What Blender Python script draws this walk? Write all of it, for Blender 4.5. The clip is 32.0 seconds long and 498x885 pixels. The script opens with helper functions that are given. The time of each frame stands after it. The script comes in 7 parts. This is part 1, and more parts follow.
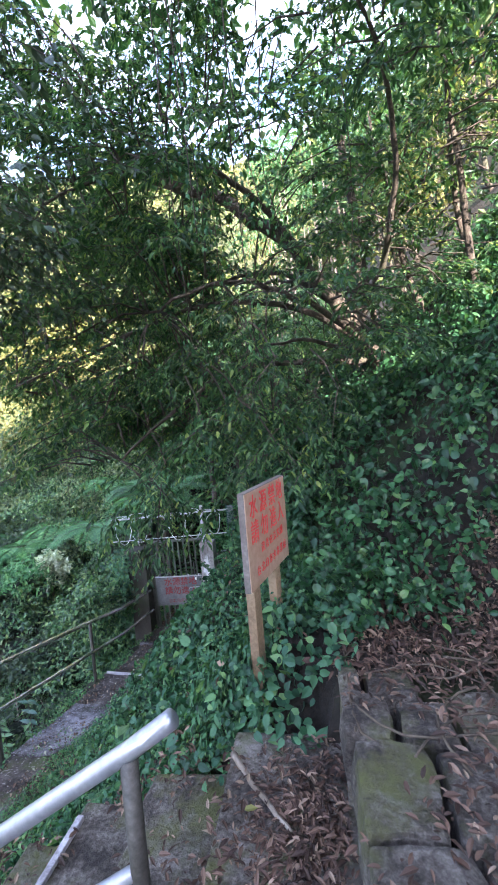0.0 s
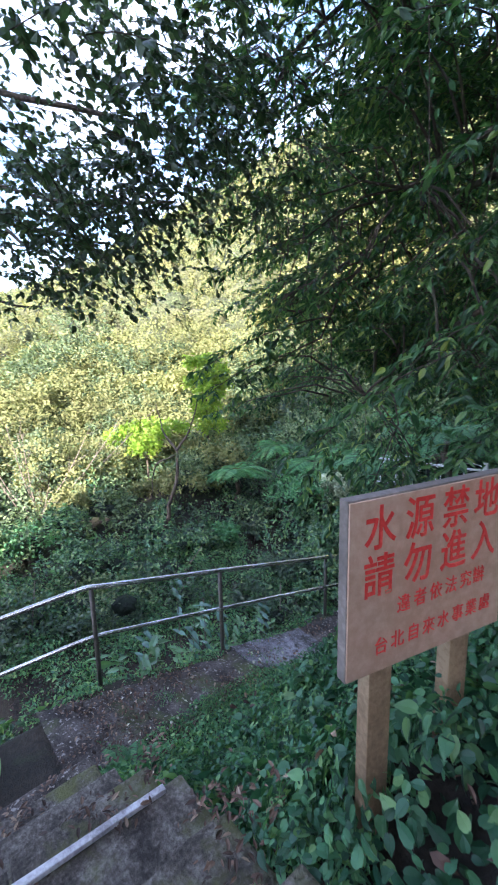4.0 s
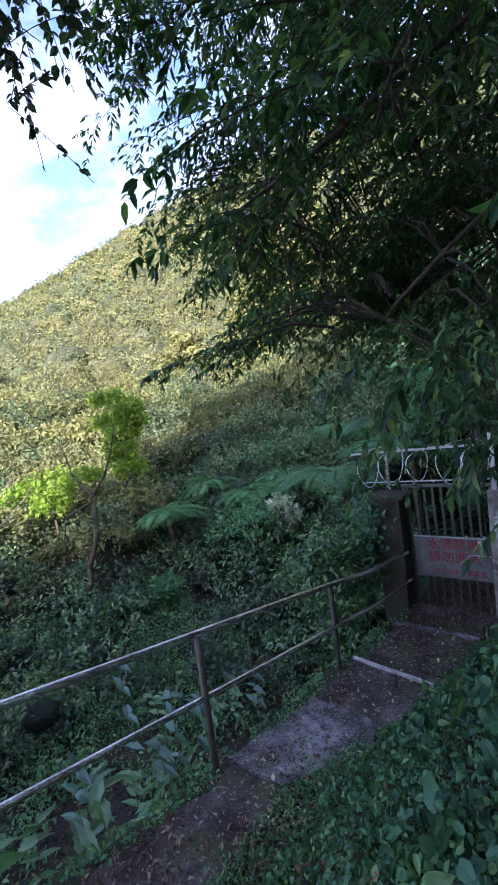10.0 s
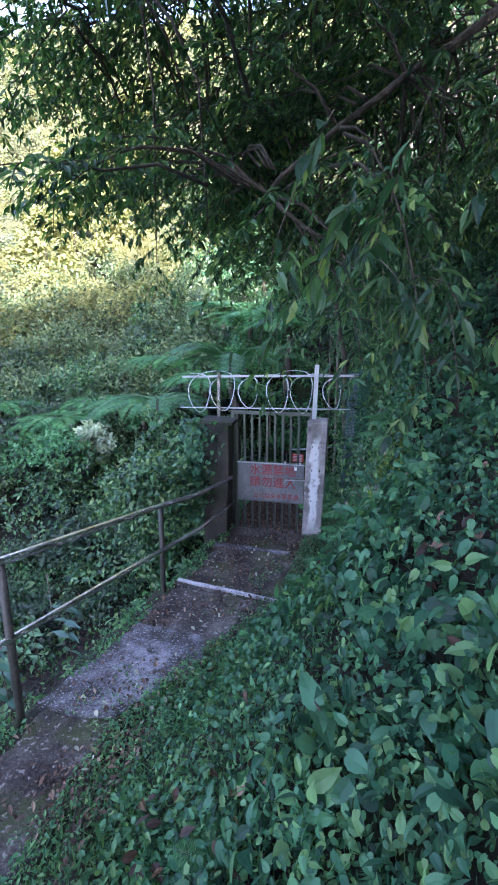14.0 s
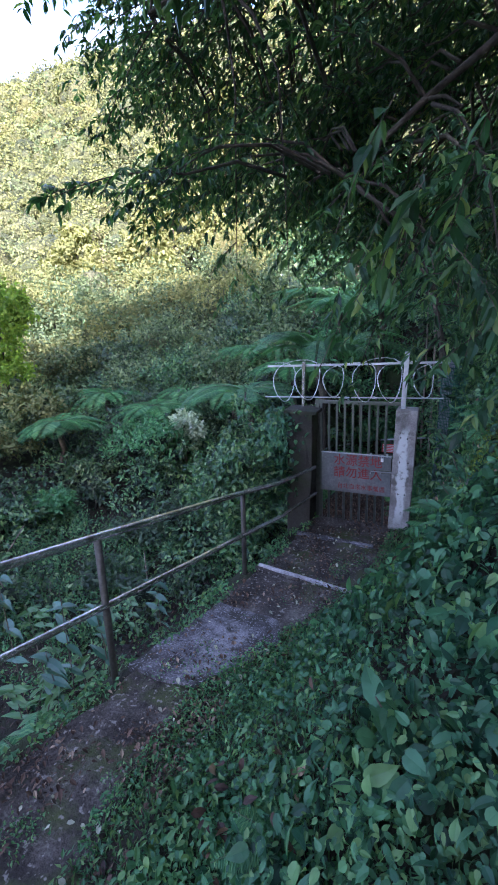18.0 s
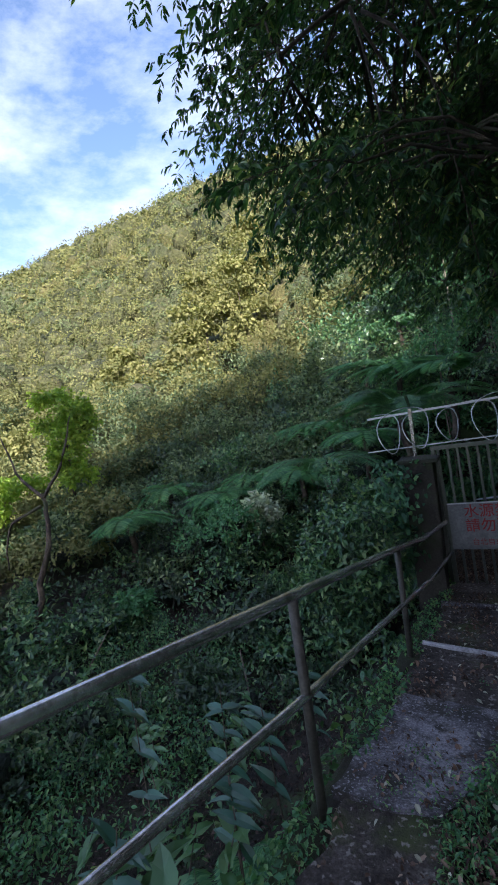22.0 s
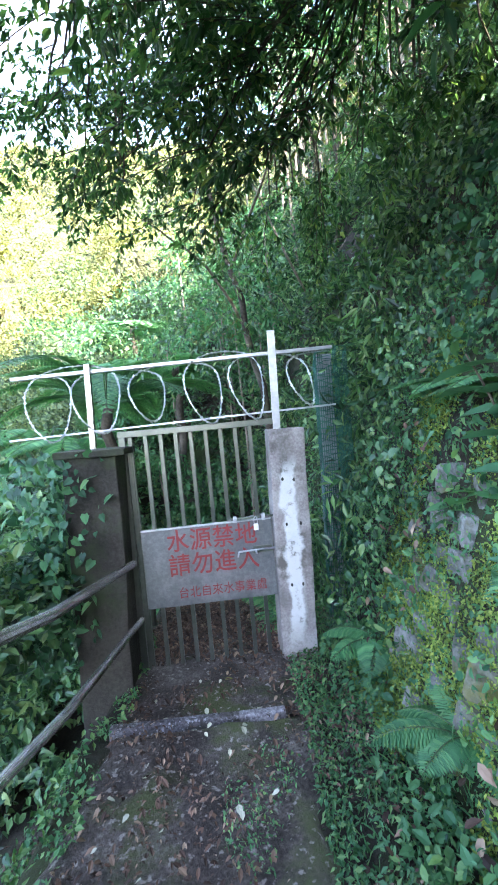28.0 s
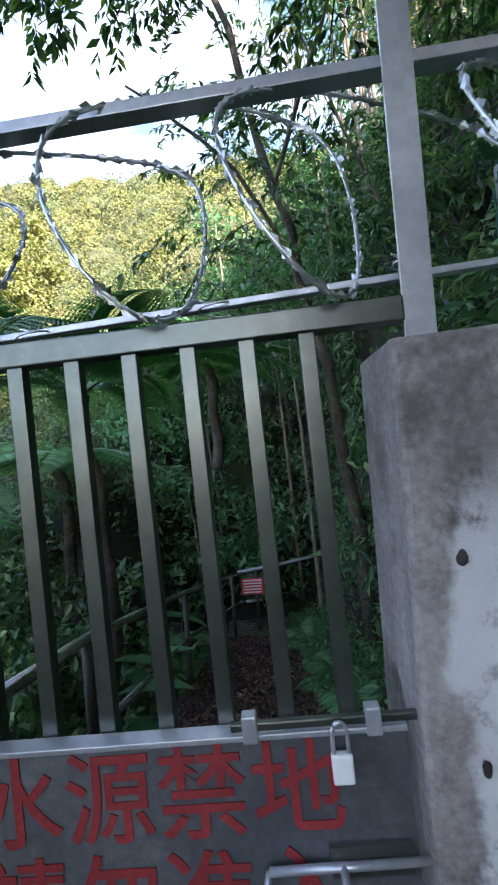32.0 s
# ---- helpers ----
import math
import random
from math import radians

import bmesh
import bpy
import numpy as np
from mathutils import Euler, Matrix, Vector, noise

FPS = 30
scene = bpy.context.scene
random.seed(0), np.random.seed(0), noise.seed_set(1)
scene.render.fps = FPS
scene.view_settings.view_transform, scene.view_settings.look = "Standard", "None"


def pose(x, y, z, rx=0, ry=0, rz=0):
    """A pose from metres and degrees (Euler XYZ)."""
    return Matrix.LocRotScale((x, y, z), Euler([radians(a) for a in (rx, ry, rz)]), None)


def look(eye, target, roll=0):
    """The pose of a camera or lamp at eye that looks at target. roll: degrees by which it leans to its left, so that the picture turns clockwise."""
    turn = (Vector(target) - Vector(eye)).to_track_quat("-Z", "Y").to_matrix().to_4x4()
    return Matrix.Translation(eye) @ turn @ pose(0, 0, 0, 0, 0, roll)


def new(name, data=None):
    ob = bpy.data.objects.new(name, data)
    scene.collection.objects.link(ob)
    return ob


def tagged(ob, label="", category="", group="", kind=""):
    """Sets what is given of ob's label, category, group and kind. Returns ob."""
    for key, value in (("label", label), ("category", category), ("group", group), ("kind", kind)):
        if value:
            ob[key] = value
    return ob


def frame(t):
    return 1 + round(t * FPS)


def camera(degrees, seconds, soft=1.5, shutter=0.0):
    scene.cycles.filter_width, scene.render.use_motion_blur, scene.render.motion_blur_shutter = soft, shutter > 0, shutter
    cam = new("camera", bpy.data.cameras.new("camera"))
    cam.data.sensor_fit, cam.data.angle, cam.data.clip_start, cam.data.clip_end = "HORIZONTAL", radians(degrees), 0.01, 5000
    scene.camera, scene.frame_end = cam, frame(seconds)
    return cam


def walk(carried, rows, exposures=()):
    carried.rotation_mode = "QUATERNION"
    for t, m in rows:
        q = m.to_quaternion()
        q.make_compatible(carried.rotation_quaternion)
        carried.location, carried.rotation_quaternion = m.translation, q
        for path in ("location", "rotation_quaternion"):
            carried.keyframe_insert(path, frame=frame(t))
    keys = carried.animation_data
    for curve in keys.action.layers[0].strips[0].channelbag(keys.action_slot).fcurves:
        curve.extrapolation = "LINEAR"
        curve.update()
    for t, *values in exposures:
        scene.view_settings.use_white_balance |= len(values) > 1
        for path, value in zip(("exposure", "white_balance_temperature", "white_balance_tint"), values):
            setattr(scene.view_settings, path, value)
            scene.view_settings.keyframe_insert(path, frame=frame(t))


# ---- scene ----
cam = camera(60.1, 32.0, soft=1.8, shutter=0.15)
PATH = [
    (0, (0.476, 0.792, 3.91), (0.19, 2.768, 3.79), -4.7),
    (0.4, (0.508, 0.965, 3.907), (0.132, 2.922, 3.741), -4.1),
    (0.7, (0.555, 1.066, 3.91), (0.185, 3.018, 3.68), -4.0),
    (1, (0.659, 1.161, 3.895), (0.264, 3.102, 3.618), -5.5),
    (1.5, (0.834, 1.342, 3.914), (0.179, 3.205, 3.594), -7.1),
    (2, (0.857, 1.497, 3.911), (0.165, 3.327, 3.493), -6.2),
    (2.5, (0.88, 1.655, 3.912), (-0.045, 3.363, 3.436), -4.6),
    (3, (0.915, 1.788, 3.909), (-0.275, 3.332, 3.461), -5.2),
    (3.5, (0.842, 1.88, 3.91), (-0.422, 3.365, 3.468), -3.6),
    (4, (0.726, 2.006, 3.877), (-0.769, 3.279, 3.501), -1.4),
    (4.5, (0.644, 2.247, 3.809), (-1.016, 3.344, 3.601), 0.4),
    (6.5, (-0.059, 2.576, 3.53), (-1.73, 3.624, 3.195), -2.6),
    (7, (-0.2, 2.58, 3.524), (-1.676, 3.881, 3.161), -2.0),
    (7.5, (-0.286, 2.616, 3.511), (-1.79, 3.876, 3.121), -0.1),
    (8, (-0.38, 2.707, 3.474), (-1.942, 3.886, 3.066), -0.7),
    (8.5, (-0.437, 2.72, 3.369), (-1.898, 4.052, 3.063), -1.2),
    (9, (-0.537, 2.711, 3.304), (-1.926, 4.132, 3.073), -5.3),
    (9.5, (-0.724, 2.773, 3.227), (-2.062, 4.242, 2.996), -6.0),
    (10, (-0.804, 2.732, 3.067), (-2.021, 4.309, 2.884), -7.5),
    (10.5, (-0.892, 2.796, 3.054), (-1.972, 4.467, 2.856), -5.4),
    (11, (-0.92, 2.849, 3.023), (-1.921, 4.552, 2.71), -3.5),
    (11.5, (-0.98, 2.846, 2.978), (-1.974, 4.536, 2.581), -0.9),
    (12, (-1.034, 2.839, 2.886), (-1.962, 4.559, 2.465), 0.4),
    (12.5, (-1.215, 2.822, 2.726), (-2.072, 4.571, 2.271), -1.0),
    (13, (-1.275, 2.922, 2.705), (-1.872, 4.775, 2.245), 0.4),
    (13.5, (-1.297, 2.954, 2.696), (-1.722, 4.849, 2.217), 1.8),
    (15.5, (-1.163, 3.034, 2.841), (-1.63, 4.898, 2.287), -1.0),
    (16, (-1.181, 3.034, 2.839), (-1.668, 4.89, 2.273), -1.2),
    (16.5, (-1.192, 3.026, 2.827), (-1.716, 4.867, 2.249), -1.3),
    (17, (-1.18, 2.994, 2.804), (-1.818, 4.79, 2.197), -2.6),
    (17.5, (-1.154, 2.956, 2.806), (-1.951, 4.696, 2.226), -1.9),
    (18, (-1.182, 2.966, 2.747), (-1.992, 4.71, 2.198), -1.2),
    (18.5, (-1.199, 2.982, 2.751), (-2.059, 4.722, 2.27), -1.4),
    (19, (-1.221, 2.902, 2.716), (-2.198, 4.633, 2.49), -2.5),
    (19.5, (-1.452, 2.898, 2.66), (-2.532, 4.576, 2.512), -3.8),
    (20, (-1.6, 2.949, 2.63), (-2.706, 4.609, 2.483), -6.5),
    (20.5, (-1.814, 2.874, 2.504), (-3.041, 4.438, 2.281), -10.5),
    (21, (-1.98, 2.861, 2.501), (-3.266, 4.383, 2.331), -9.6),
    (21.5, (-2.08, 2.949, 2.486), (-3.24, 4.564, 2.267), -9.0),
    (22, (-2.137, 2.954, 2.345), (-3.105, 4.702, 2.239), -8.4),
    (22.5, (-2.295, 3.039, 2.32), (-3.256, 4.785, 2.161), -8.1),
    (23, (-2.433, 3.209, 2.313), (-3.27, 5.011, 2.081), -7.2),
    (23.5, (-2.566, 3.272, 2.322), (-3.235, 5.144, 2.103), -6.7),
    (24, (-2.574, 3.397, 2.24), (-3.238, 5.274, 2.043), -7.1),
    (24.5, (-2.592, 3.495, 2.191), (-3.113, 5.414, 1.975), -5.9),
    (25, (-2.534, 3.529, 2.181), (-2.839, 5.496, 1.983), -6.2),
    (25.5, (-2.435, 3.768, 2.041), (-2.558, 5.75, 1.803), -4.6),
    (26, (-2.408, 4.072, 1.983), (-2.356, 6.053, 1.715), -5.6),
    (26.5, (-2.272, 4.428, 1.833), (-2.232, 6.426, 1.758), -4.2),
    (28.5, (-1.93, 5.817, 1.65), (-1.763, 7.809, 1.583), -4.0),
    (29, (-1.77, 6.184, 1.615), (-1.595, 8.176, 1.66), -4.3),
    (29.5, (-1.772, 6.43, 1.615), (-1.578, 8.42, 1.56), -6.3),
    (30, (-1.842, 6.67, 1.617), (-1.69, 8.664, 1.6), -3.4),
    (30.5, (-1.875, 6.975, 1.53), (-1.863, 8.97, 1.648), -4.2),
    (31, (-1.915, 7.318, 1.49), (-1.797, 9.313, 1.54), -4.4),
    (31.5, (-1.945, 7.556, 1.495), (-1.83, 9.551, 1.482), -3.9),
    (32, (-1.912, 7.74, 1.491), (-2.022, 9.737, 1.522), -4.7),
]
walk(cam, [(t, look(eye, target, roll)) for t, eye, target, roll in PATH],
     [(t, e, k, tint) for t, e, k, tint in (
         (0, 3.05, 5950, 22), (2, 2.95, 5850, 21), (3, 2.7, 5750, 20), (4.5, 2.35, 5650, 20), (6.5, 1.55, 5700, 20), (9, 1.5, 5550, 28), (11, 1.95, 5450, 29), (12, 1.85, 5400, 28),
         (13, 2.1, 5400, 26), (13.5, 2.5, 5400, 26), (15.5, 3.5, 5400, 27), (17, 3.4, 5350, 27), (18, 2.3, 5350, 27), (18.5, 2.1, 5450, 28), (20, 1.2, 5700, 20), (21, 0.9, 5900, 19), (22, 1.1, 5750, 19),
         (23.5, 1.3, 5550, 28), (25, 1.75, 5400, 28), (26, 3.2, 5700, 18), (28.5, 3.7, 5850, 14), (30, 3.4, 5950, 13), (31, 2.5, 6000, 16), (32, 2.35, 6050, 16))])

# ---- light ----
SUN_TO = Vector((0.45, -0.80, 0.40)).normalized()
world = bpy.data.worlds.new("world")
scene.world = world
world.use_nodes = True
wn, wl = world.node_tree.nodes, world.node_tree.links
wn.clear()
sky = wn.new("ShaderNodeTexSky")
sky.sky_type, sky.sun_disc = "NISHITA", False
sky.sun_elevation, sky.sun_rotation = math.asin(SUN_TO.z), math.atan2(SUN_TO.x, SUN_TO.y)
sky.air_density, sky.dust_density = 1.0, 1.5
coord = wn.new("ShaderNodeTexCoord")
cmap = wn.new("ShaderNodeMapping")
cmap.inputs["Scale"].default_value = (1.6, 2.6, 5.0)
cnoise = wn.new("ShaderNodeTexNoise")
cnoise.inputs["Scale"].default_value, cnoise.inputs["Detail"].default_value, cnoise.inputs["Roughness"].default_value = 1.7, 8, 0.62
cramp = wn.new("ShaderNodeValToRGB")
cramp.color_ramp.elements[0].position, cramp.color_ramp.elements[1].position = 0.43, 0.84
cmix = wn.new("ShaderNodeMixRGB")
cmix.inputs["Color2"].default_value = (5.2, 5.4, 5.8, 1)
back, wout = wn.new("ShaderNodeBackground"), wn.new("ShaderNodeOutputWorld")
back.inputs["Strength"].default_value = 0.15
wl.new(coord.outputs["Generated"], cmap.inputs["Vector"])
wl.new(cmap.outputs["Vector"], cnoise.inputs["Vector"])
wl.new(cnoise.outputs["Fac"], cramp.inputs["Fac"])
wl.new(cramp.outputs["Color"], cmix.inputs["Fac"])
wl.new(sky.outputs["Color"], cmix.inputs["Color1"])
wl.new(cmix.outputs["Color"], back.inputs["Color"])
wl.new(back.outputs["Background"], wout.inputs["Surface"])
sun = new("sun", bpy.data.lights.new("sun", "SUN"))
sun.data.energy, sun.data.angle, sun.data.color = 5.0, radians(0.53), (1.0, 0.89, 0.72)
sun.matrix_world = look(SUN_TO * 100, (0, 0, 0))


# ---- materials ----
def material(name):
    m = bpy.data.materials.new(name)
    m.use_nodes = True
    n = m.node_tree.nodes
    return m, n, m.node_tree.links, n["Principled BSDF"]


def ramp_node(n, stops):
    r = n.new("ShaderNodeValToRGB")
    e = r.color_ramp.elements
    e[0].position, e[0].color = stops[0][0], (*stops[0][1], 1)
    e[1].position, e[1].color = stops[-1][0], (*stops[-1][1], 1)
    for p, c in stops[1:-1]:
        k = e.new(p)
        k.color = (*c, 1)
    return r


def noise_node(n, l, scale, detail=6, rough=0.6, coords="Object"):
    tc = n.new("ShaderNodeTexCoord")
    t = n.new("ShaderNodeTexNoise")
    t.inputs["Scale"].default_value, t.inputs["Detail"].default_value, t.inputs["Roughness"].default_value = scale, detail, rough
    l.new(tc.outputs[coords], t.inputs["Vector"])
    return t


def bump_into(n, l, bsdf, height, strength, distance):
    b = n.new("ShaderNodeBump")
    b.inputs["Strength"].default_value, b.inputs["Distance"].default_value = strength, distance
    l.new(height, b.inputs["Height"])
    l.new(b.outputs["Normal"], bsdf.inputs["Normal"])


def rough_mat(name, stops, big, small, roughness=0.85, bump=0.6, dist=0.02, second=None, metallic=0.0, flecks=None):
    """Two scales of noise: the big one picks the colour, the small one grains it and lifts it."""
    m, n, l, bsdf = material(name)
    a, b = noise_node(n, l, big), noise_node(n, l, small, 8, 0.7)
    mix = n.new("ShaderNodeMixRGB")
    mix.inputs["Fac"].default_value = 0.45
    l.new(a.outputs["Fac"], mix.inputs["Color1"])
    l.new(b.outputs["Fac"], mix.inputs["Color2"])
    r = ramp_node(n, [(0.5 + (p - 0.5) * 0.5, c) for p, c in stops])
    l.new(mix.outputs["Color"], r.inputs["Fac"])
    out = r.outputs["Color"]
    if second:
        colour, scale, lo, hi = second
        s = noise_node(n, l, scale, 7, 0.65)
        mask = ramp_node(n, [(lo, (0, 0, 0)), (hi, (1, 1, 1))])
        over = n.new("ShaderNodeMixRGB")
        over.inputs["Color2"].default_value = (*colour, 1)
        l.new(s.outputs["Fac"], mask.inputs["Fac"])
        l.new(mask.outputs["Color"], over.inputs["Fac"])
        l.new(out, over.inputs["Color1"])
        out = over.outputs["Color"]
    if flecks:
        colour, scale, lo, hi = flecks
        s = noise_node(n, l, scale, 3, 0.5)
        mask = ramp_node(n, [(lo, (0, 0, 0)), (hi, (1, 1, 1))])
        over = n.new("ShaderNodeMixRGB")
        over.inputs["Color2"].default_value = (*colour, 1)
        l.new(s.outputs["Fac"], mask.inputs["Fac"])
        l.new(mask.outputs["Color"], over.inputs["Fac"])
        l.new(out, over.inputs["Color1"])
        out = over.outputs["Color"]
    l.new(out, bsdf.inputs["Base Color"])
    bsdf.inputs["Roughness"].default_value, bsdf.inputs["Metallic"].default_value = roughness, metallic
    bump_into(n, l, bsdf, b.outputs["Fac"], bump, dist)
    return m


def leaf_mat(name, stops, roughness=0.45, through_light=0.35, patch=2.2, shine=0.35):
    """Each leaf takes its own tone; some light passes through the blade."""
    m, n, l, bsdf = material(name)
    geo = n.new("ShaderNodeNewGeometry")
    r = ramp_node(n, stops)
    l.new(geo.outputs["Random Per Island"], r.inputs["Fac"])
    t = noise_node(n, l, patch, 4)
    hsv = n.new("ShaderNodeHueSaturation")
    mr = n.new("ShaderNodeMapRange")
    mr.inputs["From Min"].default_value, mr.inputs["From Max"].default_value = 0.3, 0.7
    mr.inputs["To Min"].default_value, mr.inputs["To Max"].default_value = 0.6, 1.4
    l.new(t.outputs["Fac"], mr.inputs["Value"])
    hsv.inputs["Saturation"].default_value = 1.0
    l.new(mr.outputs["Result"], hsv.inputs["Value"])
    l.new(r.outputs["Color"], hsv.inputs["Color"])
    l.new(hsv.outputs["Color"], bsdf.inputs["Base Color"])
    mottle = noise_node(n, l, 55, 4, 0.6)
    bump_into(n, l, bsdf, mottle.outputs["Fac"], 0.35, 0.004)
    bsdf.inputs["Roughness"].default_value, bsdf.inputs["Specular IOR Level"].default_value = roughness, shine
    tr = n.new("ShaderNodeBsdfTranslucent")
    warm = n.new("ShaderNodeMixRGB")
    warm.blend_type = "MULTIPLY"
    warm.inputs["Fac"].default_value, warm.inputs["Color2"].default_value = 1.0, (1.35, 1.45, 0.6, 1)
    l.new(hsv.outputs["Color"], warm.inputs["Color1"])
    l.new(warm.outputs["Color"], tr.inputs["Color"])
    mix = n.new("ShaderNodeMixShader")
    mix.inputs["Fac"].default_value = through_light
    l.new(bsdf.outputs["BSDF"], mix.inputs[1])
    l.new(tr.outputs["BSDF"], mix.inputs[2])
    l.new(mix.outputs["Shader"], n["Material Output"].inputs["Surface"])
    return m


SOIL = rough_mat("soil", [(0.3, (0.010, 0.008, 0.006)), (0.5, (0.022, 0.016, 0.011)), (0.7, (0.045, 0.033, 0.023))], 1.2, 22, 0.95, 0.9, 0.03,
                 second=((0.035, 0.055, 0.015), 0.9, 0.5, 0.66))
PATH_DIRT = rough_mat("path_dirt", [(0.3, (0.024, 0.018, 0.016)), (0.47, (0.062, 0.049, 0.044)), (0.6, (0.108, 0.09, 0.082)), (0.72, (0.19, 0.168, 0.152))], 3.5, 55, 0.93, 1.0, 0.016,
                      second=((0.07, 0.085, 0.03), 1.7, 0.52, 0.62), flecks=((0.30, 0.27, 0.25), 30, 0.60, 0.68))
CONCRETE = rough_mat("concrete_slab", [(0.32, (0.050, 0.045, 0.050)), (0.46, (0.120, 0.110, 0.124)), (0.58, (0.225, 0.21, 0.235)), (0.70, (0.38, 0.36, 0.395))], 2.6, 70, 0.9, 1.0, 0.010,
                     second=((0.045, 0.040, 0.036), 5.0, 0.48, 0.6), flecks=((0.34, 0.33, 0.36), 60, 0.58, 0.66))
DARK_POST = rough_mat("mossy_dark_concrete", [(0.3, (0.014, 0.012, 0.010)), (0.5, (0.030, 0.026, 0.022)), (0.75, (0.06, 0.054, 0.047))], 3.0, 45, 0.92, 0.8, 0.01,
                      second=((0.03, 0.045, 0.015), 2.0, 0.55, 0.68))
STONE = rough_mat("mossy_stone", [(0.3, (0.028, 0.022, 0.019)), (0.46, (0.078, 0.065, 0.055)), (0.58, (0.15, 0.130, 0.112)), (0.72, (0.26, 0.235, 0.21))], 4.5, 45, 0.9, 1.0, 0.02,
                  second=((0.10, 0.105, 0.035), 2.2, 0.5, 0.62))
WALL_STONE = rough_mat("wall_stone", [(0.3, (0.085, 0.08, 0.075)), (0.5, (0.17, 0.165, 0.155)), (0.7, (0.30, 0.29, 0.28))], 3.0, 34, 0.9, 0.8, 0.012,
                       second=((0.15, 0.14, 0.045), 2.5, 0.52, 0.63))
RAIL_STEEL = rough_mat("weathered_rail_steel", [(0.3, (0.30, 0.28, 0.26)), (0.55, (0.60, 0.59, 0.58)), (0.75, (0.76, 0.76, 0.77))], 3.0, 50, 0.2, 0.08, 0.002,
                       second=((0.20, 0.16, 0.11), 4.0, 0.60, 0.70), metallic=0.75)
BRIGHT_STEEL = rough_mat("galvanised_steel", [(0.3, (0.40, 0.41, 0.45)), (0.55, (0.50, 0.51, 0.55)), (0.75, (0.60, 0.61, 0.65))], 4.0, 40, 0.36, 0.1, 0.002, metallic=0.6)
GATE_STEEL = rough_mat("gate_steel", [(0.3, (0.105, 0.116, 0.102)), (0.55, (0.135, 0.146, 0.130)), (0.75, (0.17, 0.180, 0.162))], 1.5, 20, 0.30, 0.06, 0.002, metallic=0.8)
PLATE_STEEL = rough_mat("plate_steel", [(0.3, (0.135, 0.142, 0.158)), (0.55, (0.190, 0.198, 0.214)), (0.75, (0.26, 0.268, 0.282))], 2.5, 40, 0.4, 0.15, 0.002, metallic=0.6)
WIRE_STEEL = rough_mat("razor_wire_steel", [(0.3, (0.62, 0.63, 0.65)), (0.7, (0.85, 0.86, 0.88))], 9.0, 60, 0.35, 0.1, 0.001, metallic=0.8)
RED_PAINT = rough_mat("red_paint", [(0.3, (0.60, 0.035, 0.03)), (0.6, (0.75, 0.055, 0.045)), (0.75, (0.80, 0.12, 0.09))], 9.0, 70, 0.55, 0.2, 0.001)
DULL_RED = rough_mat("faded_red_paint", [(0.3, (0.20, 0.016, 0.020)), (0.6, (0.28, 0.024, 0.028)), (0.75, (0.34, 0.045, 0.048))], 9.0, 70, 0.6, 0.2, 0.001)
BOARD = rough_mat("tan_board_face", [(0.3, (0.46, 0.30, 0.22)), (0.5, (0.54, 0.37, 0.28)), (0.7, (0.60, 0.43, 0.34))], 1.8, 30, 0.27, 0.1, 0.002)
BOARD_EDGE = rough_mat("weathered_board_edge", [(0.3, (0.11, 0.095, 0.085)), (0.6, (0.18, 0.155, 0.14)), (0.75, (0.25, 0.22, 0.2))], 4.0, 45, 0.8, 0.4, 0.003)
SIGN_WOOD = rough_mat("sign_post_wood", [(0.3, (0.16, 0.105, 0.06)), (0.5, (0.25, 0.17, 0.10)), (0.7, (0.34, 0.24, 0.15))], 5.0, 50, 0.75, 0.5, 0.004)
BARK = rough_mat("bark", [(0.3, (0.035, 0.027, 0.020)), (0.5, (0.075, 0.058, 0.043)), (0.7, (0.13, 0.105, 0.08))], 4.0, 30, 0.93, 0.9, 0.02,
                 second=((0.05, 0.06, 0.025), 2.0, 0.55, 0.7))
PALE_BARK = rough_mat("pale_bark", [(0.3, (0.13, 0.10, 0.075)), (0.5, (0.22, 0.18, 0.14)), (0.7, (0.32, 0.27, 0.22))], 4.0, 30, 0.9, 0.7, 0.012)
TWIG = rough_mat("twig", [(0.3, (0.06, 0.045, 0.032)), (0.7, (0.14, 0.11, 0.08))], 6.0, 30, 0.9, 0.4, 0.004)
FERN_RIB = rough_mat("fern_rib", [(0.3, (0.05, 0.09, 0.03)), (0.7, (0.10, 0.15, 0.06))], 6.0, 30, 0.7, 0.3, 0.002)
NET_GREEN = rough_mat("green_net", [(0.3, (0.010, 0.07, 0.055)), (0.7, (0.025, 0.14, 0.10))], 5.0, 40, 0.6, 0.2, 0.002)
NET_POST = rough_mat("net_post_concrete", [(0.3, (0.11, 0.115, 0.13)), (0.5, (0.19, 0.195, 0.215)), (0.7, (0.29, 0.295, 0.31))], 3.0, 50, 0.85, 0.6, 0.006)
WHITE_PLASTIC = rough_mat("white_lock_body", [(0.3, (0.70, 0.70, 0.70)), (0.7, (0.82, 0.82, 0.82))], 9.0, 60, 0.35, 0.1, 0.001)
NOSING = rough_mat("worn_white_nosing", [(0.3, (0.22, 0.20, 0.21)), (0.5, (0.40, 0.38, 0.40)), (0.7, (0.56, 0.55, 0.57))], 7.0, 50, 0.7, 0.6, 0.004)



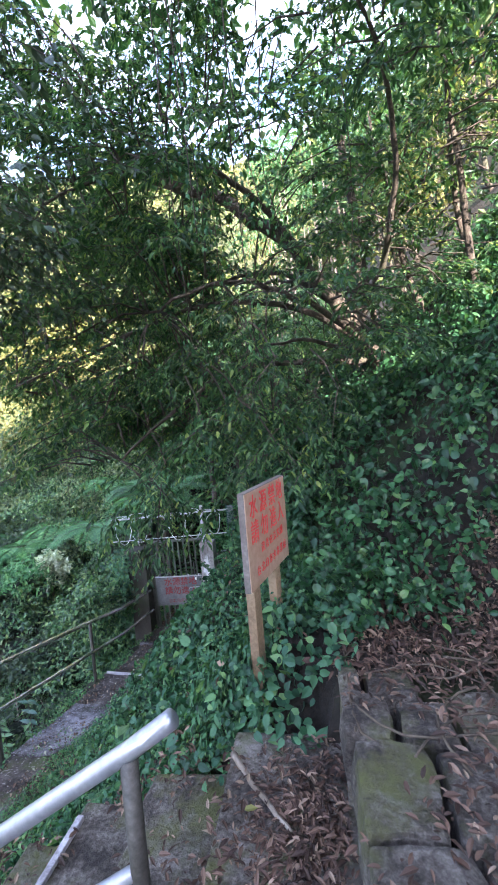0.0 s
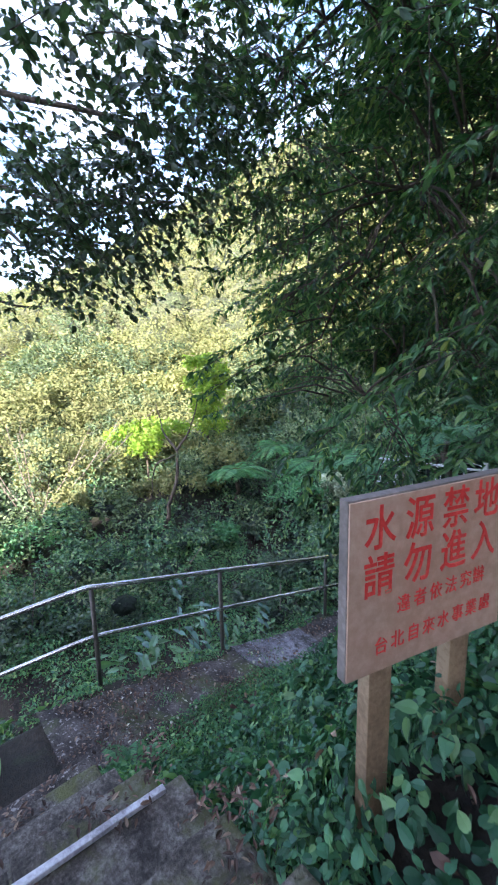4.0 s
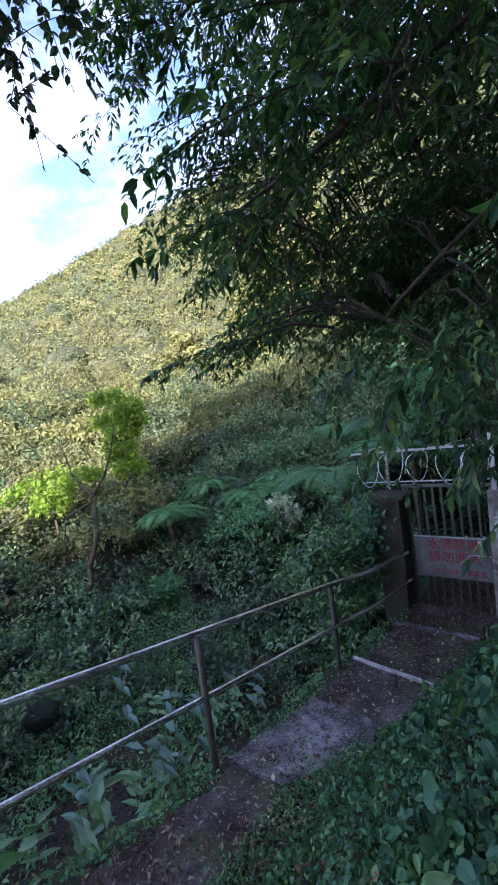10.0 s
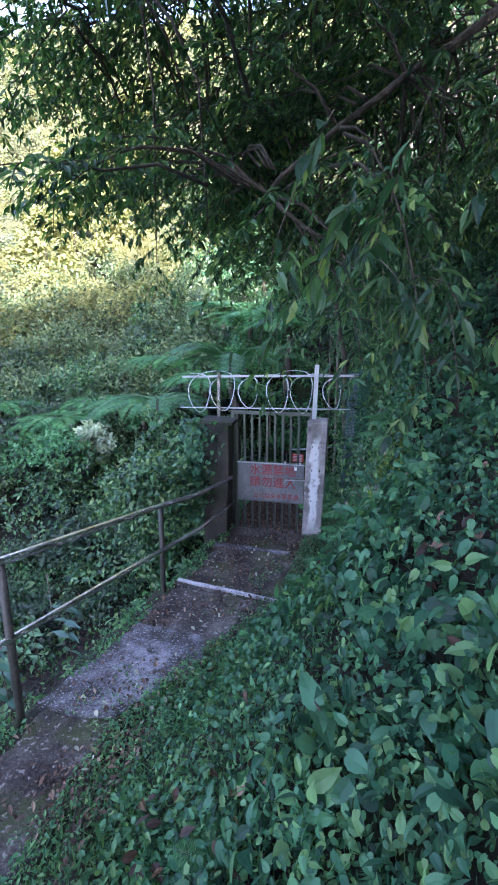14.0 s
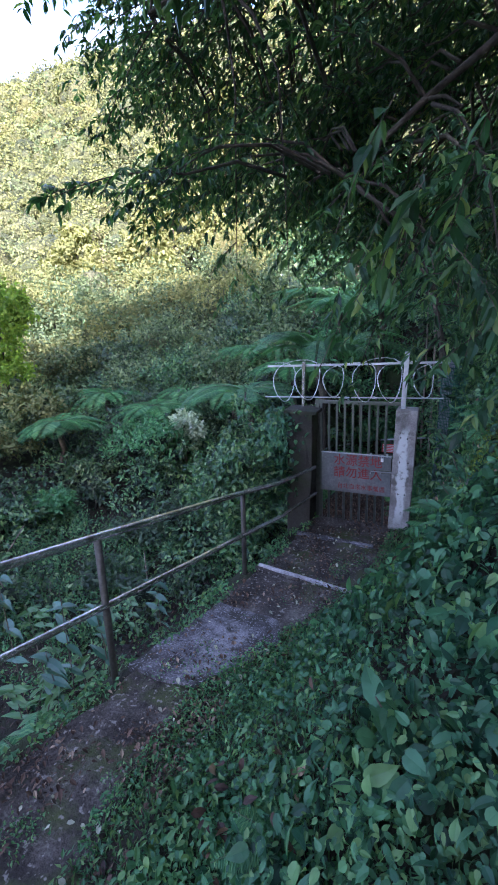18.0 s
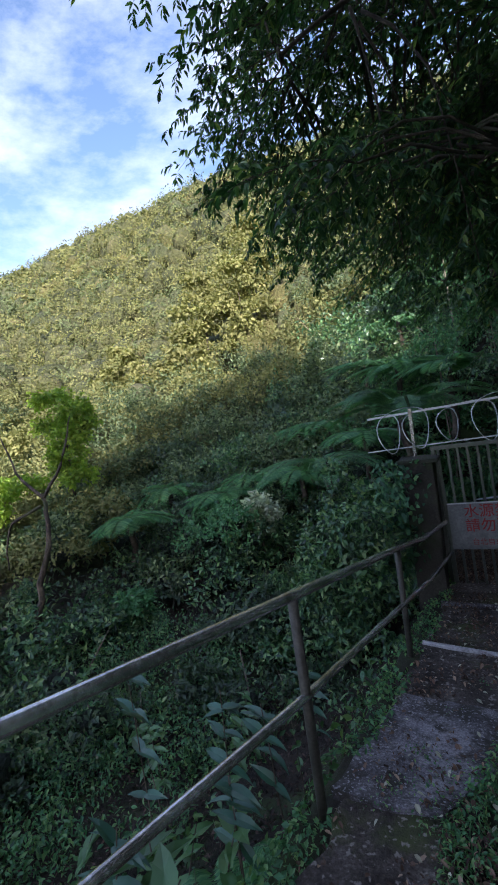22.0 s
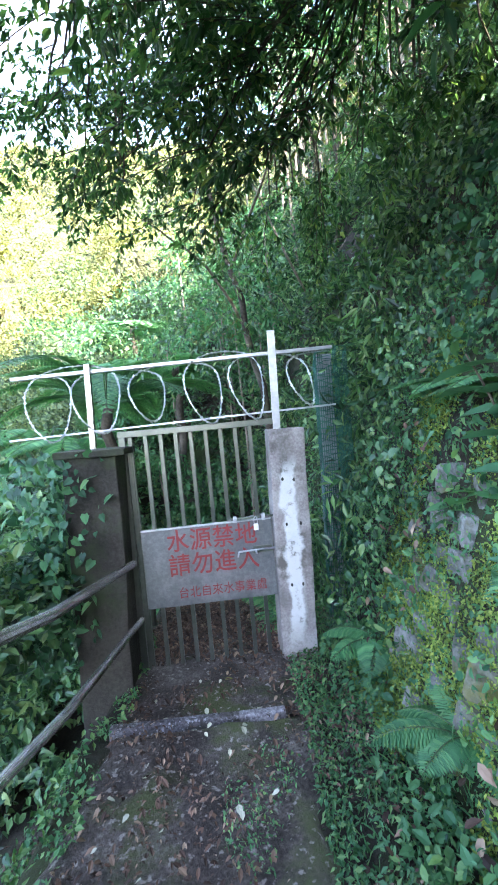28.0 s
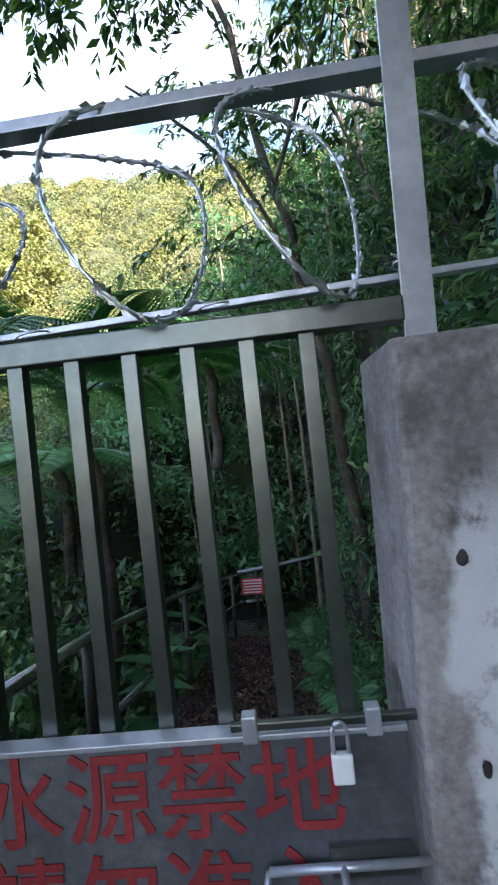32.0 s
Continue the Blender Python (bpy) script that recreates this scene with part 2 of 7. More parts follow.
def whitewashed(m):
    """A worn whitewash streak running down the front of a gate post."""
    n, l = m.node_tree.nodes, m.node_tree.links
    bsdf = n["Principled BSDF"]
    old = bsdf.inputs["Base Color"].links[0].from_socket
    tc, sep = n.new("ShaderNodeTexCoord"), n.new("ShaderNodeSeparateXYZ")
    l.new(tc.outputs["Object"], sep.inputs["Vector"])
    edge, flake = noise_node(n, l, 4.0, 6, 0.65), noise_node(n, l, 16.0, 8, 0.7)

    def calc(op, a, b):
        q = n.new("ShaderNodeMath")
        q.operation = op
        for k, v in enumerate((a, b)):
            if isinstance(v, (int, float)):
                q.inputs[k].default_value = v
            else:
                l.new(v, q.inputs[k])
        return q.outputs["Value"]

    def ease(v, lo, hi):
        q = n.new("ShaderNodeMapRange")
        q.interpolation_type = "SMOOTHSTEP"
        q.inputs["From Min"].default_value, q.inputs["From Max"].default_value = lo, hi
        l.new(v, q.inputs["Value"])
        return q.outputs["Result"]

    off = calc("ABSOLUTE", calc("ADD", calc("ADD", sep.outputs["X"], 1.590), calc("MULTIPLY", calc("SUBTRACT", edge.outputs["Fac"], 0.5), 0.20)), 0.0)
    band = calc("SUBTRACT", 1.0, ease(off, 0.034, 0.064))
    ends = calc("MULTIPLY", ease(sep.outputs["Z"], 0.05, 0.35), calc("SUBTRACT", 1.0, ease(sep.outputs["Z"], 1.30, 1.50)))
    front = calc("SUBTRACT", 1.0, ease(sep.outputs["Y"], 8.425, 8.44))
    worn = ease(flake.outputs["Fac"], 0.30, 0.48)
    mask = calc("MULTIPLY", calc("MULTIPLY", band, ends), calc("MULTIPLY", front, worn))
    mix = n.new("ShaderNodeMixRGB")
    mix.inputs["Color2"].default_value = (0.66, 0.65, 0.66, 1)
    l.new(calc("MULTIPLY", mask, 0.85), mix.inputs["Fac"])
    l.new(old, mix.inputs["Color1"])
    l.new(mix.outputs["Color"], bsdf.inputs["Base Color"])
    return m


STREAKED_POST = whitewashed(rough_mat("streaked_post_concrete", [(0.3, (0.17, 0.15, 0.145)), (0.5, (0.26, 0.23, 0.225)), (0.7, (0.37, 0.34, 0.33))], 4.0, 60, 0.85, 0.7, 0.006,
                                      second=((0.12, 0.105, 0.095), 3.2, 0.52, 0.6)))
RAIL_POST = rough_mat("dull_post_steel", [(0.3, (0.05, 0.045, 0.038)), (0.55, (0.09, 0.083, 0.072)), (0.75, (0.14, 0.13, 0.115))], 3.0, 50, 0.55, 0.3, 0.002, metallic=0.4)


def canopy_mat(name, stops, grain):
    """Distant crowns: a tone for each tree, broken up by leaf clumps with darker, shade-coloured gaps."""
    m, n, l, bsdf = material(name)
    geo = n.new("ShaderNodeNewGeometry")
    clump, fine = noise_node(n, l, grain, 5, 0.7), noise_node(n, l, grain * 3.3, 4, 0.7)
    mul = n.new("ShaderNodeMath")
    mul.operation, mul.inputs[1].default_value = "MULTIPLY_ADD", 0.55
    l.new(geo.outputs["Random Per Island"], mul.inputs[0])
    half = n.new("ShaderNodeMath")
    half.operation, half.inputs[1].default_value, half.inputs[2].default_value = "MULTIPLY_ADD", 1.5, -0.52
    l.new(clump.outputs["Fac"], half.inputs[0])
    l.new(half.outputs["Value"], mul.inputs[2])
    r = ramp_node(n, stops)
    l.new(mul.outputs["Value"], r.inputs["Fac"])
    l.new(r.outputs["Color"], bsdf.inputs["Base Color"])
    bsdf.inputs["Roughness"].default_value = 0.85
    both = n.new("ShaderNodeMath")
    both.operation = "ADD"
    l.new(clump.outputs["Fac"], both.inputs[0])
    l.new(fine.outputs["Fac"], both.inputs[1])
    bump_into(n, l, bsdf, both.outputs["Value"], 1.0, 0.9)
    return m


# Darker than the leaves over them, so the gaps read as shade.
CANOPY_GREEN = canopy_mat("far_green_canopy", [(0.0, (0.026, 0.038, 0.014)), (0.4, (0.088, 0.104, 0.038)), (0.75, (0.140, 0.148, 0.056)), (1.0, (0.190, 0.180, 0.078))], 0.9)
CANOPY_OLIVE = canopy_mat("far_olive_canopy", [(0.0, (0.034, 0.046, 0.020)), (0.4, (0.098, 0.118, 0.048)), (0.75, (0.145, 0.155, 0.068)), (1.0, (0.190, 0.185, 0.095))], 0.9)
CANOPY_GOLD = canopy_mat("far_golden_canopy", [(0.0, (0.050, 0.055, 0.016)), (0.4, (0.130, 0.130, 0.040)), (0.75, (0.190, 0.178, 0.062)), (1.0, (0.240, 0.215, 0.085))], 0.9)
# Near-black: shade between the leaves, put into the cores' colour.
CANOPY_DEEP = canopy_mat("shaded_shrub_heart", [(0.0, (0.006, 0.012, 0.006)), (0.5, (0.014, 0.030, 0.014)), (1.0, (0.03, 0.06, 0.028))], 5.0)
LEAF_IVY = leaf_mat("ivy_leaf", [(0.0, (0.010, 0.040, 0.023)), (0.4, (0.038, 0.115, 0.064)), (0.85, (0.085, 0.205, 0.098)), (1.0, (0.16, 0.28, 0.105))], 0.44, 0.25, 5.0, 0.35)
# Richer green than the ivy, and darkened to stand for the canopy's shade.
LEAF_HILL_SHADED = leaf_mat("hillside_creeper_shaded", [(0.0, (0.008, 0.036, 0.014)), (0.5, (0.026, 0.092, 0.038)), (0.9, (0.058, 0.155, 0.058)), (1.0, (0.12, 0.22, 0.07))], 0.36, 0.25, 4.0, 0.45)
LEAF_BLUE = leaf_mat("long_shade_leaf", [(0.0, (0.026, 0.078, 0.055)), (0.6, (0.045, 0.120, 0.080)), (1.0, (0.08, 0.17, 0.105))], 0.28, 0.2, 3.0, 0.6)
LEAF_GRASS = leaf_mat("ground_cover_leaf", [(0.0, (0.045, 0.13, 0.066)), (0.6, (0.095, 0.225, 0.102)), (1.0, (0.19, 0.31, 0.120))], 0.5, 0.3)
LEAF_TREE = leaf_mat("overhanging_leaf", [(0.0, (0.019, 0.052, 0.027)), (0.5, (0.047, 0.115, 0.053)), (0.88, (0.115, 0.212, 0.085)), (1.0, (0.260, 0.320, 0.100))], 0.32, 0.45, 2.2, 0.4)
LEAF_DARK = leaf_mat("dark_canopy_leaf", [(0.0, (0.032, 0.058, 0.042)), (0.6, (0.060, 0.102, 0.064)), (1.0, (0.10, 0.145, 0.080))], 0.32, 0.4, 2.2, 0.5)
LEAF_SHRUB = leaf_mat("shrub_leaf", [(0.0, (0.012, 0.042, 0.024)), (0.35, (0.048, 0.125, 0.056)), (0.75, (0.125, 0.245, 0.096)), (1.0, (0.23, 0.32, 0.135))], 0.3, 0.28, 2.2, 0.55)
LEAF_OLIVE = leaf_mat("olive_shrub_leaf", [(0.0, (0.035, 0.055, 0.030)), (0.5, (0.105, 0.155, 0.078)), (1.0, (0.22, 0.27, 0.135))], 0.55, 0.3, 2.2, 0.25)
# Extra blue greys this tone, painting distance haze into the leaf.
LEAF_WOODS = leaf_mat("mountain_leaf", [(0.0, (0.136, 0.158, 0.060)), (0.5, (0.168, 0.182, 0.070)), (1.0, (0.208, 0.204, 0.084))], 0.7, 0.15, 0.33, 0.15)
LEAF_FAR_OLIVE = leaf_mat("far_olive_leaf", [(0.0, (0.088, 0.122, 0.054)), (0.5, (0.122, 0.158, 0.072)), (1.0, (0.160, 0.190, 0.092))], 0.7, 0.15, 0.3, 0.15)
LEAF_GOLD = leaf_mat("golden_leaf", [(0.0, (0.150, 0.172, 0.060)), (0.5, (0.225, 0.230, 0.086)), (1.0, (0.285, 0.278, 0.115))], 0.6, 0.3, 0.4, 0.2)
# Lime of its own, raised brighter for sun that only partly reaches it.
LEAF_LIME = leaf_mat("lime_leaf", [(0.0, (0.13, 0.23, 0.025)), (0.5, (0.20, 0.31, 0.036)), (1.0, (0.28, 0.37, 0.05))], 0.5, 0.45)
LEAF_PALE = leaf_mat("pale_blossom_leaf", [(0.0, (0.280, 0.340, 0.250)), (0.6, (0.450, 0.500, 0.400)), (1.0, (0.600, 0.620, 0.562))], 0.5, 0.35)
LEAF_FERN = leaf_mat("fern_leaf", [(0.0, (0.05, 0.15, 0.07)), (0.6, (0.09, 0.23, 0.10)), (1.0, (0.15, 0.30, 0.13))], 0.48, 0.3)
LEAF_MOSS = leaf_mat("moss_tuft", [(0.0, (0.120, 0.190, 0.045)), (0.6, (0.220, 0.300, 0.065)), (1.0, (0.36, 0.40, 0.095))], 0.8, 0.2)
LITTER = leaf_mat("fallen_leaf", [(0.0, (0.030, 0.017, 0.013)), (0.5, (0.088, 0.050, 0.036)), (0.85, (0.18, 0.110, 0.08)), (1.0, (0.36, 0.26, 0.19))], 0.6, 0.1)
# A darker fallen-leaf tone, for the litter below the rail.
LITTER_DARK = leaf_mat("dark_fallen_leaf", [(0.0, (0.012, 0.008, 0.007)), (0.6, (0.040, 0.024, 0.020)), (1.0, (0.11, 0.066, 0.052))], 0.6, 0.1)
LITTER_PALE = leaf_mat("pale_fallen_leaf", [(0.0, (0.35, 0.34, 0.28)), (0.5, (0.46, 0.46, 0.38)), (1.0, (0.62, 0.6, 0.48))], 0.6, 0.15)


# ---- builders ----
def tri_mesh(name, verts, tris, mat, parent=None, smooth=False):
    """A mesh object from arrays of corners and triangles (or quads)."""
    verts, tris = np.asarray(verts, np.float32), np.asarray(tris, np.int32)
    k = tris.shape[1]
    me = bpy.data.meshes.new(name)
    me.vertices.add(len(verts))
    me.vertices.foreach_set("co", verts.ravel())
    me.loops.add(tris.size)
    me.loops.foreach_set("vertex_index", tris.ravel())
    me.polygons.add(len(tris))
    me.polygons.foreach_set("loop_start", np.arange(0, tris.size, k, dtype=np.int32))
    me.polygons.foreach_set("use_smooth", np.full(len(tris), smooth))
    me.update(calc_edges=True)
    me.materials.append(mat)
    ob = new(name, me)
    if parent:
        ob.parent = parent
    return ob


def part(name, bm, mat, parent=None, label="", smooth=False):
    me = bpy.data.meshes.new(name)
    if smooth:
        for f in bm.faces:
            f.smooth = True
    bm.to_mesh(me)
    bm.free()
    me.materials.append(mat)
    ob = new(name, me)
    if parent:
        ob.parent = parent
    if label:
        tagged(ob, label)
    return ob


def thing(name, label, category, at=(0, 0, 0), group="", kind=""):
    ob = new(name)
    ob.location = at
    ob.empty_display_size = 0.1
    return tagged(ob, label, category, group, kind)


def box(x0, x1, y0, y1, z0, z1, bevel=0.004, m=None, jitter=0.0, cuts=0):
    bm = bmesh.new()
    bmesh.ops.create_cube(bm, size=1)
    for v in bm.verts:
        v.co = Vector(((x0 + x1) / 2 + v.co.x * (x1 - x0), (y0 + y1) / 2 + v.co.y * (y1 - y0), (z0 + z1) / 2 + v.co.z * (z1 - z0)))
    if bevel:
        bmesh.ops.bevel(bm, geom=bm.edges[:], offset=bevel, segments=2, affect="EDGES", profile=0.6)
    if cuts:
        bmesh.ops.subdivide_edges(bm, edges=[e for e in bm.edges if e.calc_length() > 0.12], cuts=cuts, use_grid_fill=True)
    if jitter:
        for v in bm.verts:
            v.co += noise.noise_vector(v.co * 6.1) * jitter + noise.noise_vector(v.co * 19.0) * jitter * 0.35
    if m is not None:
        bmesh.ops.transform(bm, matrix=m, verts=bm.verts[:])
    return bm


def tube_arrays(points, radii, sides=8, cap=True):
    """Corners and triangles of a tube along a line of points."""
    p = np.asarray(points, float)
    r = np.broadcast_to(np.asarray(radii, float), (len(p),))
    d = np.gradient(p, axis=0)
    d /= np.linalg.norm(d, axis=1)[:, None] + 1e-9
    ref = np.where(np.abs(d[:, 2:3]) > 0.9, [[1.0, 0, 0]], [[0, 0, 1.0]])
    a = np.cross(d, ref)
    a /= np.linalg.norm(a, axis=1)[:, None] + 1e-9
    b = np.cross(d, a)
    ang = np.linspace(0, 2 * np.pi, sides, endpoint=False)
    v = p[:, None] + r[:, None, None] * (a[:, None] * np.cos(ang)[None, :, None] + b[:, None] * np.sin(ang)[None, :, None])
    n = len(p)
    i, j = np.meshgrid(np.arange(n - 1), np.arange(sides), indexing="ij")
    q0, q1 = i * sides + j, i * sides + (j + 1) % sides
    t = np.concatenate([np.stack([q0, q1, q1 + sides], -1).reshape(-1, 3), np.stack([q0, q1 + sides, q0 + sides], -1).reshape(-1, 3)])
    v = v.reshape(-1, 3)
    if cap:
        v = np.concatenate([v, p[:1], p[-1:]])
        k = np.arange(sides)
        t = np.concatenate([t, np.stack([np.full(sides, n * sides), (k + 1) % sides, k], -1),
                            np.stack([np.full(sides, n * sides + 1), (n - 1) * sides + k, (n - 1) * sides + (k + 1) % sides], -1)])
    return v, t


def tubes(name, lines, mat, parent=None, sides=8):
    """Several tubes in one mesh; lines of (points, radii)."""
    vs, ts, base = [], [], 0
    for points, radii in lines:
        v, t = tube_arrays(points, radii, sides)
        vs.append(v)
        ts.append(t + base)
        base += len(v)
    return tri_mesh(name, np.concatenate(vs), np.concatenate(ts), mat, parent, True)


def tube(name, points, radius, mat, parent=None, sides=12):
    return tubes(name, [(points, radius)], mat, parent, sides)


DIAMOND = (np.array([(0, 0, 0), (0.42, 0.5, 0.05), (1, 0, -0.08), (0.42, -0.5, 0.05)]), np.array([(0, 2, 1), (0, 3, 2)]))
BLADE = (np.array([(0, 0, 0), (0.22, 0.40, 0.05), (0.58, 0.42, 0.03), (1, 0, -0.16), (0.58, -0.42, 0.03), (0.22, -0.40, 0.05), (0.35, 0, 0.0)]),
         np.array([(6, 1, 0), (6, 2, 1), (6, 3, 2), (6, 4, 3), (6, 5, 4), (6, 0, 5)]))
HEART = (np.array([(0, 0, 0), (-0.10, 0.30, 0.03), (0.22, 0.52, 0.06), (0.62, 0.34, 0.02), (1, 0, -0.14), (0.62, -0.34, 0.02), (0.22, -0.52, 0.06), (-0.10, -0.30, 0.03), (0.4, 0, -0.03)]),
         np.array([(8, 1, 0), (8, 2, 1), (8, 3, 2), (8, 4, 3), (8, 5, 4), (8, 6, 5), (8, 7, 6), (8, 0, 7)]))
OVATE = (np.array([(0, 0, 0), (-0.05, 0.17, 0.02), (0.06, 0.37, 0.05), (0.27, 0.5, 0.07), (0.52, 0.43, 0.05), (0.76, 0.22, 0.0), (1, 0, -0.13),
                   (0.76, -0.22, 0.0), (0.52, -0.43, 0.05), (0.27, -0.5, 0.07), (0.06, -0.37, 0.05), (-0.05, -0.17, 0.02), (0.25, 0, 0.015), (0.62, 0, -0.01)]),
         np.array([(0, 12, 1), (1, 12, 2), (2, 12, 3), (3, 12, 13), (3, 13, 4), (4, 13, 5), (5, 13, 6), (6, 13, 7), (7, 13, 8), (8, 13, 9), (9, 13, 12), (9, 12, 10), (10, 12, 11), (11, 12, 0)])[:, ::-1])
rng = np.random.default_rng(7)


def unit(v):
    return v / (np.linalg.norm(v, axis=-1, keepdims=True) + 1e-9)


def leaf_arrays(at, along, normal, length, width, shape):
    """Leaves at points: the way that each one runs, the way that its face looks, its length, and its width as a share of that."""
    tv, tt = shape
    n = len(at)
    u = unit(along)
    w = unit(np.cross(normal, u))
    h = np.cross(u, w)
    length = np.broadcast_to(length, (n,))[:, None, None]
    width = np.broadcast_to(width, (n,))[:, None, None]
    v = at[:, None] + length * (u[:, None] * tv[None, :, 0:1] + w[:, None] * tv[None, :, 1:2] * width + h[:, None] * tv[None, :, 2:3])
    t = tt[None] + (np.arange(n) * len(tv))[:, None, None]
    return v.reshape(-1, 3), t.reshape(-1, 3)


def leaves(name, at, along, normal, length, width, mat, shape=DIAMOND, parent=None):
    return tri_mesh(name, *leaf_arrays(at, along, normal, length, width, shape), mat, parent)


def rand_dirs(n):
    return unit(rng.normal(size=(n, 3)))


# ---- the lie of the land ----
def smooth(a, b, v):
    t = np.clip((v - a) / (b - a), 0, 1)
    return t * t * (3 - 2 * t)


def path_z(y):
    return np.interp(y, [2.5, 3.3, 4.7, 5.3, 5.85, 6.55, 6.6, 7.75, 7.8, 8.6, 10, 13.5, 20], [0.70, 0.60, 0.45, 0.36, 0.30, 0.24, 0.11, 0.07, 0, 0, -0.25, -1.05, -1.5])


def path_right(y):
    return np.interp(y, [2.9, 4, 4.8, 5.6, 6.5, 7.5, 8.4, 10, 13.5], [-2.25, -2.42, -2.42, -2.15, -1.74, -1.68, -1.62, -1.5, -1.75])


def path_left(y):
    return np.interp(y, [2.5, 3.3, 4.7, 6.4, 8.3, 10, 13.5, 30], [-3.4, -3.3, -3.08, -2.95, -2.85, -2.85, -2.95, -3.5])


STEP_X = [-2.27, -1.93, -1.60, -1.25, -0.87, -0.45, 0.0, 0.5]
STEP_Z = [0.93, 1.14, 1.37, 1.60, 1.85, 2.10, 2.35, 2.55]


def stair_z(x):
    return np.interp(x, [-3.2, -2.5, *STEP_X, 1.5], [0.60, 0.66, *[z - 0.27 for z in STEP_Z], 2.4])


def wobble(x, y, scale):
    x, y = x / scale, y / scale
    return (np.sin(1.3 * x + 0.7 * y + 0.4) + np.sin(-0.8 * x + 1.7 * y + 2.1) + 0.6 * np.sin(2.9 * x - 1.1 * y) + 0.5 * np.sin(1.9 * x + 3.3 * y + 1.0)
            + 0.35 * np.sin(5.1 * x + 2.3 * y + 0.7) + 0.3 * np.sin(-3.7 * x + 5.9 * y)) / 2.2


EYE0 = (-1.0, 3.0, 3.0)
RIDGE_AZ = [-180, -20, 0, 26, 30, 36, 44, 55, 67, 77, 86, 100, 130, 180]
RIDGE_EL = [8, 30, 31, 29.2, 28.2, 26.7, 24.4, 19.5, 12.7, 8.2, 4.6, 3, 2, 2]


def far_top(r, az):
    """The height of the foliage's upper side across the valley, by distance and heading (to the left of +y)."""
    ridge_el = np.interp(az, RIDGE_AZ, RIDGE_EL)
    ridge_r = np.interp(az, [0, 25, 50, 90], [70, 85, 125, 170])
    w = smooth(6, 34, az)
    e10 = -5 * (1 - w) - 17 * w
    e14 = 4 * (1 - w) - 11.5 * w
    e25 = 15 * (1 - w) - 2.5 * w
    e40 = 22 * (1 - w) + np.minimum(5.5, ridge_el - 3) * w
    lr = np.log(np.maximum(r, 1))
    el = e10.copy()
    for (ra, ea), (rb, eb) in zip([(10, e10), (14, e14), (25, e25), (40, e40)], [(14, e14), (25, e25), (40, e40), (ridge_r, ridge_el)]):
        f = np.clip((lr - np.log(ra)) / (np.log(rb) - np.log(ra)), 0, 1)
        el = np.where(r >= ra, ea + (eb - ea) * f, el)
    top = EYE0[2] + np.minimum(r, ridge_r) * np.tan(np.radians(el))
    return top - np.maximum(r - ridge_r, 0) * 0.25


def polar(x, y):
    dx, dy = x - EYE0[0], y - EYE0[1]
    return np.hypot(dx, dy), np.degrees(np.arctan2(-dx, dy))


def hill_z(x, y):
    raw = 2.45 + 0.9 * (x - 0.5) + 0.28 * (np.clip(y, -60, 90) - 3)
    cap = np.clip(26 + 1.35 * (y + 3), 21, 44)
    return np.where(raw > cap - 8, cap - 8 * np.exp(-(np.maximum(raw, cap - 8) - cap + 8) / 8), raw) - 0.5 * np.maximum(x - 60, 0)


